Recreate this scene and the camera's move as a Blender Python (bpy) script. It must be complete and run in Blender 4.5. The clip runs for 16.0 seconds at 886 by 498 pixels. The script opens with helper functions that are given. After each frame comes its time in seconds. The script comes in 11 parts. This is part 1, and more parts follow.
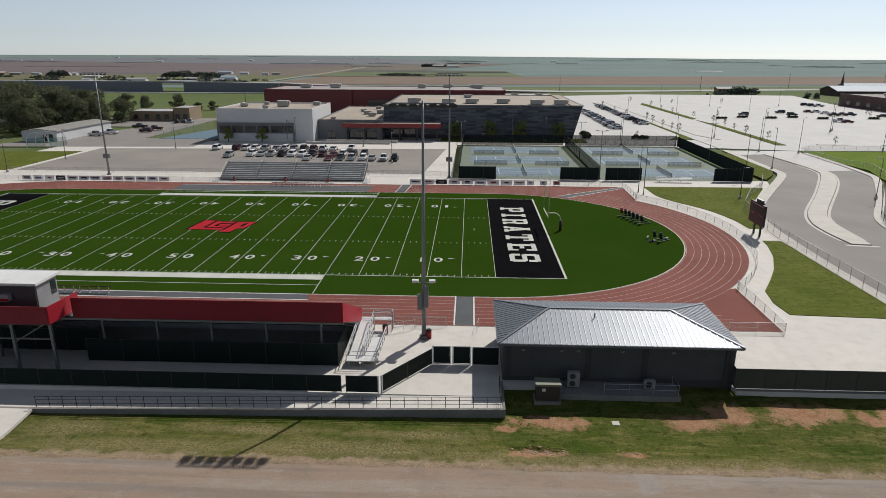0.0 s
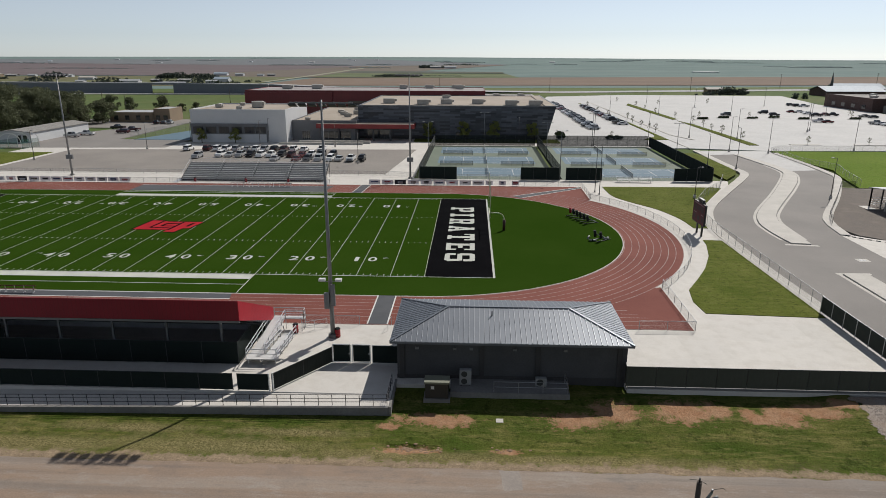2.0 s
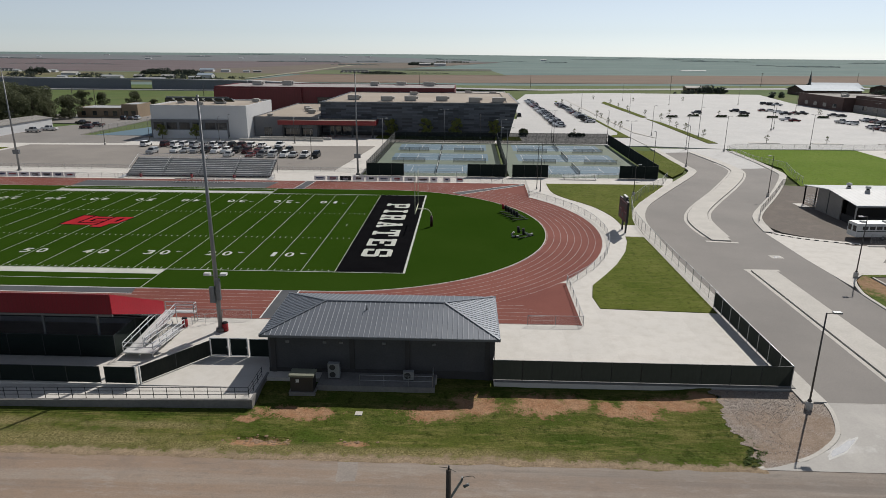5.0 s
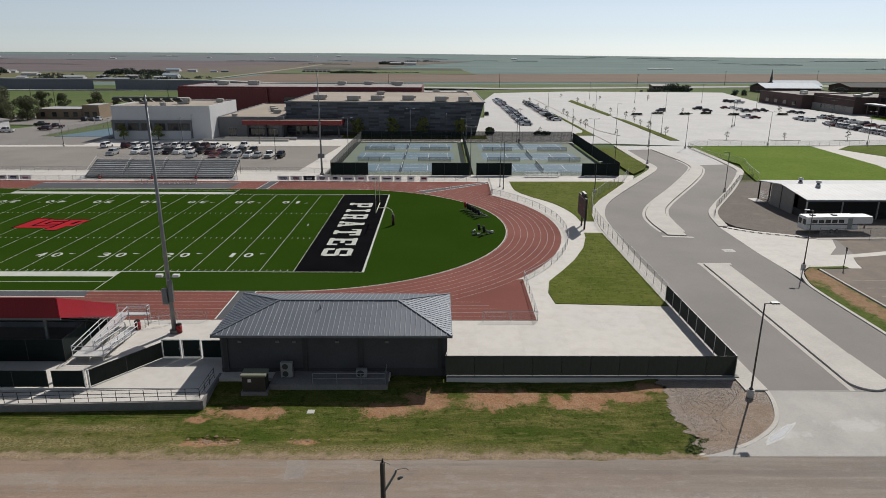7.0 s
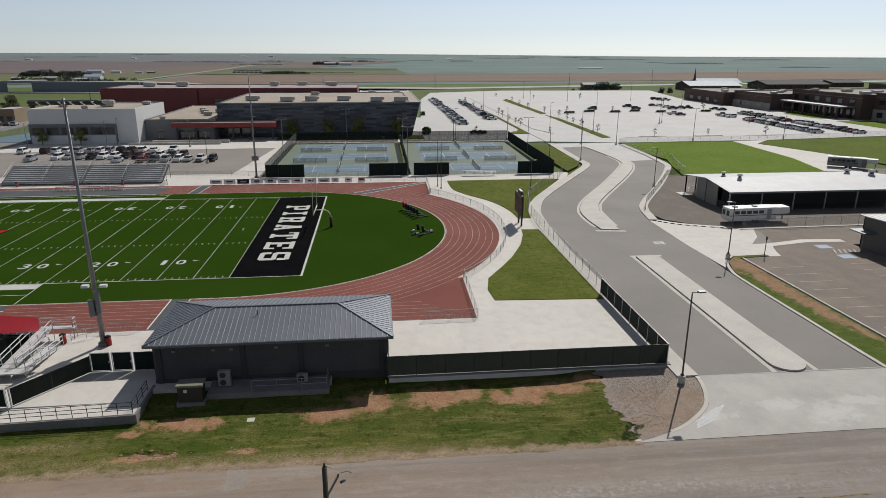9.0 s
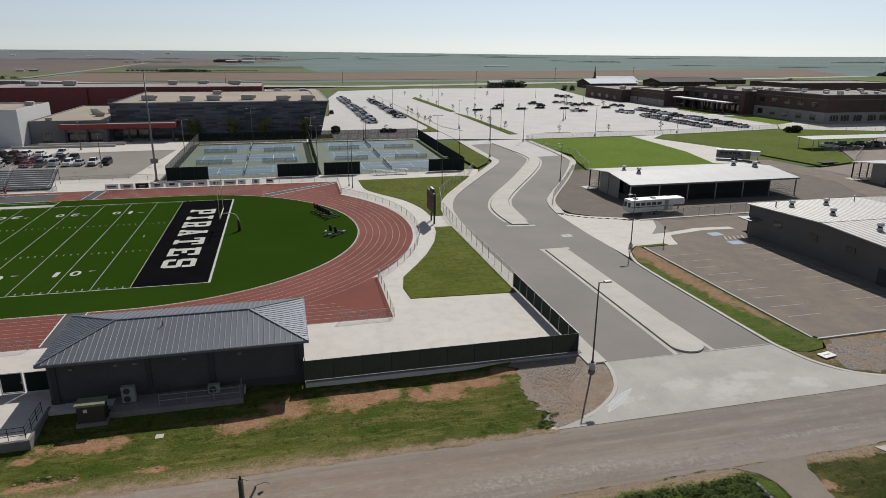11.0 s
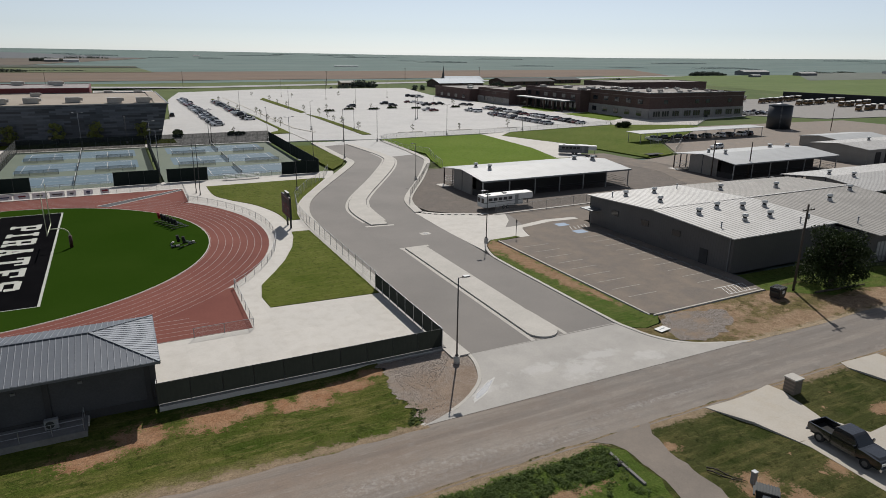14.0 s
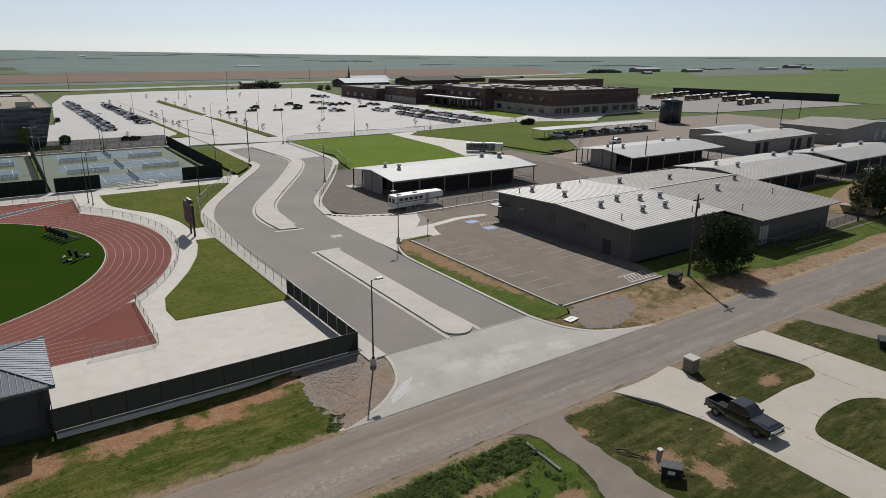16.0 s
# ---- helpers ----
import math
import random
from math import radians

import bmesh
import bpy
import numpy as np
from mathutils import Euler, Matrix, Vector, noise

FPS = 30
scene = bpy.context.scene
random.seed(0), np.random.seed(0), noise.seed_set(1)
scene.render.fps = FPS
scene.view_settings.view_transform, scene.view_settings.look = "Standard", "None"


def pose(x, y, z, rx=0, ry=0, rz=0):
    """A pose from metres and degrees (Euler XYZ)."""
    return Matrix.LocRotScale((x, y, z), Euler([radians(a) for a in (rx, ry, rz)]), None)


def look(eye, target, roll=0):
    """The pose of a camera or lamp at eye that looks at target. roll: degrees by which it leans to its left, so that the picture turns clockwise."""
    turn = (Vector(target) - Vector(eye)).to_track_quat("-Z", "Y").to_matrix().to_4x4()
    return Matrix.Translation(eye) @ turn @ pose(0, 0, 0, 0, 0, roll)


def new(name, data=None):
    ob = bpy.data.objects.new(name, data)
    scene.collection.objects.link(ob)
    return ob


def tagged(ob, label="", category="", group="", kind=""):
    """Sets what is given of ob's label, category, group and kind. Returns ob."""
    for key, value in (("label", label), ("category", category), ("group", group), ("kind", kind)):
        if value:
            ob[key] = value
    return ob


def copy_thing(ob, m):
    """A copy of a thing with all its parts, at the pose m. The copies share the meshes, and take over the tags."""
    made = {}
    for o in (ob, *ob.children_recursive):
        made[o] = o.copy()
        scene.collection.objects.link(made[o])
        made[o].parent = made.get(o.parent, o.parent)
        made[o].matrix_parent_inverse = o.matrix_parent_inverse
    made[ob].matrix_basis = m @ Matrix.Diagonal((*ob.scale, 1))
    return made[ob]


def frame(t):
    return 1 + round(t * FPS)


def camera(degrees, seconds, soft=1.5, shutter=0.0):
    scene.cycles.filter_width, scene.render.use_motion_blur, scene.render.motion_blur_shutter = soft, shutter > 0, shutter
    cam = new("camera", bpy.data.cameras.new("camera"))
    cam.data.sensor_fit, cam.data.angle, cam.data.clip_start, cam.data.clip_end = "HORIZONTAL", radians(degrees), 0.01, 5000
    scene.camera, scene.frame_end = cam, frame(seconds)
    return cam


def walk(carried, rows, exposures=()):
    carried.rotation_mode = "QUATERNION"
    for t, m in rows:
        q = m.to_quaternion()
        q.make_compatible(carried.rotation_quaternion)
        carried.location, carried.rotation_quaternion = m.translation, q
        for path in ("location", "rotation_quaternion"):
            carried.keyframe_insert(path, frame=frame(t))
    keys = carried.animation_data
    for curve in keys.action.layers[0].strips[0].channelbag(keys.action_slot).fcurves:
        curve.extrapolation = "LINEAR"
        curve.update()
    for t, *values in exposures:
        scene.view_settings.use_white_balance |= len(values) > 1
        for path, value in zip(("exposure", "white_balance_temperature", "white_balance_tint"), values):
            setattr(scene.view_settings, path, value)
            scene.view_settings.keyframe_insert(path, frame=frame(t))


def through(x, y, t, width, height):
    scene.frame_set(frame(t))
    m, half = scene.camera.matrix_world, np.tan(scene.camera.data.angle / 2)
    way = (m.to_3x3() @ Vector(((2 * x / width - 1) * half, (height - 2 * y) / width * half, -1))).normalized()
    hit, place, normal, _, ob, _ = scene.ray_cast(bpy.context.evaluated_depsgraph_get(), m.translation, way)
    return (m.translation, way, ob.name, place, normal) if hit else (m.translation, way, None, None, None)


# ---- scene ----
cam = camera(69.0, 16.0, 0.7)
PATH = [
    (0, (-4.048, -81.033, 28.345), (-4.124, -79.12, 27.767), 0.2),
    (0.5, (-1.489, -81.041, 28.3), (-1.569, -79.126, 27.726), 0.0),
    (1, (0.954, -81.005, 28.266), (0.872, -79.091, 27.692), -0.0),
    (1.5, (3.374, -80.952, 28.245), (3.292, -79.038, 27.672), -0.0),
    (2, (5.701, -80.942, 28.225), (5.619, -79.028, 27.65), 0.1),
    (2.5, (7.922, -80.916, 28.205), (7.843, -79.002, 27.63), 0.1),
    (3, (10.078, -80.912, 28.191), (10.001, -78.998, 27.614), 0.0),
    (3.5, (12.253, -80.935, 28.162), (12.178, -79.022, 27.584), 0.1),
    (4, (14.18, -80.87, 28.136), (14.11, -78.957, 27.555), 0.3),
    (6.5, (18.776, -81.412, 28.129), (18.754, -79.499, 27.546), 0.4),
    (7, (18.988, -81.515, 28.14), (19.005, -79.602, 27.556), 0.3),
    (7.5, (19.057, -81.628, 28.126), (19.114, -79.716, 27.543), 0.2),
    (8, (19.108, -81.668, 28.146), (19.209, -79.757, 27.563), 0.1),
    (10.5, (19.303, -81.623, 28.226), (19.689, -79.75, 27.639), 0.4),
    (11, (19.289, -81.633, 28.259), (19.749, -79.778, 27.671), 0.4),
    (11.5, (19.259, -81.581, 28.27), (19.791, -79.745, 27.682), 0.5),
    (12, (19.24, -81.577, 28.277), (19.842, -79.763, 27.689), 0.6),
    (12.5, (19.262, -81.624, 28.286), (19.927, -79.831, 27.7), 0.6),
    (13, (19.287, -81.562, 28.327), (20.019, -79.795, 27.741), 0.7),
    (13.5, (19.335, -81.571, 28.344), (20.133, -79.832, 27.76), 0.8),
    (14, (19.359, -81.646, 28.378), (20.222, -79.939, 27.794), 0.8),
    (14.5, (19.335, -81.666, 28.415), (20.261, -79.992, 27.832), 0.8),
    (15, (19.342, -81.752, 28.486), (20.328, -80.113, 27.903), 0.8),
    (15.5, (19.421, -81.823, 28.536), (20.463, -80.218, 27.952), 0.7),
    (16, (19.5, -81.81, 28.585), (20.592, -80.239, 28.001), 0.6),
]
walk(cam, [(t, look(eye, target, roll)) for t, eye, target, roll in PATH], [(0, 0.03), (4, 0.0), (8, -0.04), (11, -0.09), (16, -0.14)])

# ---- sky, sun, exposure ----
SUN_AZ, SUN_EL = 31.5, 43.3
world = bpy.data.worlds.new("sky")
world.use_nodes = True
scene.world = world
wn = world.node_tree
sky = wn.nodes.new("ShaderNodeTexSky")
sky.sky_type = "NISHITA"
sky.sun_disc = False
sky.sun_elevation, sky.sun_rotation = radians(SUN_EL), radians(SUN_AZ)
sky.altitude, sky.air_density, sky.dust_density, sky.ozone_density = 900, 0.75, 0.3, 2.0
pale = wn.nodes.new("ShaderNodeHueSaturation")
pale.inputs["Saturation"].default_value = 0.42
tint = wn.nodes.new("ShaderNodeMix")
tint.data_type, tint.blend_type = "RGBA", "MULTIPLY"
tint.inputs[0].default_value = 1.0
tint.inputs[7].default_value = (0.955, 1.0, 1.05, 1)
wn.links.new(sky.outputs[0], pale.inputs["Color"])
wn.links.new(pale.outputs[0], tint.inputs[6])
wn.links.new(tint.outputs[2], wn.nodes["Background"].inputs[0])
wn.nodes["Background"].inputs[1].default_value = 0.083
sun_data = bpy.data.lights.new("sun", "SUN")
sun_data.energy, sun_data.angle, sun_data.color = 4.5, radians(0.53), (1.0, 0.953, 0.892)
sun = new("sun", sun_data)
sun_way = Vector((math.sin(radians(SUN_AZ)) * math.cos(radians(SUN_EL)), math.cos(radians(SUN_AZ)) * math.cos(radians(SUN_EL)), math.sin(radians(SUN_EL))))
sun.matrix_world = look(sun_way * 300, (0, 0, 0))
scene.view_settings.exposure = 0.0

# ---- materials ----


def nodes_of(name):
    m = bpy.data.materials.new(name)
    m.use_nodes = True
    return m, m.node_tree, m.node_tree.nodes["Principled BSDF"]


ALBEDO = 0.8  # scales every colour down; with the stronger sun this deepens the shade


def rgb(c):
    return (c[0] * ALBEDO, c[1] * ALBEDO, c[2] * ALBEDO, 1)


def noise_node(nt, co, scale, detail=4, rough=0.55, stretch=None):
    n = nt.nodes.new("ShaderNodeTexNoise")
    n.inputs["Scale"].default_value, n.inputs["Detail"].default_value, n.inputs["Roughness"].default_value = scale, detail, rough
    if stretch:
        mp = nt.nodes.new("ShaderNodeMapping")
        mp.inputs["Scale"].default_value = stretch
        nt.links.new(co, mp.inputs[0])
        co = mp.outputs[0]
    nt.links.new(co, n.inputs["Vector"])
    return n.outputs["Fac"]


def ramp(nt, fac, lo, hi):
    n = nt.nodes.new("ShaderNodeMapRange")
    n.inputs["From Min"].default_value, n.inputs["From Max"].default_value = lo, hi
    nt.links.new(fac, n.inputs["Value"])
    return n.outputs["Result"]


def mixc(nt, fac, a, b, mode="MIX"):
    n = nt.nodes.new("ShaderNodeMix")
    n.data_type, n.blend_type = "RGBA", mode
    for sock, v in ((n.inputs[0], fac), (n.inputs[6], a), (n.inputs[7], b)):
        if isinstance(v, (int, float)):
            sock.default_value = v
        elif isinstance(v, tuple):
            sock.default_value = rgb(v)
        else:
            nt.links.new(v, sock)
    return n.outputs[2]


def mathn(nt, op, a, b=0.0, clamp=False):
    n = nt.nodes.new("ShaderNodeMath")
    n.operation, n.use_clamp = op, clamp
    for sock, v in ((n.inputs[0], a), (n.inputs[1], b)):
        if isinstance(v, (int, float)):
            sock.default_value = v
        else:
            nt.links.new(v, sock)
    return n.outputs[0]


def coords(nt):
    return nt.nodes.new("ShaderNodeTexCoord").outputs["Object"]


def bump(nt, bs, height, strength, dist=0.02):
    b = nt.nodes.new("ShaderNodeBump")
    b.inputs["Strength"].default_value, b.inputs["Distance"].default_value = strength, dist
    nt.links.new(height, b.inputs["Height"])
    nt.links.new(b.outputs[0], bs.inputs["Normal"])


def surf(name, c1, c2, big=0.25, fine=6.0, rough=0.8, metal=0.0, grain=0.18, relief=0.25, stretch=None, spec=0.5, vary=0.0, dist=0.02):
    """A surface in two colours: broad patches, fine grain and relief."""
    m, nt, bs = nodes_of(name)
    co = coords(nt)
    a = ramp(nt, noise_node(nt, co, big, 5, 0.6, stretch), 0.35, 0.65)
    f = noise_node(nt, co, fine, 4, 0.65, stretch)
    col = mixc(nt, a, c1, c2)
    g = nt.nodes.new("ShaderNodeMapRange")
    g.inputs["From Min"].default_value, g.inputs["From Max"].default_value = 0.25, 0.75
    g.inputs["To Min"].default_value, g.inputs["To Max"].default_value = 1 - grain, 1 + grain
    nt.links.new(f, g.inputs["Value"])
    v = nt.nodes.new("ShaderNodeVectorMath")
    v.operation = "SCALE"
    nt.links.new(col, v.inputs[0])
    scale = g.outputs["Result"]
    if vary:
        info = nt.nodes.new("ShaderNodeObjectInfo")
        scale = mathn(nt, "MULTIPLY", scale, ramp_to(nt, info.outputs["Random"], 1 - vary, 1 + vary))
    nt.links.new(scale, v.inputs["Scale"])
    nt.links.new(v.outputs[0], bs.inputs["Base Color"])
    bs.inputs["Roughness"].default_value, bs.inputs["Metallic"].default_value = rough, metal
    bs.inputs["Specular IOR Level"].default_value = spec
    if relief:
        bump(nt, bs, f, relief, dist)
    return m


def ramp_to(nt, fac, lo, hi):
    n = nt.nodes.new("ShaderNodeMapRange")
    n.inputs["To Min"].default_value, n.inputs["To Max"].default_value = lo, hi
    nt.links.new(fac, n.inputs["Value"])
    return n.outputs["Result"]


def ribbed(name, c, axis, pitch, rough=0.45, metal=0.0, depth=0.5, c2=None, grain=0.08, rib_shade=0.35, duty=0.14):
    """Sheet metal with standing ribs across one axis; the ribs' shade is drawn as a darker colour."""
    m, nt, bs = nodes_of(name)
    co = coords(nt)
    sep = nt.nodes.new("ShaderNodeSeparateXYZ")
    nt.links.new(co, sep.inputs[0])
    saw = mathn(nt, "FRACT", mathn(nt, "MULTIPLY", sep.outputs[axis], 1 / pitch))
    edge = mathn(nt, "GREATER_THAN", saw, 1 - duty)
    n = noise_node(nt, co, 0.3, 5, 0.6)
    col = mixc(nt, ramp(nt, n, 0.35, 0.7), c, c2 or tuple(v * (1 - grain * 2) for v in c))
    # shading of the ribs darkened into the sheet's colour
    col = mixc(nt, mathn(nt, "MULTIPLY", edge, rib_shade), col, tuple(v * 0.45 for v in c))
    nt.links.new(col, bs.inputs["Base Color"])
    bs.inputs["Roughness"].default_value, bs.inputs["Metallic"].default_value = rough, metal
    bump(nt, bs, edge, depth, 0.03)
    return m


def plain(name, c, rough=0.5, metal=0.0, grain=0.08, fine=9.0):
    return surf(name, c, tuple(v * 0.9 for v in c), 0.6, fine, rough, metal, grain, 0.08)


def mesh_screen(name, c, cover, rough=0.9):
    """Woven or knitted wire: partly open to the light."""
    m, nt, bs = nodes_of(name)
    bs.inputs["Base Color"].default_value, bs.inputs["Roughness"].default_value = rgb(c), rough
    tr = nt.nodes.new("ShaderNodeBsdfTransparent")
    mx = nt.nodes.new("ShaderNodeMixShader")
    n = noise_node(nt, coords(nt), 1.2, 3)
    nt.links.new(ramp_to(nt, n, cover * 0.7, min(1.0, cover * 1.3)), mx.inputs[0])
    nt.links.new(tr.outputs[0], mx.inputs[1])
    nt.links.new(bs.outputs[0], mx.inputs[2])
    nt.links.new(mx.outputs[0], nt.nodes["Material Output"].inputs[0])
    return m


def glass_mat(name, c, rough=0.06):
    m, nt, bs = nodes_of(name)
    bs.inputs["Base Color"].default_value, bs.inputs["Roughness"].default_value = rgb(c), rough
    bs.inputs["Specular IOR Level"].default_value = 0.8
    return m


def blobs(nt, co, spots, wob, edge=0.35):
    """Ragged oval patches: spots of (x, y, rx, ry)."""
    total = None
    for x, y, rx, ry in spots:
        mp = nt.nodes.new("ShaderNodeMapping")
        mp.inputs["Location"].default_value = (-x / rx, -y / ry, 0)
        mp.inputs["Scale"].default_value = (1 / rx, 1 / ry, 0)
        nt.links.new(co, mp.inputs[0])
        ln = nt.nodes.new("ShaderNodeVectorMath")
        ln.operation = "LENGTH"
        nt.links.new(mp.outputs[0], ln.inputs[0])
        d = mathn(nt, "ADD", ln.outputs["Value"], wob)
        v = ramp(nt, d, 1.0 + edge, 1.0 - edge)
        total = v if total is None else mathn(nt, "MAXIMUM", total, v)
    return total


def lawn(name, c1, c2, dirt=(0.36, 0.22, 0.13), bare=0.0, spots=(), road_y=None, tan=(0.36, 0.275, 0.185), big=0.12, dry=0.5, coarse=0.3, dried=()):
    """Mown grass: two greens, dry clumps, tufts, bare soil by noise, by spots and along a road's edge."""
    m, nt, bs = nodes_of(name)
    co = coords(nt)
    n1 = noise_node(nt, co, big, 6, 0.62)
    n2 = noise_node(nt, co, 1.3, 8, 0.72)
    n3 = noise_node(nt, co, 6, 6, 0.8)
    n4 = noise_node(nt, co, 0.9, 7, 0.75, (0.3, 1.5, 1))
    col = mixc(nt, ramp(nt, n1, 0.36, 0.64), c1, c2)
    straw = tuple(0.45 * a + 0.55 * b for a, b in zip(c2, (0.27, 0.22, 0.09)))
    col = mixc(nt, mathn(nt, "MULTIPLY", ramp(nt, n4, 0.47, 0.66), dry), col, straw)
    col = mixc(nt, mathn(nt, "MULTIPLY", ramp(nt, n2, 0.48, 0.36), 0.7), col, tuple(v * 0.45 for v in c1))
    soil = mixc(nt, ramp(nt, n2, 0.38, 0.62), tuple(v * 0.8 for v in dirt), tuple(0.6 * a + 0.4 * b for a, b in zip(dirt, tan)))
    soil = mixc(nt, mathn(nt, "MULTIPLY", ramp(nt, n3, 0.60, 0.68), 0.55), soil, tuple(v * 0.8 for v in c1))
    rag = noise_node(nt, co, 0.75, 8, 0.72)
    wob = mathn(nt, "MULTIPLY", mathn(nt, "SUBTRACT", mathn(nt, "ADD", n3, mathn(nt, "MULTIPLY", rag, 1.6)), 1.3), 2.2)
    if dried:
        hay = mixc(nt, ramp(nt, n3, 0.4, 0.6), tuple(v * 0.7 for v in straw), tuple(0.5 * a + 0.5 * b for a, b in zip(straw, tan)))
        col = mixc(nt, mathn(nt, "MULTIPLY", blobs(nt, co, dried, mathn(nt, "MULTIPLY", wob, 0.8), 0.5), 0.75), col, hay)
    if bare:
        col = mixc(nt, ramp(nt, mathn(nt, "ADD", n1, mathn(nt, "MULTIPLY", rag, 0.8)), 1.13 - bare, 1.18 - bare), col, soil)
    if spots:
        col = mixc(nt, blobs(nt, co, spots, wob, 0.14), col, soil)
    if road_y is not None:
        sep = nt.nodes.new("ShaderNodeSeparateXYZ")
        nt.links.new(co, sep.inputs[0])
        d = mathn(nt, "ADD", mathn(nt, "ABSOLUTE", mathn(nt, "SUBTRACT", sep.outputs[1], road_y)), mathn(nt, "MULTIPLY", wob, 0.8))
        col = mixc(nt, ramp(nt, d, 0.8, 0.45), col, mixc(nt, ramp(nt, n2, 0.35, 0.65), tan, tuple(v * 0.72 for v in tan)))
    v = nt.nodes.new("ShaderNodeVectorMath")
    v.operation = "SCALE"
    nt.links.new(col, v.inputs[0])
    tuft = nt.nodes.new("ShaderNodeMapRange")
    tuft.inputs["From Min"].default_value, tuft.inputs["From Max"].default_value = 0.3, 0.7
    tuft.inputs["To Min"].default_value, tuft.inputs["To Max"].default_value = 1 - coarse, 1 + coarse
    nt.links.new(n3, tuft.inputs["Value"])
    nt.links.new(tuft.outputs["Result"], v.inputs["Scale"])
    nt.links.new(v.outputs[0], bs.inputs["Base Color"])
    bs.inputs["Roughness"].default_value, bs.inputs["Specular IOR Level"].default_value = 0.95, 0.05
    bump(nt, bs, mathn(nt, "ADD", n3, n2), 0.6, 0.12)
    return m


def ground_mix(name, c1, c2, stone, much, fine=5.0, soil_at=(), grass=None):
    """Bare ground: two soils, pale chips of stone in drifts, and tufts of grass."""
    m, nt, bs = nodes_of(name)
    co = coords(nt)
    n1, n2, n3 = noise_node(nt, co, 0.3, 7, 0.68), noise_node(nt, co, 1.6, 7, 0.7), noise_node(nt, co, fine, 5, 0.8)
    col = mixc(nt, ramp(nt, n1, 0.35, 0.65), c1, c2)
    drift = ramp(nt, mathn(nt, "ADD", n1, mathn(nt, "MULTIPLY", n2, 0.5)), 0.92 - much, 0.60 - much)
    if soil_at:
        drift = mathn(nt, "MULTIPLY", drift, mathn(nt, "SUBTRACT", 1.0, blobs(nt, co, soil_at, mathn(nt, "SUBTRACT", n2, 0.5), 0.5)))
    chip = ramp(nt, n3, 0.36, 0.64)
    col = mixc(nt, drift, col, mixc(nt, chip, tuple(v * 0.9 for v in c1), stone))
    if grass:
        col = mixc(nt, ramp(nt, mathn(nt, "ADD", n1, mathn(nt, "MULTIPLY", n2, 0.4)), 0.74, 0.83), col, grass)
    v = nt.nodes.new("ShaderNodeVectorMath")
    v.operation = "SCALE"
    nt.links.new(col, v.inputs[0])
    nt.links.new(ramp_to(nt, n3, 0.72, 1.28), v.inputs["Scale"])
    nt.links.new(v.outputs[0], bs.inputs["Base Color"])
    bs.inputs["Roughness"].default_value, bs.inputs["Specular IOR Level"].default_value = 0.95, 0.2
    bump(nt, bs, n3, 0.3, 0.015)
    return m


def pebbled(name, soil1, soil2, lo, hi, size, soil_at=()):
    """River gravel: pebbles of many greys with dark gaps, silted over with soil in places."""
    m, nt, bs = nodes_of(name)
    co = coords(nt)
    n1, n2, n3 = noise_node(nt, co, 0.35, 6, 0.65), noise_node(nt, co, 1.8, 6, 0.7), noise_node(nt, co, 22, 3, 0.6)
    vo = nt.nodes.new("ShaderNodeTexVoronoi")
    vo.inputs["Scale"].default_value = 1 / size
    nt.links.new(co, vo.inputs["Vector"])
    sep = nt.nodes.new("ShaderNodeSeparateColor")
    nt.links.new(vo.outputs["Color"], sep.inputs[0])
    col = mixc(nt, sep.outputs[0], lo, hi)
    col = mixc(nt, ramp(nt, vo.outputs["Distance"], 0.45, 0.75), col, tuple(v * 0.55 for v in lo))
    soil = mixc(nt, ramp(nt, n2, 0.38, 0.62), soil1, soil2)
    silt = ramp(nt, mathn(nt, "ADD", n1, mathn(nt, "MULTIPLY", n2, 0.6)), 0.80, 0.95)
    if soil_at:
        silt = mathn(nt, "MAXIMUM", silt, blobs(nt, co, soil_at, mathn(nt, "MULTIPLY", mathn(nt, "SUBTRACT", n2, 0.5), 2.0), 0.4))
    silt = mathn(nt, "MULTIPLY", silt, ramp_to(nt, sep.outputs[1], 0.55, 1.0))
    col = mixc(nt, silt, col, soil)
    v = nt.nodes.new("ShaderNodeVectorMath")
    v.operation = "SCALE"
    nt.links.new(col, v.inputs[0])
    nt.links.new(ramp_to(nt, n3, 0.8, 1.2), v.inputs["Scale"])
    nt.links.new(v.outputs[0], bs.inputs["Base Color"])
    bs.inputs["Roughness"].default_value, bs.inputs["Specular IOR Level"].default_value = 0.95, 0.2
    bump(nt, bs, mathn(nt, "SUBTRACT", 1.0, vo.outputs["Distance"]), 0.5, 0.03)
    return m


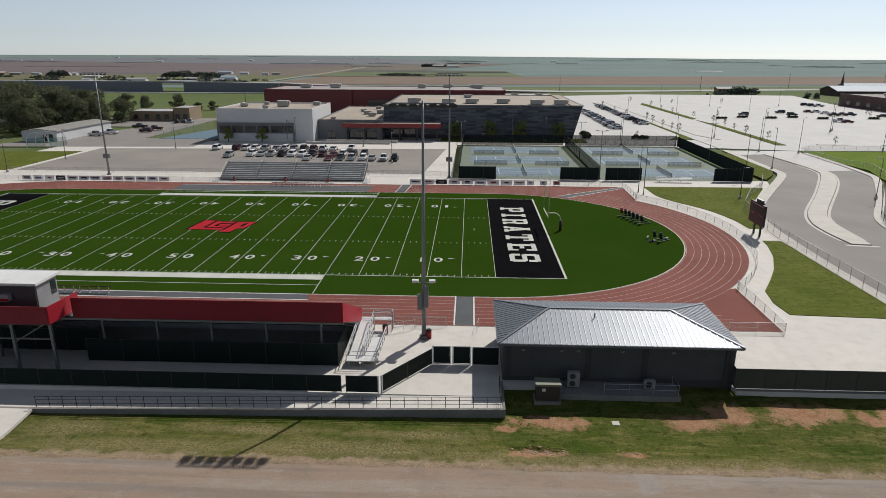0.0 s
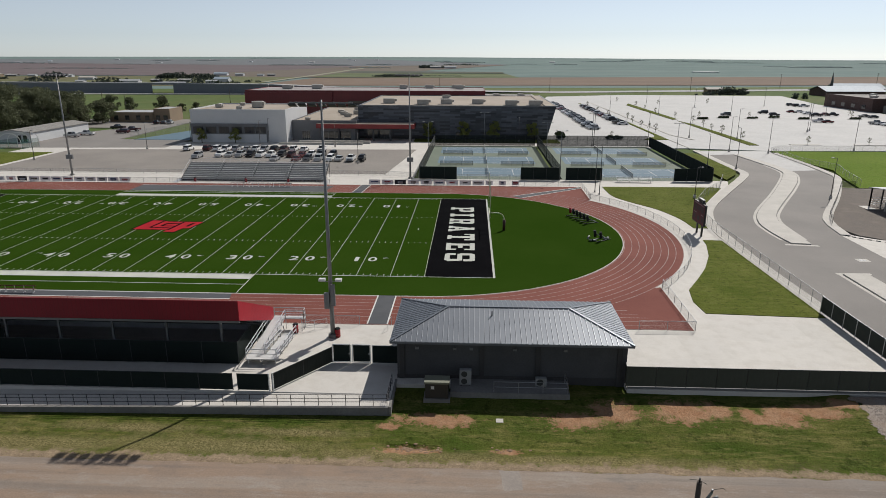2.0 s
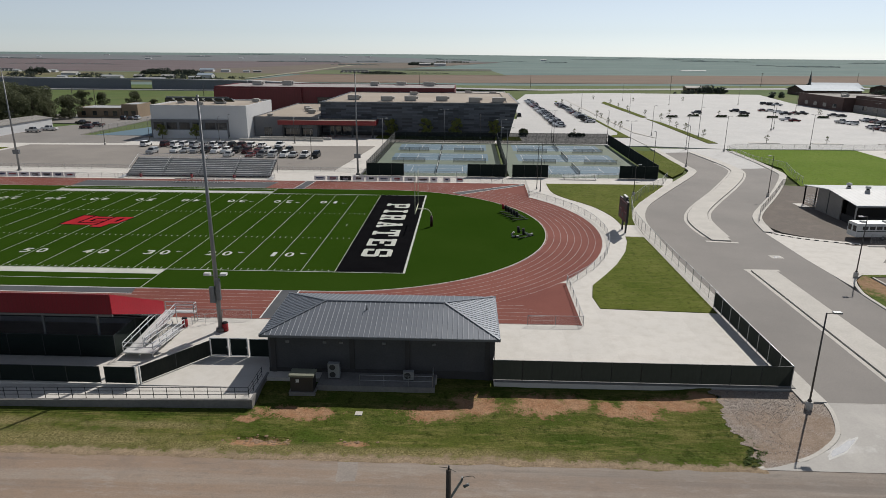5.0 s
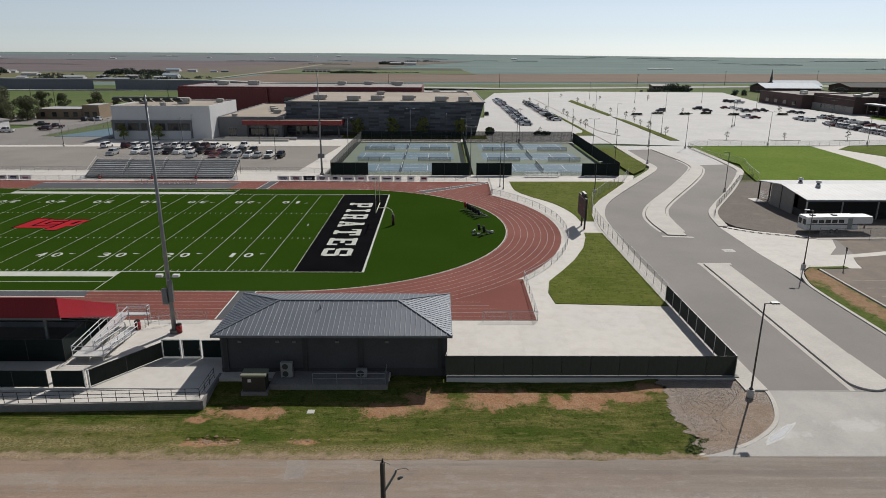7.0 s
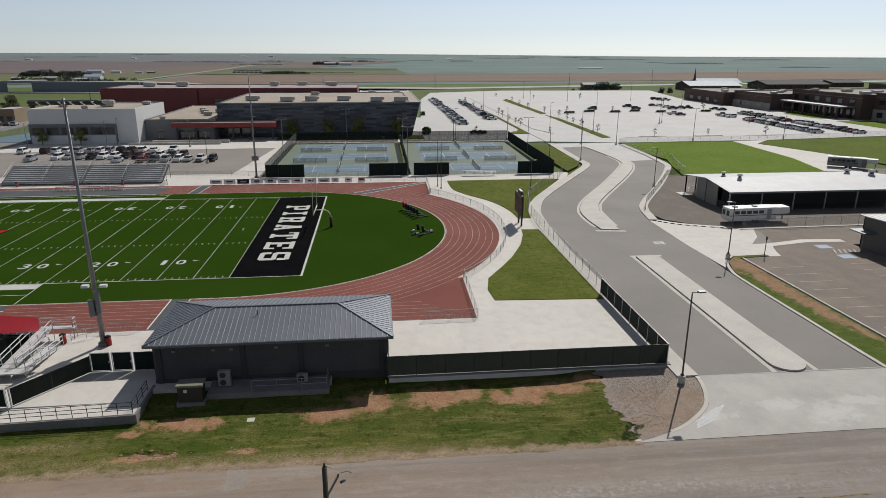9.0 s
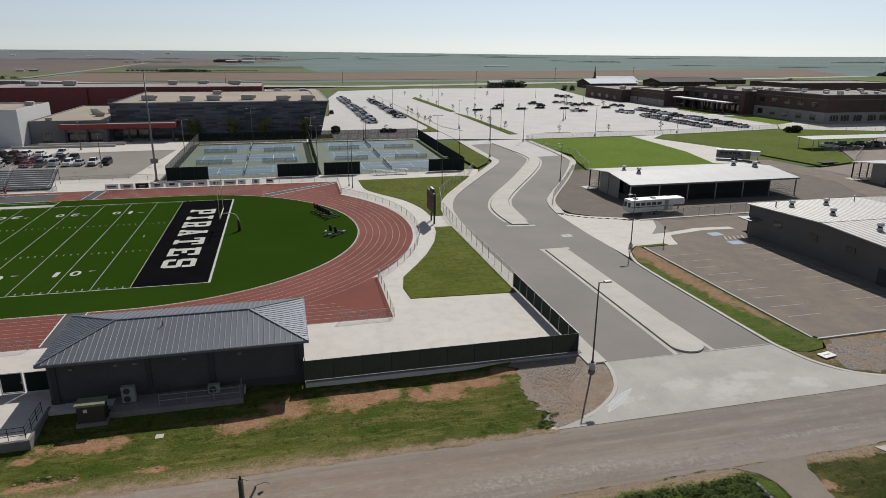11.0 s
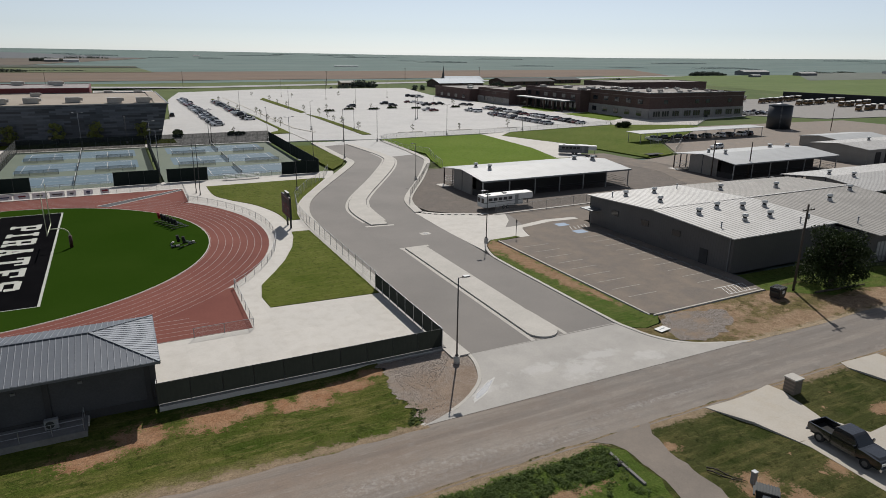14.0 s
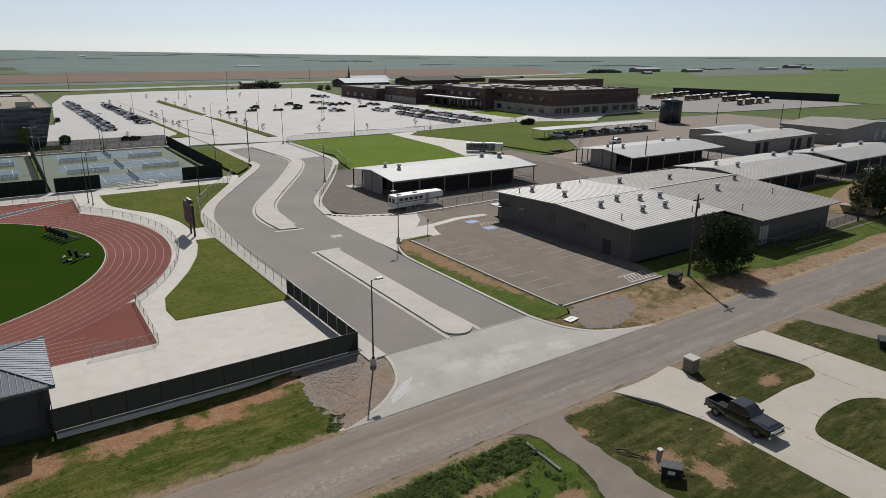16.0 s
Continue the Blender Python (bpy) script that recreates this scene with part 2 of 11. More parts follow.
def jointed(name, c1, c2, sx, sy, rough=0.85, width=0.012, stain=(0.5, 0.46, 0.4)):
    """Cast concrete in bays, with sawn joints, stains and grain."""
    m, nt, bs = nodes_of(name)
    co = coords(nt)
    sep = nt.nodes.new("ShaderNodeSeparateXYZ")
    nt.links.new(co, sep.inputs[0])
    fx = mathn(nt, "LESS_THAN", mathn(nt, "FRACT", mathn(nt, "MULTIPLY", sep.outputs[0], 1 / sx)), width)
    fy = mathn(nt, "LESS_THAN", mathn(nt, "FRACT", mathn(nt, "MULTIPLY", sep.outputs[1], 1 / sy)), width * sx / sy)
    joint = mathn(nt, "MAXIMUM", fx, fy)
    cell = nt.nodes.new("ShaderNodeTexWhiteNoise")
    sn = nt.nodes.new("ShaderNodeVectorMath")
    sn.operation = "SNAP"
    nt.links.new(co, sn.inputs[0])
    sn.inputs[1].default_value = (sx, sy, 50)
    nt.links.new(sn.outputs[0], cell.inputs["Vector"])
    n1, n2, n3 = noise_node(nt, co, 0.08, 6, 0.65), noise_node(nt, co, 0.7, 5, 0.6), noise_node(nt, co, 9, 4, 0.6)
    col = mixc(nt, ramp(nt, n1, 0.3, 0.7), c1, c2)
    col = mixc(nt, mathn(nt, "MULTIPLY", cell.outputs["Value"], 0.16), col, tuple(v * 0.72 for v in c1))
    col = mixc(nt, mathn(nt, "MULTIPLY", ramp(nt, n2, 0.45, 0.75), 0.26), col, tuple(a * b for a, b in zip(c2, stain)))
    col = mixc(nt, mathn(nt, "MULTIPLY", mathn(nt, "MULTIPLY", joint, ramp_to(nt, n2, -0.2, 1.1)), 0.26), col, tuple(v * 0.4 for v in c1))
    v = nt.nodes.new("ShaderNodeVectorMath")
    v.operation = "SCALE"
    nt.links.new(col, v.inputs[0])
    nt.links.new(ramp_to(nt, n3, 0.84, 1.16), v.inputs["Scale"])
    nt.links.new(v.outputs[0], bs.inputs["Base Color"])
    bs.inputs["Roughness"].default_value = rough
    bump(nt, bs, n3, 0.15, 0.01)
    return m


BARE_SPOTS = ((3.2, -33.8, 3.0, 0.95), (5.6, -33.7, 0.8, 0.5), (14.6, -33.3, 2.7, 1.05), (18.2, -32.2, 1.9, 1.6), (24.0, -32.3, 2.5, 1.7), (26.6, -31.7, 1.2, 1.2), (29.4, -32.4, 1.0, 1.1), (32.0, -32.5, 2.0, 1.4), (35.2, -31.7, 1.9, 1.2), (37.9, -30.7, 1.2, 0.8), (8.8, -38.4, 0.9, 0.4), (1.5, -38.35, 2.1, 0.62), (-0.9, -35.0, 0.8, 0.45))
DRY_SPOTS = ((-30, -38.9, 12, 1.3), (-14, -38.6, 10, 1.5), (0, -39.4, 9, 0.9), (-8, -36.2, 5, 0.6), (-22, -36.0, 6, 0.7), (14, -39.6, 14, 0.7), (-36, -36.5, 4, 1.4))
M = {}
M["lawn"] = lawn("lawn grass", (0.088, 0.118, 0.014), (0.130, 0.152, 0.028), big=0.12, dry=0.45, coarse=0.2)
M["lawn_bright"] = lawn("watered lawn", (0.122, 0.20, 0.018), (0.155, 0.226, 0.03), big=0.06, dry=0.3, coarse=0.18)
M["lawn_mid"] = lawn("olive school lawn", (0.092, 0.140, 0.016), (0.128, 0.168, 0.03), big=0.05, dry=0.5, coarse=0.2)
M["verge"] = lawn("verge grass", (0.050, 0.082, 0.011), (0.100, 0.112, 0.024), bare=0.0, spots=BARE_SPOTS, dried=DRY_SPOTS, road_y=-40.6, big=0.22, dirt=(0.40, 0.215, 0.12), dry=0.9, coarse=0.5)
M["yard"] = lawn("yard grass", (0.042, 0.056, 0.013), (0.072, 0.076, 0.026), bare=0.04, spots=((64.5, -58.5, 1.6, 0.9), (56.8, -57.6, 1.6, 1.2), (58.4, -60.2, 1.0, 1.8), (75.5, -55.0, 1.2, 0.8), (54.6, -51.2, 1.0, 0.6)), road_y=-48.3, big=0.2, dry=0.6, coarse=0.36)
M["bank"] = lawn("rank bank grass", (0.068, 0.112, 0.018), (0.095, 0.138, 0.028), spots=((43.5, -52.6, 2.6, 0.6), (48.0, -56.5, 1.3, 0.8)), road_y=-48.2, big=0.3, dry=0.3, coarse=0.4)
M["strip"] = lawn("kerbside grass", (0.075, 0.125, 0.020), (0.11, 0.14, 0.035), bare=0.03, spots=((70.3, -1.5, 2.6, 3.6), (69.6, -9, 1.5, 7), (69.8, -17, 1.15, 6), (70.5, -23, 0.55, 4)), big=0.3, coarse=0.35)
M["gravel"] = pebbled("stony gravel", (0.25, 0.18, 0.13), (0.34, 0.26, 0.195), (0.25, 0.208, 0.175), (0.48, 0.42, 0.37), 0.085, ((41.6, -34.2, 2.2, 1.5), (43.6, -36.6, 3.4, 1.7), (45.8, -34.6, 1.6, 1.6), (40.6, -38.2, 1.8, 1.4)))
M["soil_corner"] = lawn("weedy stony red soil", (0.105, 0.098, 0.036), (0.175, 0.138, 0.068), bare=0.06, spots=((77.5, -34.4, 6.5, 3.6), (90, -33.2, 4, 1.6), (86, -38.8, 10, 1.7), (101, -38.6, 9, 2.4), (118, -39.0, 14, 2.0), (138, -38.8, 16, 2.4), (172, -20, 24, 12)), road_y=-40.7, big=0.2, dirt=(0.35, 0.235, 0.15), tan=(0.45, 0.36, 0.25), dry=0.9, coarse=0.5)
M["gravel_corner"] = pebbled("loose grey stones", (0.25, 0.175, 0.12), (0.33, 0.25, 0.18), (0.21, 0.18, 0.155), (0.42, 0.375, 0.34), 0.10)
M["gravel_dark"] = ground_mix("grey gravel yard", (0.135, 0.117, 0.103), (0.215, 0.185, 0.16), (0.28, 0.25, 0.22), 0.10, 7.0)
M["yard_grey"] = ground_mix("dusty grey yard", (0.25, 0.22, 0.19), (0.33, 0.275, 0.23), (0.38, 0.34, 0.30), 0.1, 8.0)
M["lot_brown"] = surf("brown-grey lot paving", (0.235, 0.212, 0.19), (0.285, 0.258, 0.228), 0.06, 6, 0.92, 0, 0.16, 0.2)
M["turf"] = surf("artificial turf", (0.025, 0.057, 0.006), (0.031, 0.064, 0.008), 0.06, 12, 1.0, 0, 0.2, 0.4, spec=0.0)
M["turf_black"] = surf("black turf", (0.004, 0.004, 0.005), (0.007, 0.007, 0.008), 0.2, 12, 1.0, 0, 0.25, 0.2, spec=0.01)
M["turf_white"] = surf("white turf", (0.60, 0.61, 0.56), (0.52, 0.53, 0.48), 0.4, 10, 0.9, 0, 0.12, 0.2, spec=0.1)
M["turf_line"] = surf("white turf line", (0.54, 0.56, 0.48), (0.44, 0.46, 0.38), 0.6, 10, 0.9, 0, 0.15, 0.2, spec=0.1)
M["turf_red"] = surf("red turf", (0.42, 0.012, 0.02), (0.34, 0.01, 0.018), 0.5, 10, 0.9, 0, 0.15, 0.2, spec=0.1)
M["track"] = surf("red rubber track", (0.185, 0.056, 0.042), (0.235, 0.078, 0.058), 0.07, 5, 0.9, 0, 0.14, 0.3, spec=0.2)
M["mat_grey"] = surf("dark rubber matting", (0.055, 0.06, 0.068), (0.075, 0.08, 0.088), 0.3, 6, 0.85, 0, 0.15, 0.2)
M["paint"] = surf("white line paint", (0.72, 0.71, 0.68), (0.6, 0.59, 0.56), 0.8, 8, 0.7, 0, 0.12, 0.1)
M["paint_worn"] = surf("worn pale line paint", (0.42, 0.39, 0.34), (0.3, 0.27, 0.23), 1.2, 8, 0.8, 0, 0.25, 0.1)
M["paint_blue"] = plain("blue bay paint", (0.22, 0.33, 0.48), 0.7)
M["conc"] = jointed("pale concrete paving", (0.62, 0.595, 0.55), (0.69, 0.655, 0.60), 4.6, 4.6, width=0.007)
M["conc_lot"] = jointed("parking lot concrete", (0.53, 0.525, 0.515), (0.60, 0.59, 0.57), 6.1, 6.1, width=0.012)
M["lane"] = surf("worn white lane paint", (0.46, 0.40, 0.37), (0.36, 0.30, 0.28), 0.8, 8, 0.8, 0, 0.2, 0.1)
M["kerb"] = surf("kerb concrete", (0.58, 0.55, 0.50), (0.50, 0.475, 0.43), 0.3, 5, 0.85, 0, 0.12, 0.2)
M["conc_dark"] = surf("weathered concrete wall", (0.24, 0.232, 0.22), (0.185, 0.18, 0.172), 0.4, 4, 0.9, 0, 0.15, 0.25)
M["asphalt"] = surf("grey asphalt drive", (0.215, 0.20, 0.184), (0.26, 0.24, 0.22), 0.07, 9, 0.9, 0, 0.12, 0.2)
M["asphalt_lot"] = ground_mix("brown-grey asphalt lot", (0.192, 0.170, 0.152), (0.27, 0.225, 0.183), (0.31, 0.268, 0.225), 0.22, 7.0, (), None)
m, nt, bs = nodes_of("entrance apron concrete")
co = coords(nt)
n1, n2, n3 = noise_node(nt, co, 0.22, 6, 0.65), noise_node(nt, co, 0.9, 7, 0.7), noise_node(nt, co, 7, 4, 0.65)
col = mixc(nt, ramp(nt, n1, 0.35, 0.65), (0.395, 0.378, 0.35), (0.49, 0.467, 0.432))
lime = blobs(nt, co, ((45.6, -37.6, 2.0, 0.55), (56.4, -38.0, 2.3, 1.3), (60.0, -36.4, 2.4, 0.6), (52.5, -36.5, 2.2, 0.8), (64.5, -38.6, 1.6, 0.8)), mathn(nt, "MULTIPLY", mathn(nt, "SUBTRACT", n2, 0.5), 4.0), 0.3)
col = mixc(nt, mathn(nt, "MULTIPLY", lime, 0.4), col, (0.66, 0.65, 0.63))
v = nt.nodes.new("ShaderNodeVectorMath")
v.operation = "SCALE"
nt.links.new(col, v.inputs[0])
nt.links.new(ramp_to(nt, n3, 0.84, 1.16), v.inputs["Scale"])
nt.links.new(v.outputs[0], bs.inputs["Base Color"])
bs.inputs["Roughness"].default_value = 0.85
M["apron"] = m
M["alley"] = ground_mix("dusty alley", (0.225, 0.198, 0.172), (0.29, 0.25, 0.212), (0.34, 0.30, 0.26), 0.3, 9.0)
M["highway"] = surf("pale highway concrete", (0.42, 0.42, 0.41), (0.36, 0.36, 0.36), 0.03, 1, 0.9, 0, 0.08, 0)
M["steel"] = plain("galvanised steel", (0.45, 0.46, 0.47), 0.45, 0.7)
M["alu"] = plain("bare aluminium", (0.72, 0.73, 0.74), 0.45, 0.5)
M["pole_grey"] = plain("weathered grey pole steel", (0.22, 0.23, 0.24), 0.5, 0.5)
M["black"] = plain("black paint", (0.018, 0.018, 0.02), 0.5)
M["rubber"] = plain("black rubber", (0.015, 0.015, 0.016), 0.9)
M["white"] = plain("white paint", (0.78, 0.78, 0.76), 0.5)
M["offwhite"] = plain("off-white metal cabinet", (0.30, 0.31, 0.31), 0.5)
M["screen"] = surf("dark green windscreen cloth", (0.010, 0.017, 0.015), (0.015, 0.023, 0.020), 0.5, 6, 0.9, 0, 0.2, 0.1, spec=0.2)
M["screen_worn"] = surf("faded green-black windscreen cloth", (0.011, 0.015, 0.014), (0.026, 0.030, 0.026), 0.35, 5, 0.9, 0, 0.3, 0.15, (1, 1, 0.25), spec=0.2)
nt = M["screen_worn"].node_tree
thin, both = nt.nodes.new("ShaderNodeBsdfTranslucent"), nt.nodes.new("ShaderNodeMixShader")
thin.inputs[0].default_value = (0.05, 0.058, 0.05, 1)
both.inputs[0].default_value = 0.14
nt.links.new(nt.nodes["Principled BSDF"].outputs[0], both.inputs[1])
nt.links.new(thin.outputs[0], both.inputs[2])
nt.links.new(both.outputs[0], nt.nodes["Material Output"].inputs[0])
M["chain"] = mesh_screen("chain-link wire", (0.40, 0.41, 0.42), 0.18, 0.5)
M["chain_black"] = mesh_screen("black chain-link wire", (0.02, 0.02, 0.022), 0.45, 0.6)
M["net_dark"] = mesh_screen("black tennis netting", (0.015, 0.018, 0.018), 0.6)
M["wood_pole"] = surf("weathered timber pole", (0.062, 0.048, 0.038), (0.10, 0.08, 0.062), 0.8, 8, 0.9, 0, 0.3, 0.4, (6, 6, 0.6))
M["glass"] = glass_mat("dark window glass", (0.03, 0.035, 0.04))

m, nt, bs = nodes_of("worn chip-seal road")
co = coords(nt)
sep = nt.nodes.new("ShaderNodeSeparateXYZ")
nt.links.new(co, sep.inputs[0])
streak = noise_node(nt, co, 0.5, 5, 0.6, (0.08, 1.3, 1))
patch = noise_node(nt, co, 0.35, 6, 0.65)
grit = noise_node(nt, co, 9, 4, 0.6)
dust = mathn(nt, "ADD", ramp(nt, sep.outputs[0], 62, -2), mathn(nt, "MULTIPLY", mathn(nt, "SUBTRACT", patch, 0.5), 1.2), True)
col = mixc(nt, dust, (0.212, 0.188, 0.166), (0.29, 0.210, 0.152))
col = mixc(nt, mathn(nt, "MULTIPLY", ramp(nt, streak, 0.46, 0.62), 0.5), col, (0.325, 0.285, 0.242))
col = mixc(nt, mathn(nt, "MULTIPLY", ramp(nt, patch, 0.55, 0.72), 0.3), col, (0.13, 0.12, 0.115))
wear = noise_node(nt, co, 1.1, 8, 0.75, (0.35, 1, 1))
col = mixc(nt, mathn(nt, "MULTIPLY", ramp(nt, wear, 0.54, 0.62), 0.35), col, (0.36, 0.325, 0.288))
col = mixc(nt, mathn(nt, "MULTIPLY", ramp(nt, wear, 0.44, 0.36), 0.35), col, (0.14, 0.125, 0.112))
chalk = blobs(nt, co, ((37, -45.8, 9, 0.8), (47, -46.6, 5, 0.6), (30, -46.9, 8, 0.5), (58, -45.4, 7, 0.4)), mathn(nt, "MULTIPLY", mathn(nt, "SUBTRACT", wear, 0.5), 3.0), 0.5)
col = mixc(nt, mathn(nt, "MULTIPLY", chalk, mathn(nt, "MULTIPLY", ramp(nt, noise_node(nt, co, 3.0, 6, 0.8), 0.46, 0.62), 0.5)), col, (0.46, 0.44, 0.42))
rut = noise_node(nt, co, 0.9, 4, 0.6, (0.03, 1.0, 1))
col = mixc(nt, mathn(nt, "MULTIPLY", ramp(nt, rut, 0.52, 0.66), 0.45), col, (0.152, 0.132, 0.116))
v = nt.nodes.new("ShaderNodeVectorMath")
v.operation = "SCALE"
nt.links.new(col, v.inputs[0])
nt.links.new(ramp_to(nt, grit, 0.72, 1.28), v.inputs["Scale"])
nt.links.new(v.outputs[0], bs.inputs["Base Color"])
bs.inputs["Roughness"].default_value = 0.9
bump(nt, bs, grit, 0.2, 0.02)
M["road"] = m

# ---- mesh helpers ----
from mathutils.geometry import tessellate_polygon


def bx(bm, x0, x1, y0, y1, z0, z1):
    v = [bm.verts.new(p) for p in ((x0, y0, z0), (x1, y0, z0), (x1, y1, z0), (x0, y1, z0), (x0, y0, z1), (x1, y0, z1), (x1, y1, z1), (x0, y1, z1))]
    for f in ((3, 2, 1, 0), (4, 5, 6, 7), (0, 1, 5, 4), (1, 2, 6, 5), (2, 3, 7, 6), (3, 0, 4, 7)):
        bm.faces.new([v[i] for i in f])
    return v


def tube(bm, p0, p1, r0, r1=None, n=8):
    r1 = r0 if r1 is None else r1
    p0, p1 = Vector(p0), Vector(p1)
    q = (p1 - p0).to_track_quat("Z", "Y")
    rings = []
    for p, r in ((p0, r0), (p1, r1)):
        rings.append([bm.verts.new(p + q @ Vector((r * math.cos(2 * math.pi * i / n), r * math.sin(2 * math.pi * i / n), 0))) for i in range(n)])
    for i in range(n):
        f = bm.faces.new((rings[0][i], rings[0][(i + 1) % n], rings[1][(i + 1) % n], rings[1][i]))
        f.smooth = n > 6
    bm.faces.new(list(reversed(rings[0])))
    bm.faces.new(rings[1])


def beam(bm, p0, p1, w, h):
    """A rectangular bar between two points; h is its upright size."""
    p0, p1 = Vector(p0), Vector(p1)
    d = (p1 - p0).normalized()
    side = d.cross(Vector((0, 0, 1)))
    side = Vector((1, 0, 0)) if side.length < 1e-4 else side.normalized()
    up = side.cross(d).normalized()
    vs = [bm.verts.new(p + side * a * w / 2 + up * b * h / 2) for p in (p0, p1) for a, b in ((-1, -1), (1, -1), (1, 1), (-1, 1))]
    for f in ((3, 2, 1, 0), (4, 5, 6, 7), (0, 1, 5, 4), (1, 2, 6, 5), (2, 3, 7, 6), (3, 0, 4, 7)):
        bm.faces.new([vs[i] for i in f])


def area_of(pts):
    return sum(a[0] * b[1] - b[0] * a[1] for a, b in zip(pts, pts[1:] + pts[:1])) / 2


def prism(bm, pts, z0, z1):
    """A flat slab with any outline."""
    pts = [tuple(p[:2]) for p in pts]
    if area_of(pts) < 0:
        pts = pts[::-1]
    top = [bm.verts.new((x, y, z1)) for x, y in pts]
    low = [bm.verts.new((x, y, z0)) for x, y in pts]
    for tri in tessellate_polygon([[Vector((x, y, 0)) for x, y in pts]]):
        if len({top[i] for i in tri}) == 3:
            bm.faces.new([top[i] for i in tri])
    n = len(pts)
    for i in range(n):
        bm.faces.new((low[i], low[(i + 1) % n], top[(i + 1) % n], top[i]))


def arc(cx, cy, r, a0, a1, n):
    return [(cx + r * math.cos(radians(a0 + (a1 - a0) * i / n)), cy + r * math.sin(radians(a0 + (a1 - a0) * i / n))) for i in range(n + 1)]


def smooth_line(pts, n=6):
    """A rounded line through the given points."""
    out = []
    for i in range(len(pts) - 1):
        p = [Vector((*pts[max(0, min(len(pts) - 1, i + k))][:2], 0)) for k in (-1, 0, 1, 2)]
        for s in range(n):
            t = s / n
            v = 0.5 * ((2 * p[1]) + (p[2] - p[0]) * t + (2 * p[0] - 5 * p[1] + 4 * p[2] - p[3]) * t * t + (3 * p[1] - p[0] - 3 * p[2] + p[3]) * t ** 3)
            out.append((v.x, v.y))
    return out + [tuple(pts[-1][:2])]


def as_mesh(name, bm, *mats):
    me = bpy.data.meshes.new(name)
    bmesh.ops.recalc_face_normals(bm, faces=bm.faces)
    bm.to_mesh(me)
    bm.free()
    for m in mats:
        me.materials.append(m)
    return me


def part(name, bm, material, parent, label="", at=None, turn=0.0):
    """One mesh object under a thing or a part. bm may be a finished mesh, to be shared."""
    me = bm if isinstance(bm, bpy.types.Mesh) else as_mesh(name, bm, material)
    ob = new(name, me)
    ob.parent = parent
    if at is not None:
        ob.location = at
    if turn:
        ob.rotation_euler = (0, 0, radians(turn))
    return tagged(ob, label)


def thing(name, label, category, at=(0, 0, 0), turn=0.0, group="", kind=""):
    ob = new(name)
    ob.empty_display_size = 0.3
    ob.location = at
    ob.rotation_euler = (0, 0, radians(turn))
    return tagged(ob, label, category, group, kind)


def slab(name, pts, z0, z1, material, label, category="ground", kind="structure"):
    bm = bmesh.new()
    prism(bm, pts, z0, z1)
    return tagged(new(name, as_mesh(name, bm, material)), label, category, "", kind)


def solid(name, fill, material, label, category, kind="structure"):
    bm = bmesh.new()
    fill(bm)
    return tagged(new(name, as_mesh(name, bm, material)), label, category, "", kind)


def offset_line(pts, d):
    """The line moved d to its left."""
    out = []
    for i, p in enumerate(pts):
        a, b = pts[max(0, i - 1)], pts[min(len(pts) - 1, i + 1)]
        dx, dy = b[0] - a[0], b[1] - a[1]
        ln = math.hypot(dx, dy) or 1
        out.append((p[0] - dy / ln * d, p[1] + dx / ln * d))
    return out


def ribbon(pts, d0, d1):
    return offset_line(pts, d0) + offset_line(pts, d1)[::-1]


def ragged(pts, amp, step=0.8, seed=0.0):
    """The outline broken into short lengths with an uneven edge."""
    out = []
    for a, b in zip(pts, pts[1:] + pts[:1]):
        n = max(1, int(math.hypot(b[0] - a[0], b[1] - a[1]) / step))
        for k in range(n):
            x, y = a[0] + (b[0] - a[0]) * k / n, a[1] + (b[1] - a[1]) * k / n
            out.append((x + amp * noise.noise((x * 0.9, y * 0.9, seed)), y + amp * noise.noise((x * 0.9, y * 0.9, seed + 5))))
    return out


# ---- ground ----


RISE = ((-180, 14), (-60, 17), (-5, 17.5), (10, 11), (24, 4), (42, 5), (57, 18), (70, 28), (90, 24), (180, 14))  # bearing in degrees, rise of the plain at its far edge


def ground_z(x, y):
    r = math.hypot(x, y)
    if r <= 900:
        return -0.62 if r > 100 else -0.95
    b = math.degrees(math.atan2(x, y))
    rise = RISE[-1][1] if b > RISE[-1][0] else RISE[0][1]
    for (b0, h0), (b1, h1) in zip(RISE, RISE[1:]):
        if b0 <= b <= b1:
            rise = h0 + (h1 - h0) * (b - b0) / (b1 - b0)
    return -0.62 + rise * ((r - 900) / 3900) ** 1.3


def ground_sheet(bm):
    rings = [0, 40, 80, 140, 220, 330, 480, 700, 950, 1300, 1700, 2200, 2800, 3500, 4200, 4900]
    n = 96
    prev = None
    for r in rings:
        if r == 0:
            ring = [bm.verts.new((0, 0, ground_z(0, 0)))]
        else:
            ring = []
            for i in range(n):
                a = 2 * math.pi * i / n
                x, y = r * math.cos(a), r * math.sin(a)
                ring.append(bm.verts.new((x, y, ground_z(x, y))))
        if prev:
            for i in range(n):
                j = (i + 1) % n
                if len(prev) == 1:
                    bm.faces.new((prev[0], ring[i], ring[j]))
                else:
                    bm.faces.new((prev[i], ring[i], ring[j], prev[j]))
        prev = ring


# distance haze is mixed into this colour as a blue-grey cast
M["plain"] = surf("cropland tinted with haze", (0.140, 0.205, 0.192), (0.188, 0.245, 0.228), 0.004, 0.03, 0.95, 0, 0.2, 0, (0.35, 1.6, 1), spec=0.1)
solid("ground", ground_sheet, M["plain"], "wide flat green cropland to the horizon, haze tinted in", "ground")


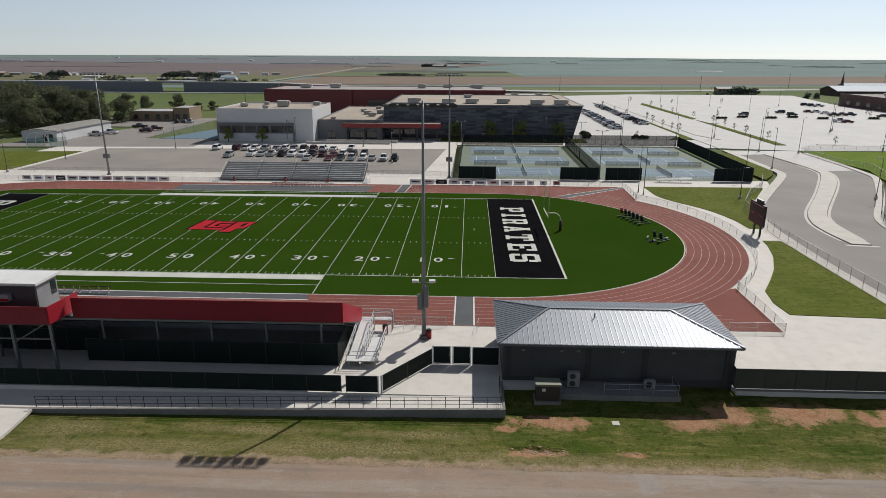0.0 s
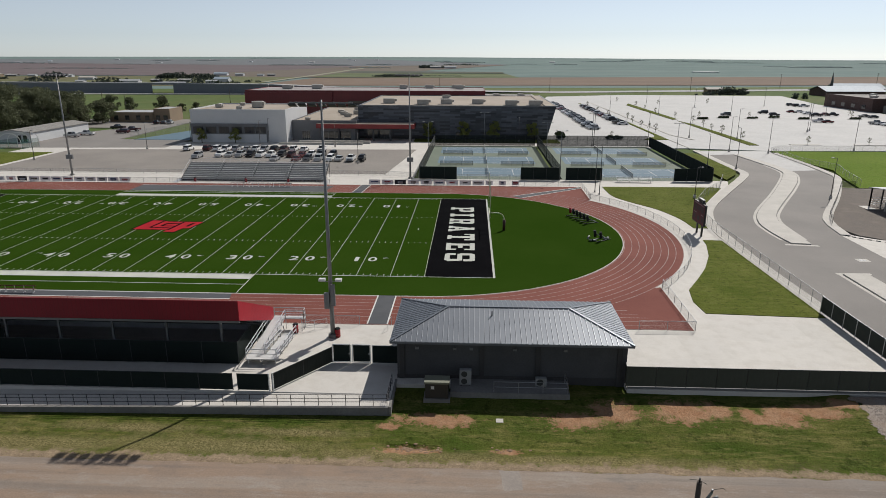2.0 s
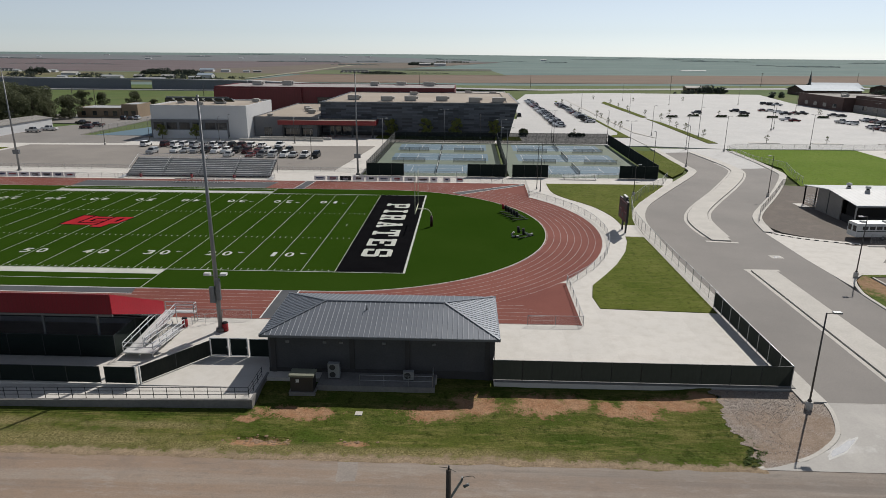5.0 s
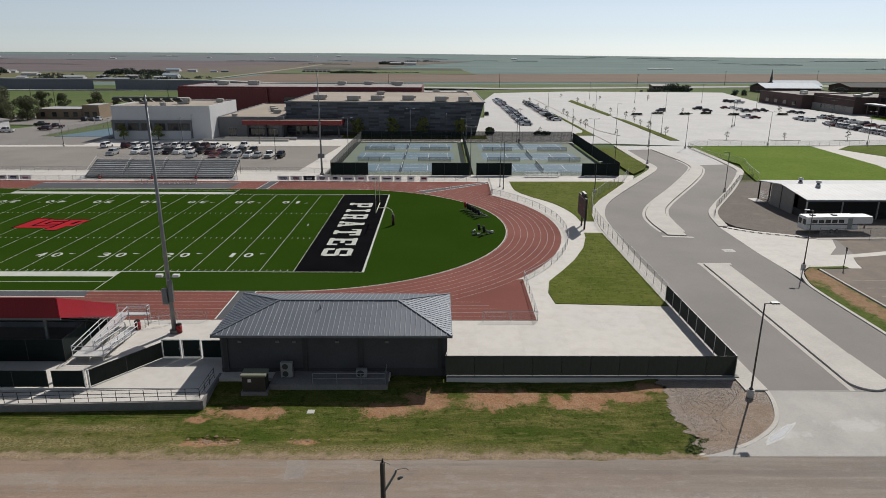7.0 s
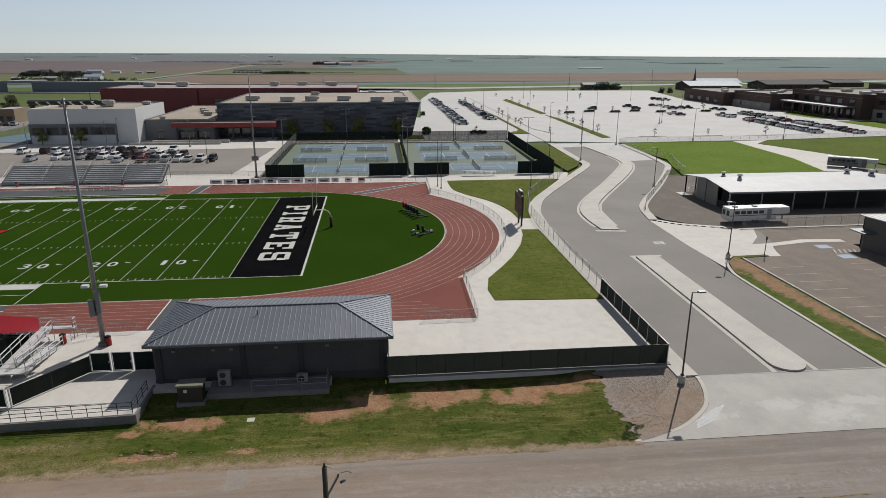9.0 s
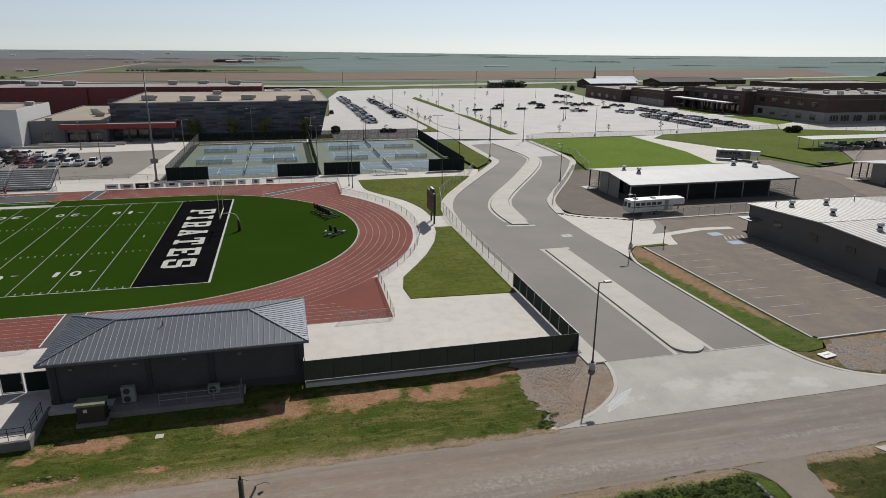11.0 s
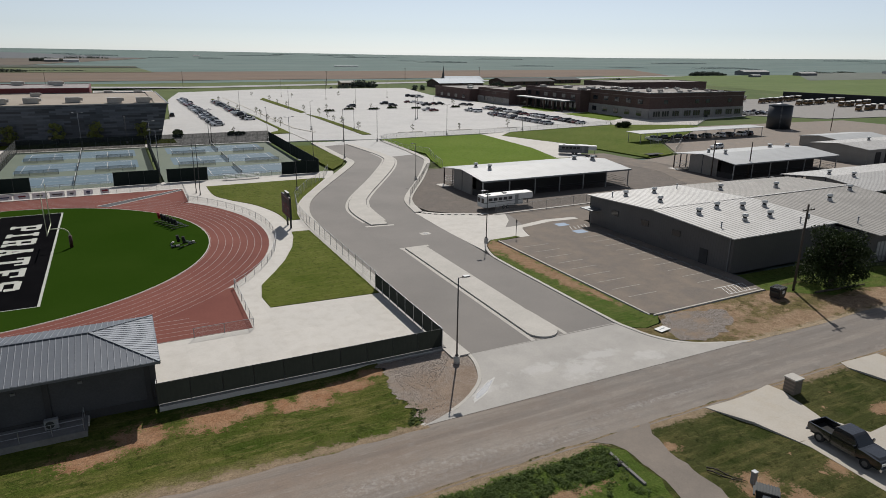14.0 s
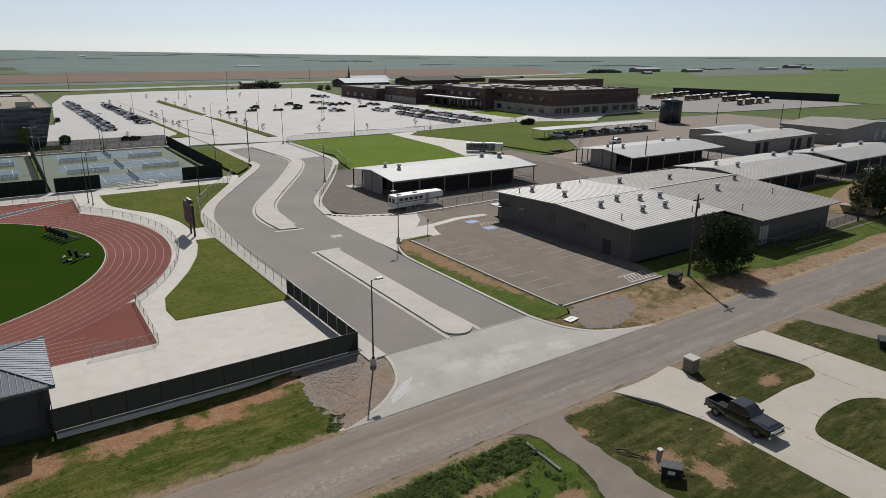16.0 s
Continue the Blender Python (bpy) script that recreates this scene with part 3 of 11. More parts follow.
def crop(name, pts, z, c1, c2, label, stretch=(1, 1, 1)):
    """A field: a sheet that follows the ground's rise."""
    bm = bmesh.new()
    n = 8
    (ax, ay), (bx_, by), (cx, cy), (dx, dy) = pts
    g = []
    for i in range(n + 1):
        u = i / n
        row = []
        for j in range(n + 1):
            v = j / n
            x = (ax * (1 - u) + bx_ * u) * (1 - v) + (dx * (1 - u) + cx * u) * v
            y = (ay * (1 - u) + by * u) * (1 - v) + (dy * (1 - u) + cy * u) * v
            row.append(bm.verts.new((x, y, ground_z(x, y) + z)))
        g.append(row)
    for i in range(n):
        for j in range(n):
            bm.faces.new((g[i][j], g[i + 1][j], g[i + 1][j + 1], g[i][j + 1]))
    m = surf(name + " crop", c1, c2, 0.012, 0.09, 0.95, 0, 0.15, 0, stretch, spec=0.1)
    return tagged(new(name, as_mesh(name, bm, m)), label, "field", "", "structure")


crop("meadow", [(-700, 60), (620, 60), (900, 640), (-900, 420)], 0.2, (0.085, 0.135, 0.04), (0.14, 0.16, 0.06), "rough green meadow round the school grounds")
crop("ploughed_field", [(-215, 560), (760, 650), (960, 960), (-200, 800)], 0.3, (0.235, 0.175, 0.13), (0.20, 0.155, 0.125), "bare brown ploughed field beyond the highway", (0.4, 1.4, 1))
crop("ploughed_field", [(-2100, 720), (-440, 870), (-265, 1650), (-3000, 2300)], 0.45, (0.150, 0.122, 0.127), (0.18, 0.15, 0.15), "dark brown fallow field near the horizon", (0.4, 1.4, 1))
crop("ploughed_field", [(-1500, 480), (-180, 560), (-420, 850), (-2100, 700)], 0.3, (0.17, 0.15, 0.09), (0.14, 0.15, 0.07), "dull olive stubble field", (0.4, 1.4, 1))
crop("ploughed_field", [(-440, 868), (-202, 803), (120, 1900), (-265, 1650)], 0.42, (0.165, 0.138, 0.122), (0.19, 0.165, 0.128), "brown fallow field with weedy streaks", (0.4, 1.4, 1))
# pale blue-grey paints the haze over the farthest fields
crop("ploughed_field", [(-3000, 2310), (-265, 1660), (120, 1910), (-600, 3600)], 0.5, (0.165, 0.18, 0.19), (0.19, 0.20, 0.208), "brown fallow land at the horizon, tinted blue-grey as haze", (0.4, 1.4, 1))
crop("green_field", [(-460, 560), (-218, 600), (-226, 812), (-445, 868)], 0.36, (0.14, 0.155, 0.075), (0.165, 0.17, 0.09), "olive pasture behind the highway", (0.5, 1.3, 1))
crop("farm_road", [(-228, 640), (-219, 640), (-231, 1560), (-243, 1560)], 0.6, (0.30, 0.30, 0.22), (0.34, 0.33, 0.25), "pale dirt farm road running straight to the horizon")
crop("green_field", [(-212, 812), (70, 815), (60, 1010), (-216, 1010)], 0.55, (0.12, 0.15, 0.075), (0.16, 0.185, 0.10), "rough pasture round a far farmstead", (0.5, 1.4, 1))
crop("ploughed_field", [(-215, 1030), (60, 1030), (60, 1120), (-218, 1160)], 0.6, (0.10, 0.11, 0.09), (0.13, 0.135, 0.11), "dark fallow strip behind the pasture", (0.4, 1.4, 1))
crop("green_field", [(480, 90), (1900, -60), (2000, 620), (620, 640)], 0.35, (0.125, 0.178, 0.055), (0.15, 0.20, 0.07), "bright green young crop field", (0.5, 1.2, 1))
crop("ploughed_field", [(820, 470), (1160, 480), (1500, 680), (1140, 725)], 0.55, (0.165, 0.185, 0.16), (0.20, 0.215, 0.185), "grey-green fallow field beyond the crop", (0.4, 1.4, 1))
crop("green_field", [(-150, 420), (420, 560), (400, 590), (-200, 470)], 0.36, (0.12, 0.165, 0.06), (0.15, 0.17, 0.075), "grass strip along the highway")

# road and the two lawns along it
RZ = -0.42
solid("road", lambda bm: bx(bm, -160, 320, -48.2, -40.3, RZ - 0.2, RZ), M["road"], "worn grey chip-seal road with dusty edges", "road")

slab("road_patch", ragged([(8.0, -40.6), (9.5, -40.6), (9.6, -43.0), (8.3, -43.1)], 0.12, 0.5, 6.0), RZ - 0.1, RZ + 0.004, surf("pale road patch", (0.33, 0.285, 0.245), (0.27, 0.235, 0.205), 0.9, 9, 0.9, 0, 0.2, 0.2), "pale square repair patch in the road", "road")


def washed(x, y):
    """A washed-out hollow: steep to the north, running out to the south."""
    lip = -37.55 + 0.22 * noise.noise((x * 1.3, 0, 4)) + 0.12 * noise.noise((x * 4.0, 0, 8))
    cut = min(1, max(0, (lip - y) / 0.22)) * min(1, max(0, (y + 39.1) / 0.9))
    return cut * math.exp(-((x - 1.4) / 2.1) ** 6) * (0.8 + 0.4 * noise.noise((x * 1.7, y * 1.7, 2)))


def verge_z(x, y):
    t = min(1, max(0, (-29.5 - y) / 10.3))
    lump = min(1, max(0, (y + 40.2) / 1.5)) * min(1, max(0, (37.5 - x) / 2))
    east = min(1, max(0, (x - 33) / 5))
    low = -0.46 + 0.04 * min(1, max(0, (-38 - y) / 2))
    base = low + (-0.12 - 0.30 * t - low) * east * east
    west = 1 - min(1, max(0, (x - 15) / 8))
    base += west * (0.08 - 0.40 * min(1, max(0, (-30.3 - y) / 2.2))) * min(1, max(0, (y + 40.0) / 4.5))
    return base + lump * (0.05 * noise.noise((x * 0.35, y * 0.35, 0)) + 0.02 * noise.noise((x * 1.3, y * 1.3, 5)) - 0.05 * math.exp(-((y + 37.4) / 1.2) ** 2)) - 0.22 * washed(x, y)


def verge(bm):
    xs = [-52 + i * 0.35 for i in range(261)]
    ys = [-28.0] + [-29.4 - 0.7 * i for i in range(10)] + [-36.1 - 0.2 * i for i in range(21)] + [-40.4, -41.0]
    g = []
    for x in xs:
        row = []
        for y in ys:
            if y == -41.0:
                row.append(bm.verts.new((x, -40.85 + 0.28 * noise.noise((x * 0.5, 0, 7)), RZ + 0.005)))
            else:
                row.append(bm.verts.new((x, y, verge_z(x, y) + (0.02 if y == -40.4 else 0))))
        g.append(row)
    for i in range(len(xs) - 1):
        for j in range(len(ys) - 1):
            bm.faces.new((g[i][j], g[i][j + 1], g[i + 1][j + 1], g[i + 1][j]))


solid("verge_lawn", verge, M["verge"], "patchy mown grass with red bare soil and a sandy road edge", "lawn")


def dip(x, y):
    """The ditch that falls away beside the drives' west edges."""
    along = math.exp(-((y + 52.0) / 2.6) ** 2)
    return along * (0.30 * math.exp(-((x - 62.6) / 1.5) ** 2) + 0.34 * math.exp(-((x - 79.8) / 1.4) ** 2) + 0.2 * math.exp(-((x - 55.6) / 1.2) ** 2))


def yard(bm):
    xs = [20 + i * 0.5 for i in range(280)]
    ys = [-47.6, -48.3, -49.0, -50, -51, -53, -56, -60, -65, -72, -82, -100]
    g = []
    for x in xs:
        row = []
        for y in ys:
            if y == -47.6:
                row.append(bm.verts.new((x, -47.85 + 0.3 * noise.noise((x * 0.5, 0, 11)), RZ + 0.005)))
            else:
                row.append(bm.verts.new((x, y, (-0.425 if y == -48.3 else -0.412) + (0.012 * noise.noise((x * 0.3, y * 0.3, 3)) - dip(x, y)) * (y < -48.5))))
        g.append(row)
    for i in range(len(xs) - 1):
        for j in range(len(ys) - 1):
            bm.faces.new((g[i][j], g[i][j + 1], g[i + 1][j + 1], g[i + 1][j]))


for pts in (([(-420, -47.7), (20.2, -47.7), (20.2, -420), (-420, -420)], [(20.2, -99.8), (158.8, -99.8), (158.8, -420), (20.2, -420)], [(158.8, -47.7), (420, -47.7), (420, -420), (158.8, -420)])):
    slab("south_lawn", pts, -2.0, -0.44, M["yard"], "dark green grass south of the road", "lawn")
solid("yard_lawn", yard, M["yard"], "dark green yard grass with bare patches by the road", "lawn")

# ---- stadium ground ----
FW, YC, R_IN, R_OUT, X_L = 48.77, 23.4, 30.6, 39.5, -91.44
slab("concrete_apron", [(-135, -29.2), (14.7, -29.2), (14.7, -27.9), (19.84, -27.9), (19.84, -29.2), (46.3, -29.2), (46.3, 22), (46.9, 30), (48.6, 37), (52, 44), (63.5, 64), (66, 71), (66, 72), (-135, 72)], -0.9, -0.03, M["conc"], "pale concrete paving round the stadium", "pavement")
slab("walkway", [(-60, -31.1), (-0.9, -31.1), (-0.9, -24.0), (-60, -24.0)], -0.9, -0.02, M["conc"], "raised concrete walkway behind the stands", "pavement")


def oval(r, n=40):
    return arc(0, YC, r, -90, 90, n) + arc(X_L, YC, r, 90, 270, n)


slab("running_track", oval(R_OUT), -0.2, 0.0, M["track"], "brick-red rubber running track with white lanes", "track")
slab("track_chute", [(-2, YC - R_OUT), (29.9, YC - R_OUT), (30.1, -2.6), (24, -4), (10, -10)], -0.2, -0.004, M["track"], "red rubber corner of the track", "track")
slab("track_chute", [(-2, YC + R_OUT), (30.4, YC + R_OUT), (30.2, 49.2), (24, 51), (10, 57)], -0.2, -0.004, M["track"], "red rubber corner of the track", "track")
slab("turf_edge", oval(R_IN + 0.16), -0.15, 0.012, M["kerb"], "tan concrete kerb round the turf", "kerb")
turf = slab("football_turf", oval(R_IN), -0.1, 0.02, M["turf"], "dark green artificial turf with white markings", "turf")


def lane_line(bm, r):
    inner, outer = oval(r - 0.027, 56), oval(r + 0.027, 56)
    a = [bm.verts.new((x, y, 0.006)) for x, y in inner]
    b = [bm.verts.new((x, y, 0.006)) for x, y in outer]
    for i in range(len(a)):
        j = (i + 1) % len(a)
        bm.faces.new((a[i], b[i], b[j], a[j]))


track_ob = bpy.data.objects["running_track"]
for k in range(9):
    bm = bmesh.new()
    lane_line(bm, R_IN + 0.3 + k * 1.07)
    part("lane_line", bm, M["lane"], track_ob)
for k in range(3, 9):
    bm = bmesh.new()
    y = YC - R_IN - 0.3 - k * 1.07
    bx(bm, 1.0, 28.8 - (8 - k) * 0.9, y - 0.027, y + 0.027, 0.0, 0.003)
    part("chute_line", bm, M["lane"], track_ob, at=(0, 0, 0.003))

# markings on the turf
T = 0.026


def flat(bm, x0, x1, y0, y1, z=T):
    bx(bm, x0, x1, y0, y1, z - 0.006, z)


def mark(name, fill, material, label=""):
    bm = bmesh.new()
    fill(bm)
    return part(name, bm, material, turf, label)


YD = 0.9144
line_mesh = bmesh.new()
flat(line_mesh, -0.038, 0.038, 0.1, FW - 0.1)
line_mesh = as_mesh("yard_line", line_mesh, M["turf_line"])
for k in range(0, 21):
    part("yard_line", line_mesh, None, turf, at=(-k * 5 * YD, 0, 0))
for y in (-0.12, FW + 0.02):
    mark("sideline", lambda bm: flat(bm, -110 * YD - 0.2, 10 * YD + 0.2, y, y + 0.14), M["turf_white"])
for y in (-2.0, FW + 0.2):
    mark("coaching_band", lambda bm: flat(bm, -75 * YD, -25 * YD, y, y + 1.8), M["turf_white"], "broad white band beside the team area")
for y in (-4.1, FW + 3.9):
    mark("restraint_line", lambda bm: flat(bm, -75 * YD, -25 * YD, y, y + 0.12), M["turf_white"])
for sgn, y0, y1 in ((1, -7.1, -0.1), (1, FW + 0.1, 53.9)):
    for x in (-25, -75):
        mark("team_box_line", lambda bm: flat(bm, x * YD - 0.05, x * YD + 0.05, y0, y1), M["turf_white"])
for x0, x1 in ((0.07, 10 * YD), (-110 * YD, -100 * YD - 0.07)):
    mark("end_zone", lambda bm: flat(bm, x0, x1, 0.02, FW), M["turf_black"], "black end zone turf")
for x in (10 * YD, -110 * YD - 0.3):
    mark("end_line", lambda bm: flat(bm, x, x + 0.3, -0.12, FW + 0.16, T + 0.004), M["turf_white"])


def hash_row(bm, y, length):
    for k in range(1, 100):
        if k % 5:
            flat(bm, -k * YD - 0.05, -k * YD + 0.05, y - length / 2, y + length / 2)


for y in (16.26, FW - 16.26):
    mark("hash_marks", lambda bm: hash_row(bm, y, 0.55), M["turf_line"])
for y in (0.55, FW - 0.55):
    mark("edge_ticks", lambda bm: hash_row(bm, y, 0.6), M["turf_line"])
mark("try_mark", lambda bm: flat(bm, -3 * YD - 0.06, -3 * YD + 0.06, FW / 2 - 0.6, FW / 2 + 0.6), M["turf_white"])


def letters(text, width, height, bold=0.02):
    """Words in the built-in face as a flat mesh, fitted to a size, centred."""
    cu = bpy.data.curves.new("writing", "FONT")
    cu.body, cu.size, cu.offset, cu.extrude = text, 1.0, bold, 0.002
    cu.align_x, cu.align_y = "CENTER", "CENTER"
    cu.resolution_u = 3
    ob = bpy.data.objects.new("writing", cu)
    me = bpy.data.meshes.new_from_object(ob)
    bpy.data.objects.remove(ob)
    co = np.array([v.co[:] for v in me.vertices])
    lo, hi = co.min(0), co.max(0)
    for v in me.vertices:
        v.co.x = (v.co.x - (lo[0] + hi[0]) / 2) / (hi[0] - lo[0]) * width
        v.co.y = (v.co.y - (lo[1] + hi[1]) / 2) / (hi[1] - lo[1]) * height
    return me


def write_on(name, me, material, x, y, turn, parent, z=T + 0.006, label=""):
    me.materials.clear()
    me.materials.append(material)
    ob = part(name, me, None, parent, label, at=(x, y, z))
    ob.rotation_euler = (0, 0, radians(turn))
    return ob


SLAB = {
    "P": ((0.10, 0.38, 0, 1), (0, 0.52, 0, 0.16), (0, 0.88, 0.84, 1), (0.38, 0.9, 0.36, 0.52), (0.72, 1, 0.42, 0.95)),
    "I": ((0.28, 0.72, 0, 1), (0, 1, 0, 0.17), (0, 1, 0.83, 1)),
    "R": ((0.10, 0.36, 0, 1), (0, 0.46, 0, 0.16), (0, 0.84, 0.84, 1), (0.36, 0.84, 0.40, 0.55), (0.68, 0.94, 0.46, 0.95), (0.60, 0.86, 0.10, 0.42), (0.58, 1, 0, 0.16)),
    "A": ((0, 0.42, 0, 0.15), (0.58, 1, 0, 0.15), (0.3, 0.7, 0.25, 0.4), (0.28, 0.72, 0.86, 1)),
    "T": ((0.36, 0.64, 0, 1), (0.2, 0.8, 0, 0.15), (0, 1, 0.83, 1), (0, 0.16, 0.62, 0.83), (0.84, 1, 0.62, 0.83)),
    "E": ((0.08, 0.36, 0, 1), (0, 1, 0, 0.17), (0, 1, 0.83, 1), (0.36, 0.7, 0.42, 0.58), (0.82, 1, 0.17, 0.36), (0.82, 1, 0.64, 0.83)),
    "S": ((0.08, 0.94, 0.83, 1), (0.76, 1, 0.62, 0.9), (0, 0.26, 0.5, 0.92), (0.08, 0.92, 0.42, 0.58), (0.74, 1, 0.08, 0.5), (0.08, 0.92, 0, 0.17), (0, 0.24, 0.06, 0.36)),
}


def slab_letter(ch, width, height):
    """A slab-serif letter of flat turf strips, lying with its top towards +y."""
    bm = bmesh.new()
    quads = [((a, c), (b, c), (b, d), (a, d)) for a, b, c, d in SLAB[ch]]
    if ch == "A":
        quads += [((0.08, 0.1), (0.32, 0.1), (0.62, 0.95), (0.36, 0.95)), ((0.68, 0.1), (0.92, 0.1), (0.64, 0.95), (0.38, 0.95))]
    for k, q in enumerate(quads):
        bm.faces.new([bm.verts.new(((u - 0.5) * width, (v - 0.5) * height, k * 0.0012)) for u, v in q])
    return as_mesh("letter", bm, M["turf_white"])


for ch, ya, yb in (("P", 41.2, 37.4), ("I", 36.0, 33.6), ("R", 32.2, 28.2), ("A", 27.0, 23.2), ("T", 21.8, 17.8), ("E", 16.4, 12.4), ("S", 10.9, 6.9)):
    for x, y, turn in ((4.55, (ya + yb) / 2, -90), (-100 * YD - 4.55, FW - (ya + yb) / 2, 90)):
        write_on("letter", slab_letter(ch, abs(ya - yb) * 0.95, 4.4), M["turf_white"], x, y, turn, turf, label="white slab-serif block letter in the end zone")
for k in range(1, 10):
    num = 10 * min(k, 10 - k)
    x = -k * 10 * YD
    for y, turn in ((7.3, 0), (FW - 7.3, 180)):
        s = 1 if turn == 0 else -1
        for d, ch in ((-1.15, str(num)[0]), (1.15, "0")):
            write_on("yard_number", letters(ch, 0.58 if ch == "1" else 1.32, 1.95, 0.012), M["turf_white"], x + s * d, y, turn, turf)
        if num != 50:
            way = 1 if k < 5 else -1
            bm = bmesh.new()
            xs = x + way * 2.6
            vs = [bm.verts.new(p) for p in ((xs, y + s * 0.45, T + 0.006), (xs + way * 0.95, y + s * 0.62, T + 0.006), (xs, y + s * 0.8, T + 0.006))]
            bm.faces.new(vs)
            part("arrow", bm, M["turf_white"], turf)


def flat_shape(pts, z):
    bm = bmesh.new()
    prism(bm, pts, z - 0.004, z)
    return bm


# slanted emblem at midfield: red plates with a black outline and black strokes
EX, EY = -50 * YD, FW / 2


def slant(pts):
    return [(EX + u * 0.93, EY + v * 0.9) for u, v in pts]


OUT = [(-5.7, -2.6), (-5.0, 4.1), (-2.7, 4.0), (-1.6, 3.3), (5.1, 3.3), (4.3, -1.5), (3.1, -1.6), (2.6, -4.3), (0.6, -4.1), (0.8, -2.7)]
part("emblem_outline", flat_shape([(EX + (x - EX) * 1.07, EY + (y - EY) * 1.10) for x, y in slant(OUT)], T + 0.005), M["turf_black"], turf, "black outline of the midfield emblem")
part("emblem", flat_shape(slant(OUT), T + 0.011), M["turf_red"], turf, "red slanted block emblem at midfield")
bm = bmesh.new()
for k, (a, b, w) in enumerate((((-2.6, 3.9), (-3.1, -1.2), 0.4), ((-3.1, -1.2), (0.6, -1.4), 0.4), ((1.5, 3.1), (0.9, -2.8), 0.4), ((-1.2, 1.8), (1.2, 1.7), 0.5), ((-1.2, 1.8), (-1.5, 0.0), 0.5), ((3.7, 2.2), (3.3, -0.2), 0.6), ((-1.5, 0.0), (0.9, -0.1), 0.4))):
    (ax, ay), (bx_, by) = slant([a, b])
    beam(bm, (ax, ay, T + 0.013 + k * 0.0008), (bx_, by, T + 0.013 + k * 0.0008), w, 0.004)
part("emblem_stroke", bm, M["turf_black"], turf, "black strokes of the midfield emblem")

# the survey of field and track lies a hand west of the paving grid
for nm in ("football_turf", "running_track", "turf_edge"):
    bpy.data.objects[nm].location.x = -0.25

# dark mats on the track
for pts in ([(-5.4, -15.9), (-3.2, -15.9), (-3.2, -7.2), (-5.4, -7.2)], [(-19.0, 62.7), (-16.9, 62.7), (-17.6, 54.2), (-19.7, 54.2)], [(-70, -9.2), (-23.2, -9.2), (-23.6, -7.35), (-70, -7.35)], [(-68.6, 54.2), (-26, 54.2), (-25, 61.0), (-68.6, 60.4)], [(14.5, 52.2), (16.1, 50.4), (30.2, 61.2), (30.2, 62.6)]):
    o = slab("track_mat", pts, -0.02, 0.014, M["mat_grey"], "dark grey rubber mat across the red track", "mat", "structure")
    bm = bmesh.new()
    c = (sum(p[0] for p in pts) / 4, sum(p[1] for p in pts) / 4)
    for i in (0, 2):
        a, b = (pts[1], pts[2]) if i == 0 else (pts[3], pts[0])
        if pts[0][0] < -60:
            a, b = (pts[0], pts[1]) if i == 0 else (pts[2], pts[3])
        beam(bm, (*a, 0.012), (*b, 0.012), 0.16, 0.012)
    part("edge_stripe", bm, M["paint"], o)
# ---- driveway, lots, lawns east of the stadium ----
DZ = -0.14
W_KERB = [(48.0, -31.3), (47.9, -15), (47.7, 1), (47.8, 10), (48.5, 24), (49.2, 31), (51, 38), (54, 45), (61.2, 57.5), (71.3, 74.3), (74.6, 80.5), (75.9, 85), (75.9, 92), (76.6, 115), (77.0, 124)]
E_KERB = [(66.2, -31.5), (66.1, -6)]
E2_KERB = [(67.0, 24.6), (67.6, 28), (68.6, 32.5), (71.2, 38.5), (80.9, 54.3), (88, 66.7), (92.3, 74.8), (94.6, 80), (95.5, 86), (96.6, 99), (97.4, 120)]
wk, ek = smooth_line(W_KERB), smooth_line(E2_KERB)
slab("driveway", wk + [(98.5, 124), (97.4, 120)] + ek[::-1] + [(67, 10), (66.2, -6), (66.2, -31.5)], -0.5, DZ, M["asphalt"], "smooth grey asphalt driveway with concrete kerbs", "road")
slab("kerb", ribbon(wk, 0.0, 2.0), -0.4, 0.0, M["kerb"], "pale concrete kerb and walk along the drive", "kerb")
slab("kerb", ribbon(ek, -1.6, 0.0), -0.4, 0.0, M["kerb"], "pale concrete kerb and walk along the drive", "kerb")


def slope_z(y):
    """The fall from the paved level to the road."""
    return -0.12 - 0.30 * min(1, max(0, (-29.5 - y) / 10.8))


def sloped_kerb(pts, w, up, label):
    """A low kerb that runs down with the ground to the road."""
    bm = bmesh.new()
    line = smooth_line(pts)
    lo, hi = offset_line(line, 0.0), offset_line(line, w)

    def edge(a, b):
        u = up * min(1, max(0.15, (a[1] + 40.4) / 4))
        return ((a, -0.6), (a, u - 0.02), (((a[0] * 5 + b[0]) / 6, (a[1] * 5 + b[1]) / 6), u), (b, u), (b, -0.6))

    rows = [[bm.verts.new((x, y, slope_z(y) + z)) for (x, y), z in edge(a, b)] for a, b in zip(lo, hi)]
    for p, q in zip(rows, rows[1:]):
        for k in range(4):
            bm.faces.new((p[k], q[k], q[k + 1], p[k + 1]))
    bm.faces.new(rows[0])
    bm.faces.new(rows[-1][::-1])
    return tagged(new("kerb", as_mesh("kerb", bm, M["kerb"])), label, "kerb", "", "structure")


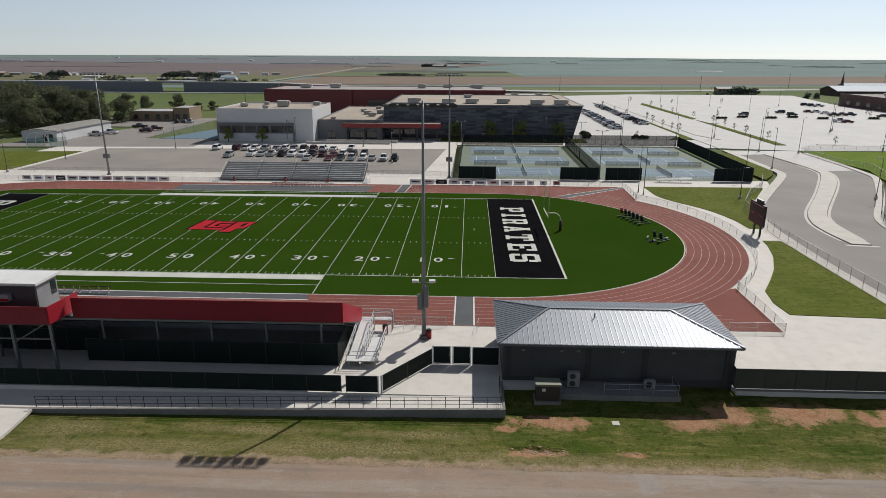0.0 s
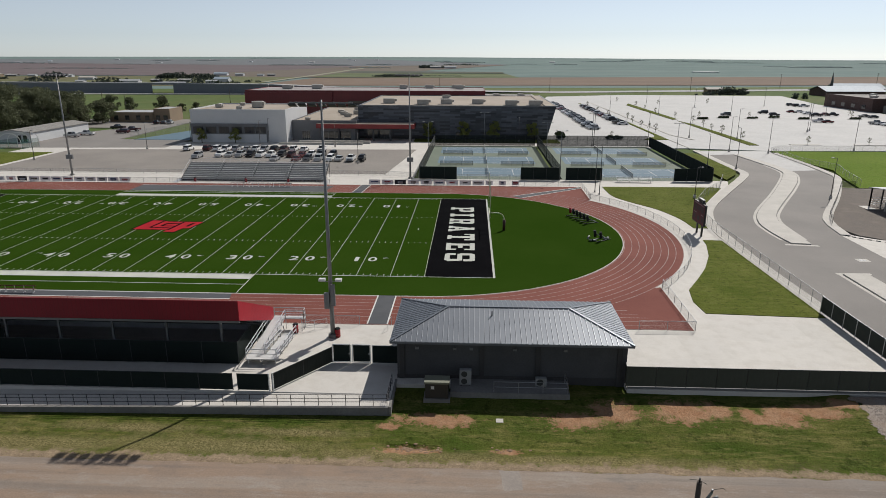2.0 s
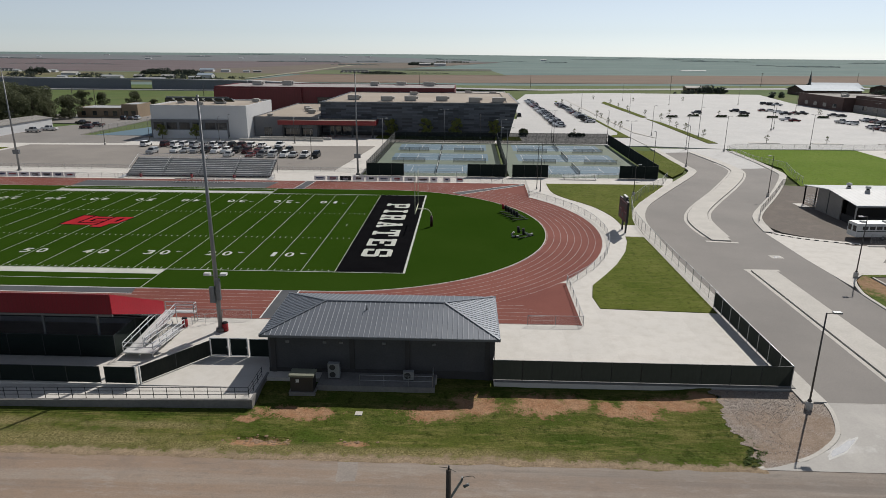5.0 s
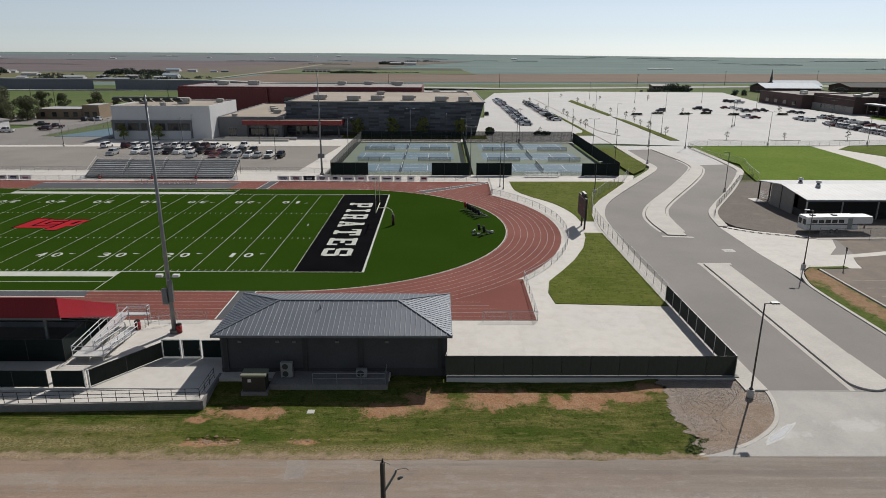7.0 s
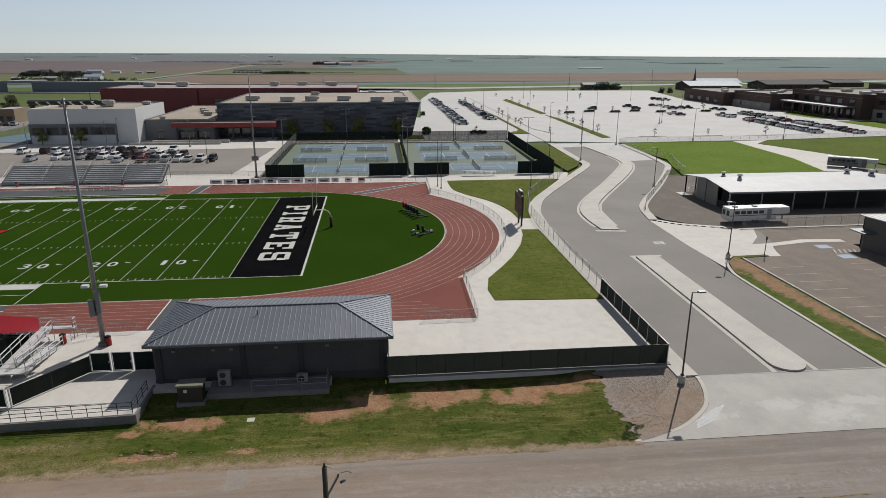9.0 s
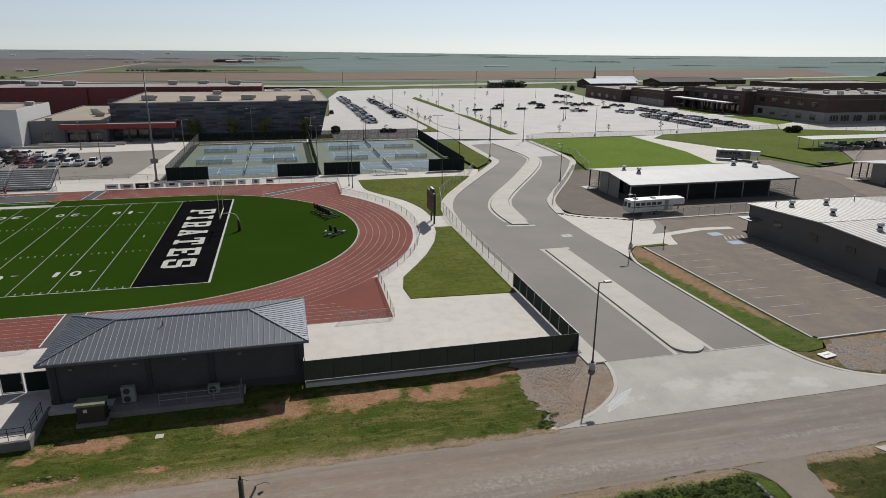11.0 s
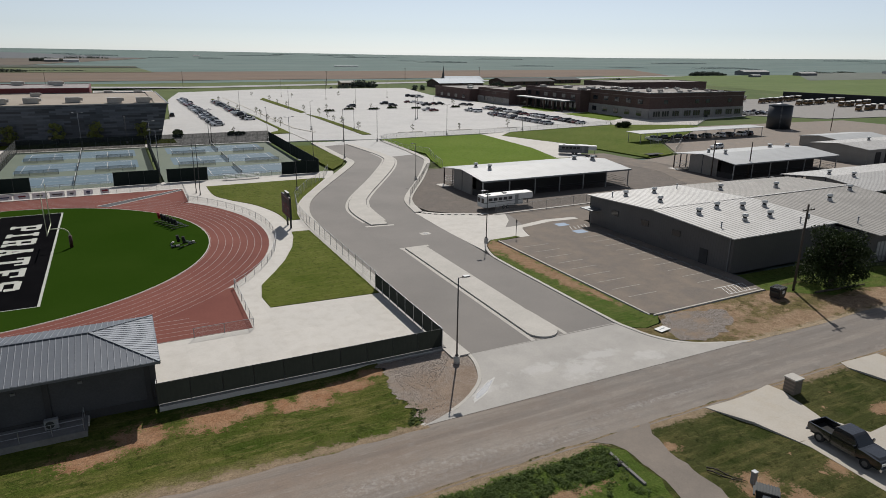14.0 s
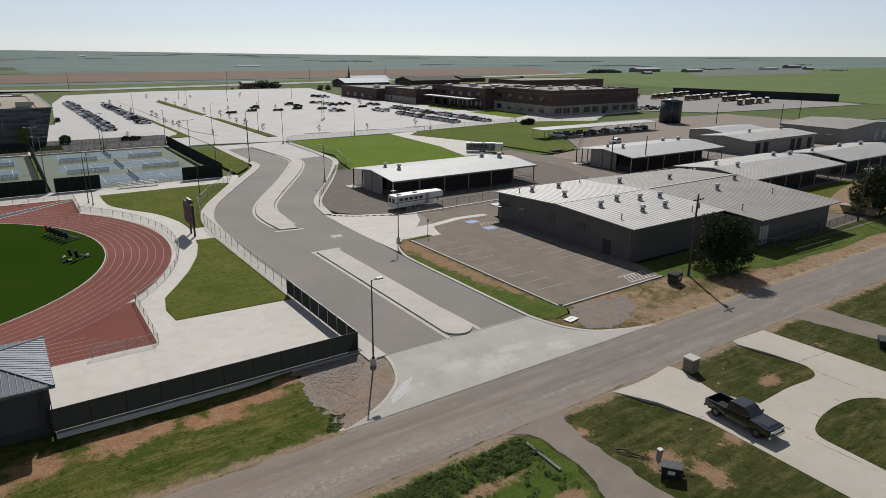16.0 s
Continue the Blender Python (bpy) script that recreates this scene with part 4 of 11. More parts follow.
def slope_slab(name, pts, up, material, label, category="ground"):
    """Bare or grassed ground that falls to the road."""
    bm = bmesh.new()
    fine = [(a[0] + (b[0] - a[0]) * k / 6, a[1] + (b[1] - a[1]) * k / 6) for a, b in zip(pts, pts[1:] + pts[:1]) for k in range(6)]
    cut = [bm.verts.new((x, y, 0)) for x, y in fine]
    for tri in tessellate_polygon([[Vector((x, y, 0)) for x, y in fine]]):
        if len(set(tri)) == 3:
            bm.faces.new([cut[i] for i in tri])
    for yy in range(-31, -42, -1):
        bmesh.ops.bisect_plane(bm, geom=bm.verts[:] + bm.edges[:] + bm.faces[:], plane_co=(0, yy, 0), plane_no=(0, 1, 0))
    for v in bm.verts:
        v.co.z = slope_z(v.co.y) + up + 0.02 * noise.noise((v.co.x * 0.4, v.co.y * 0.4, 1))
    return tagged(new(name, as_mesh(name, bm, material)), label, category, "", "structure")


sloped_kerb([(48.1, -30.6), (47.8, -33), (46.7, -35.8), (44.9, -37.7), (42.4, -39.3), (38.6, -40.5)], -0.35, 0.10, "low pale concrete kerb round the gravel corner")
sloped_kerb([(77.5, -40.75), (76.2, -40.6), (70.6, -38.6), (67.9, -36), (66.8, -33), (66.3, -30), (66.2, -20), (66.2, -7), (66.7, -3), (68.3, 1), (70.5, 3.3)], -0.4, 0.09, "low pale concrete kerb round the grass corner")
# apron down to the road
bm = bmesh.new()
ap = [(48.0, -31.2), (66.3, -31.2), (66.8, -33), (67.9, -36), (70.6, -38.6), (76.2, -40.5), (38.5, -40.5), (42.4, -39.35), (44.9, -37.75), (46.7, -35.85), (47.8, -33.0)]
vs = [bm.verts.new((x, y, DZ - 0.26 * min(1, max(0, (-31.2 - y) / 9.3)) + 0.003)) for x, y in ap]
for tri in tessellate_polygon([[Vector((x, y, 0)) for x, y in ap]]):
    bm.faces.new([vs[i] for i in tri])
tagged(new("apron", as_mesh("apron", bm, M["apron"])), "stained grey concrete entrance apron", "pavement", "", "structure")


def island(name, pts, label, z=0.03):
    return slab(name, pts, -0.4, z, M["kerb"], label, "kerb")


island("traffic_island", arc(57.6, -29.6, 1.75, 180, 360, 10) + [(59.6, 4), (56.3, 4)], "long pale concrete traffic island with a raised kerb")
iw = smooth_line([(56.4, 19.0), (56.2, 26.5), (57.2, 33.2), (61.1, 42.1), (71.3, 59.1), (83.0, 80.5), (85.4, 89), (85.2, 101), (84.3, 116)])
ie = smooth_line([(59.3, 18.6), (60.1, 28.7), (61.2, 34.5), (64.7, 42.2), (78.2, 64.6), (84.6, 76.7), (87.6, 86), (87.8, 98.7), (86, 116)])
for line, d in ((iw, 1), (ie, -1)):
    slab("gutter", ribbon(line[2:-8], 0.16 * d, 0.62 * d), -0.3, DZ + 0.006, M["kerb"], "pale concrete gutter along the winding island", "kerb")
    # dark concrete strip paints the shadow cast beside the kerb
    slab("kerb_shadow", ribbon(line[2:-8], -0.02 * d, 0.16 * d), -0.3, DZ + 0.004, M["conc_dark"], "dark strip painted as the island kerb's shadow", "kerb")
island("traffic_island", iw + ie[::-1], "winding pale concrete traffic island with a raised kerb")
for pts in ([(55.3, 18.2), (60.2, 17.6), (60.2, 18.3), (55.3, 18.9)], [(55.6, 4.0), (60.3, 4.0), (60.3, 4.7), (55.6, 4.7)]):
    slab("gutter", pts, -0.3, DZ + 0.006, M["kerb"], "pale concrete gutter pan at an island's end", "kerb")
slab("gutter", [(55.3, -31.2), (55.78, -31.2), (56.2, 4), (55.72, 4)], -0.3, DZ + 0.006, M["kerb"], "pale concrete gutter along the island", "kerb")
slab("gutter", [(59.42, -31.2), (59.9, -31.2), (59.7, -24), (59.46, -24)], -0.3, DZ + 0.006, M["kerb"], "pale concrete gutter along the island", "kerb")
o = slab("drain_grate", [(61.9, 10.0), (63.6, 10.0), (63.6, 11.4), (61.9, 11.4)], -0.3, DZ + 0.008, M["kerb"], "square concrete drain collar in the drive", "drain")
bm = bmesh.new()
for k in range(6):
    bx(bm, 62.3, 63.2, 10.3 + k * 0.14, 10.37 + k * 0.14, DZ, DZ + 0.016)
part("grate", bm, M["pole_grey"], o, "iron drain grate")
# concrete mouth towards the barns and the asphalt lane beyond it
slab("side_apron", [(67.0, 24.4), (72, 21.0), (77.5, 17.6), (82, 16.9), (80, 12.5), (76.5, 8.2), (72.5, 4.0), (70.3, 3.4), (68.3, 1.0), (66.8, -2.0), (66.6, 10)], -0.3, DZ + 0.01, M["conc"], "pale concrete mouth of the side drive", "pavement")
slab("side_lane", [(77.0, 16.9), (130, 18.5), (130, 8), (93, 7.2), (84, 8.6), (78, 6.0), (74.5, 8)], -0.35, DZ - 0.01, M["asphalt_lot"], "brown-grey asphalt lane to the sheds", "road")
slab("kerb", [(79.6, 16.95), (130, 18.45), (130, 18.95), (79.6, 17.45)], -0.35, -0.06, M["conc"], "thin pale kerb under the yard fence", "kerb")
slab("patch", [(78.2, 16.6), (82.5, 16.6), (80.5, 8.6), (76.6, 8.4)], -0.3, DZ + 0.004, M["asphalt"], "darker asphalt patch", "road")
slab("sidewalk", [(75.6, 4.2), (78.2, 8.4), (86, 10.4), (92.35, 10.0), (92.35, 8.5), (86.3, 8.9), (79.3, 7.3), (78.3, 4.9), (77.6, 2.4), (75.9, 2.4)], -0.3, DZ + 0.02, M["conc"], "narrow concrete walk to the shed", "pavement")
slab("pavement", [(69.8, 2.6), (73.0, 5.0), (76.5, 8.6), (84, 9.2), (92.35, 8.2), (92.35, 2.8), (77, 2.4)], -0.4, -0.135, M["conc"], "pale concrete walk between lot and side lane", "pavement")
# asphalt parking lot by the grey shed
slab("parking_lot", [(71.7, 1.9), (77.7, 2.3), (78.4, 4.8), (79.4, 7.2), (86.3, 8.8), (92.35, 8.4), (92.38, -26.5), (90.9, -31.0), (72.6, -31.4), (71.7, -30.6)], -0.4, -0.08, M["asphalt_lot"], "sun-bleached brown asphalt parking lot with faint bays", "parking lot")
lot = bpy.data.objects["parking_lot"]
bay = bmesh.new()
bx(bay, 0, 4.6, -0.06, 0.06, -0.01, 0.006)
bay = as_mesh("bay_line", bay, M["paint_worn"])
for k in range(11):
    part("bay_line", bay, None, lot, at=(85.2, -2.0 - k * 2.62, -0.08))
for k in range(9):
    part("bay_line", bay, None, lot, at=(73.2, -2.6 - k * 2.9, -0.08))
for x, y in ((85.8, 5.3), (85.9, 0.3)):
    bm = bmesh.new()
    bx(bm, 0, 2.2, 0, 1.8, -0.01, 0.007)
    part("accessible_bay", bm, M["paint_blue"], lot, "pale blue painted bay square", at=(x, y, -0.08))
bm = bmesh.new()
for k in range(7):
    beam(bm, (85.6 + k * 0.65, -30.2, 0.004), (86.5 + k * 0.65, -28.2, 0.004), 0.12, 0.01)
bx(bm, 85.4, 90.6, -28.2, -28.08, -0.01, 0.008)
bx(bm, 85.4, 90.6, -30.4, -30.28, -0.01, 0.008)
part("hatching", bm, M["paint"], lot, "white hatched bay", at=(0, 0, -0.08))
bm = bmesh.new()
for k in range(5):
    beam(bm, (86.6 + k * 0.8, 2.8, 0.004), (87.4 + k * 0.8, 4.6, 0.004), 0.1, 0.01)
part("hatching", bm, M["paint"], lot, "white hatched bay", at=(0, 0, -0.08))
stop = bmesh.new()
bx(stop, -0.09, 0.09, -0.95, 0.95, 0, 0.13)
bmesh.ops.bevel(stop, geom=stop.edges[:], offset=0.03, segments=1)
stop = as_mesh("wheel_stop", stop, M["conc_dark"])
for k in range(10):
    o = new("wheel_stop", stop)
    o.location = (90.0, -3.3 - k * 2.62, -0.08)
    tagged(o, "low concrete wheel stop on the asphalt", "wheel stop", "wheel stops at the grey shed")
slab("kerb", [(71.4, 2.0), (71.66, 2.0), (71.72, -31.1), (71.5, -31.1)], -0.4, -0.06, M["kerb"], "thin concrete lot edging", "kerb")
slab("kerb", [(71.8, -31.55), (91, -31.15), (91, -30.93), (72, -31.33)], -0.4, -0.03, M["kerb"], "thin concrete lot edging", "kerb")
slab("grass_strip", [(66.65, -7), (67.1, -3.2), (68.6, 0.6), (70.7, 2.9), (75.6, 3.2), (75.9, 2.5), (71.0, 2.0), (71.3, -30.7), (72.4, -31.6), (71, -33.2), (68.6, -33.6), (67.0, -32.6), (66.65, -30)], -0.4, -0.068, M["strip"], "narrow kerbside grass with bare soil", "lawn")
for v in bpy.data.objects["grass_strip"].data.vertices:
    if v.co.y < -28 and v.co.z > -0.2:
        v.co.z = slope_z(v.co.y) + 0.025
slope_slab("soil_corner", [(67.2, -33), (68.9, -33.7), (71.3, -33.3), (72.3, -31.7), (91, -31.3), (96, -30.5), (110, -32), (124, -33.5), (170, -33.5), (170, -40.7), (140, -41.0), (124, -40.6), (108, -41.0), (96, -40.5), (88, -40.9), (76.3, -40.7), (71, -38.4), (68.3, -35.8)], 0.012, M["soil_corner"], "stony red soil at the corner of the road")
slope_slab("gravel_patch", ragged([(72.9, -31.9), (76.4, -31.9), (80.5, -33.2), (80.2, -35.6), (76, -37.8), (72.4, -38.5), (70.0, -37.6), (70.4, -34.5)], 0.8, 0.7, 4.0), 0.03, M["gravel_corner"], "loose grey stones spilled on the soil")
bm = bmesh.new()
west = [(38.9 - 0.7 * math.exp(-((k / 3 - 23) / 7) ** 2) + 0.9 * noise.noise((0, k * 0.1, 2)) + 0.34 * noise.noise((3, k * 0.43, 4)) + 0.22 * noise.noise((5, k * 0.97, 8)), -29.5 - k * 0.075) for k in range(146)]
gc = west + [(42.3, -39.2), (44.8, -37.6), (46.6, -35.7), (47.7, -33.0), (47.9, -31.0), (46.6, -29.6)]
vs = [bm.verts.new((x, y, slope_z(y) + 0.022)) for x, y in gc]
for tri in tessellate_polygon([[Vector((x, y, 0)) for x, y in gc]]):
    bm.faces.new([vs[i] for i in tri])
tagged(new("gravel_corner", as_mesh("gravel_corner", bm, M["gravel"])), "stony brown gravel corner by the entrance", "ground", "", "structure")
# lawns
slab("lawn", [(32.85, -11.15), (45.9, -11.9), (45.9, 19.8), (43.0, 20.0), (42.6, 17.2), (41.0, 11.5), (38.4, 5.4), (36.0, 1.0), (33.4, -3.4), (32.6, -7.5)], -0.3, 0.03, M["lawn"], "wedge of mown lawn beside the track walk", "lawn")
slab("lawn", smooth_line([(35.3, 63.4), (35.5, 54), (37.5, 48.5), (41.5, 41.5), (43.6, 34), (44.0, 27.5)]) + [(46.4, 27.5), (47, 32), (48.4, 38), (51.5, 45), (61.5, 63), (60, 63.8)], -0.3, 0.03, M["lawn"], "mown lawn between the track and the drive", "lawn")
slab("lawn", [(66.6, 119), (74, 116.5), (74, 92), (73.6, 86), (71.5, 80.8), (66.6, 73.5)], -0.3, 0.03, M["lawn"], "mown lawn beside the tennis courts", "lawn")
slab("lawn", [(99.0, 123.6), (138.2, 124.4), (137.0, 88), (134.0, 66.2), (92.9, 65.3), (93.6, 68.0), (96.4, 79.4), (99.6, 89), (98.6, 100)], -0.3, -0.06, M["lawn_bright"], "bright green mown lawn by the lot", "lawn")
slab("lawn", [(143.5, 118), (152.5, 126), (208, 133.4), (240, 121), (237, 112), (205, 93), (186, 84), (170, 62), (157, 58), (152.5, 92)], -0.3, -0.06, M["lawn_mid"], "bright green mown lawn below the brick school", "lawn")
slab("pavement", [(138.4, 124.4), (152, 126.4), (143, 117.6), (152.2, 91.6), (140, 66), (131, 68), (136, 88)], -0.3, -0.05, M["conc"], "diagonal concrete path between the lawns", "pavement")
slab("school_walk", [(208.5, 134.4), (244, 121), (262, 134), (270, 139), (303, 144), (303, 146), (238, 146), (238, 190), (232, 190), (232, 240), (217.2, 240), (217.2, 146)], -0.4, -0.09, M["conc"], "pale concrete walk round the brick school", "pavement")
slab("lawn", [(229, 233), (231, 199), (221, 194.5), (218.4, 197), (218.4, 220)], -0.3, -0.04, M["lawn_bright"], "small green lawn before the school's entrance", "lawn")
slab("lawn", [(218.6, 183), (237, 186), (237, 160), (231, 154), (218.6, 148)], -0.3, -0.04, M["lawn_bright"], "small green lawn beside the brick school", "lawn")
# gravel yards by the barns
slab("gravel_yard", [(68.8, 31), (72.4, 40), (82, 55), (88.5, 66.5), (92.5, 65), (138, 66), (152, 56), (156, 20), (130, 18.6), (77.6, 17.2), (70, 24.5)], -0.4, -0.12, M["gravel_dark"], "dark gravel yard round the open barns", "ground")
slab("soil_yard", [(130, 18), (330, 18), (330, 112), (215, 118), (200, 90), (186, 82), (170, 60), (152, 56)], -0.4, -0.17, M["yard_grey"], "dusty grey-brown yard behind the sheds", "ground")
slab("soil_yard", [(124, -33), (330, -33), (330, 18), (124, 18)], -0.4, -0.18, M["gravel_dark"], "grey gravel yard between the sheds", "ground")
slab("yard_lane", [(134, 19), (146, 19), (152, 52), (150, 70), (140, 72), (143, 40)], -0.4, -0.10, M["asphalt_lot"], "curving grey lane between the barns", "road")
slope_slab("lawn", [(90.9, -25.6), (112, -26.5), (112, -29.5), (124, -31.5), (160, -31), (160, -36.8), (150, -37.6), (138, -36.9), (127, -37.8), (118, -37.0), (110, -37.4), (104, -35.6), (98, -35.9), (94.5, -33.8), (91, -31)], 0.022, M["strip"], "weedy green grass beside the grey shed", "lawn")
slab("soil_patch", ragged([(172, -15.2), (190, -11.0), (196, -13), (193, -20), (170, -27), (160, -31), (150, -26.5), (147, -21.5), (160, -18)], 1.4, 1.5, 2.0), -0.5, -0.165, M["soil_corner"], "bare red-brown soil behind the grey shed", "ground")
slab("lawn", [(146, -11), (188, -10.2), (189.5, -12.1), (172, -15.8), (160, -19.5), (146, -21.5)], -0.5, -0.15, M["lawn"], "green grass behind the grey shed", "lawn")
# concrete parking lots north
slab("concrete_lot", [(35.8, 128), (66, 129), (75, 129.5), (98, 124.6), (152, 127), (208, 135), (217, 146), (217, 330), (235, 420), (120, 425), (60, 400), (48, 330), (40, 215), (31.6, 214), (31.6, 144), (35.8, 140)], -0.5, -0.11, M["conc_lot"], "wide pale concrete school parking lot", "parking lot")
slab("kerb", ribbon([(75.8, 128), (75.6, 150), (75.6, 215), (73, 330)], 0, 0.4), -0.3, 0.02, M["kerb"], "pale kerb between lot and drive", "kerb")
slab("grass_strip", [(71.5, 156), (75.2, 150.6), (75.4, 215), (73, 330), (71.6, 330), (74, 215), (74, 165)], -0.3, 0.04, M["lawn"], "green planted strip in the parking lot", "lawn")
slab("grass_strip", [(66.7, 150.4), (75.1, 150.4), (73.6, 158), (70.5, 157)], -0.3, 0.045, M["lawn"], "green planted strip in the parking lot", "lawn")
slab("grass_strip", [(97.6, 137.3), (100.8, 137.4), (101.6, 205), (99.4, 222)], -0.3, 0.04, M["lawn"], "green planted strip in the parking lot", "lawn")
slab("grass_strip", [(98.8, 226), (101.8, 229), (102.6, 332), (98.2, 318)], -0.3, 0.04, M["lawn"], "green planted strip in the parking lot", "lawn")
slab("kerb", ribbon([(84, 151), (80.3, 165), (80.3, 340)], -0.5, 0.5), -0.3, 0.03, M["kerb"], "pale kerb island along the lot's drive", "kerb")
for x in (160, 138, 117):
    slab("kerb", [(x - 5, 139), (x + 5, 139), (x + 5, 140.6), (x - 5, 140.6)], -0.3, 0.03, M["kerb"], "small tree island with a pale kerb", "kerb")
# west lots
slab("parking_lot", [(-119, 77.5), (-15.5, 77.5), (-11.3, 121.5), (-119, 116.5)], -0.4, -0.08, M["lot_brown"], "brown-grey parking lot with parked cars", "parking lot")
slab("pavement", [(-135, 71.9), (-8, 71.9), (-8, 149), (-60, 149), (-92, 136), (-135, 136)], -0.4, -0.12, M["conc"], "pale concrete forecourt of the school", "pavement")
slab("pavement", [(-8.2, 131.5), (66.5, 131.5), (66.5, 149), (-8.2, 149)], -0.4, -0.12, M["conc"], "pale concrete path behind the tennis courts", "pavement")
slab("lawn", [(-6, 139), (36, 139), (36, 148.8), (-14, 148.8), (-14, 141)], -0.4, -0.02, M["lawn"], "clipped grass bed before the gym", "lawn")
slab("lot_drive", [(-160, 118), (-92, 122), (-92, 142), (-118, 142), (-118, 215), (-300, 215), (-300, 180), (-135, 178)], -0.4, -0.10, M["asphalt"], "grey asphalt back lot", "road")
slab("lawn", [(-135, 74), (-121, 77), (-121, 110), (-150, 107), (-170, 107), (-170, 74)], -0.4, -0.05, M["lawn"], "green corner lawn by the lot", "lawn")
# highway
bm = bmesh.new()
hw = [(-900, 428), (-300, 432), (-150, 434), (-60, 440), (75, 462), (440, 548), (760, 631)]
l, r = offset_line(hw, 11), offset_line(hw, -11)
up = [8.0, 8.0, 7.0, 3.0, 0.5, 0.5, 0.5]
a = [bm.verts.new((x, y, ground_z(x, y) + u)) for (x, y), u in zip(l, up)]
b = [bm.verts.new((x, y, ground_z(x, y) + u)) for (x, y), u in zip(r, up)]
for i in range(len(hw) - 1):
    bm.faces.new((a[i], b[i], b[i + 1], a[i + 1]))
tagged(new("highway", as_mesh("highway", bm, M["highway"])), "pale grey highway crossing the farmland", "road", "", "structure")
M["rwall"] = surf("grey retaining wall", (0.17, 0.19, 0.22), (0.20, 0.215, 0.24), 0.05, 0.8, 0.9, 0, 0.1, 0)
M["rwall_cap"] = surf("paler parapet concrete", (0.24, 0.255, 0.28), (0.28, 0.29, 0.31), 0.05, 0.8, 0.9, 0, 0.1, 0)


def rampart(x0, x1, z0, z1, y=421.0):
    """A retaining wall whose top runs from z0 to z1, with panel joints standing back and a proud parapet."""
    ob = thing("retaining_wall", "long blue-grey highway retaining wall", "wall", (x0, y, 0), kind="structure")
    for nm, za, zb, ya, yb, mat in (("wall", -9.2, -0.9, 0, 1.0, "rwall"), ("parapet", -0.9, 0, -0.25, 1.0, "rwall_cap")):
        bm = bmesh.new()
        ends = [[bm.verts.new((x, yy, zz + top)) for yy, zz in ((ya, za), (yb, za), (yb, zb), (ya, zb))] for x, top in ((0, z0), (x1 - x0, z1))]
        bm.faces.new(ends[0])
        bm.faces.new(ends[1][::-1])
        for k in range(4):
            q = (k + 1) % 4
            bm.faces.new((ends[0][k], ends[1][k], ends[1][q], ends[0][q]))
        part(nm, bm, M[mat], ob)


rampart(-900, -241, 7.9, 7.9)
rampart(-224, -150, 7.8, 7.0)
rampart(-150, -95, 7.0, 4.6, 423.0)
solid("bridge_deck", lambda bm: bx(bm, -242, -223, 420.7, 443, 6.3, 7.9), M["rwall_cap"], "grey highway bridge deck", "bridge")
slab("frontage_road", [(-900, 404), (-255, 409), (-120, 412), (-60, 418), (-60, 425), (-120, 419), (-255, 417), (-900, 413)], -0.6, 0.12, M["highway"], "pale frontage road below the highway wall", "road")
slab("concrete_junction", [(85.0, 87.4), (95.4, 89.0), (96.6, 99), (97.4, 120), (98.4, 124.2), (77.0, 124.2), (76.7, 114.8), (86.0, 117.0)], -0.4, DZ + 0.008, M["conc_lot"], "pale concrete where the drive meets the lot", "pavement")
# ---- fences ----
POST = {}


def post_mesh(h, r, mat):
    key = (round(h, 2), r, mat.name)
    if key not in POST:
        bm = bmesh.new()
        tube(bm, (0, 0, 0), (0, 0, h), r, n=6)
        tube(bm, (0, 0, h), (0, 0, h + r), r * 1.15, r * 0.4, n=6)
        POST[key] = as_mesh("post", bm, mat)
    return POST[key]


def fence(name, pts, h, label, cloth, post_mat, bay=3.0, r=0.035, z=0.0, low_rail=False, gap=0.05, group=""):
    """A run of posts with rails and cloth between them."""
    ob = thing(name, label, "fence", (pts[0][0], pts[0][1], z), group=group)
    ox, oy = pts[0][:2]
    done = False
    for (x0, y0), (x1, y1) in zip(pts, pts[1:]):
        ln = math.hypot(x1 - x0, y1 - y0)
        n = max(1, round(ln / bay))
        step = ln / n
        turn = math.degrees(math.atan2(y1 - y0, x1 - x0))
        bm = bmesh.new()
        bm.faces.new([bm.verts.new(p) for p in ((0, 0, gap), (step, 0, gap), (step, 0, h - 0.03), (0, 0, h - 0.03))])
        panel = as_mesh("fabric", bm, cloth)
        bm = bmesh.new()
        tube(bm, (0, 0, h), (step, 0, h), r * 0.75, n=6)
        rail = as_mesh("rail", bm, post_mat)
        if low_rail:
            bm = bmesh.new()
            tube(bm, (0, 0, gap + 0.03), (step, 0, gap + 0.03), r * 0.6, n=6)
            low = as_mesh("low_rail", bm, post_mat)
        for k in range(n):
            x, y = x0 + (x1 - x0) * k / n - ox, y0 + (y1 - y0) * k / n - oy
            part("post", post_mesh(h, r, post_mat), None, ob, at=(x, y, 0))
            part("fabric", panel, None, ob, at=(x, y, 0), turn=turn)
            part("rail", rail, None, ob, at=(x, y, 0), turn=turn)
            if low_rail:
                part("low_rail", low, None, ob, at=(x, y, 0), turn=turn)
    part("post", post_mesh(h, r, post_mat), None, ob, at=(pts[-1][0] - ox, pts[-1][1] - oy, 0))
    return ob


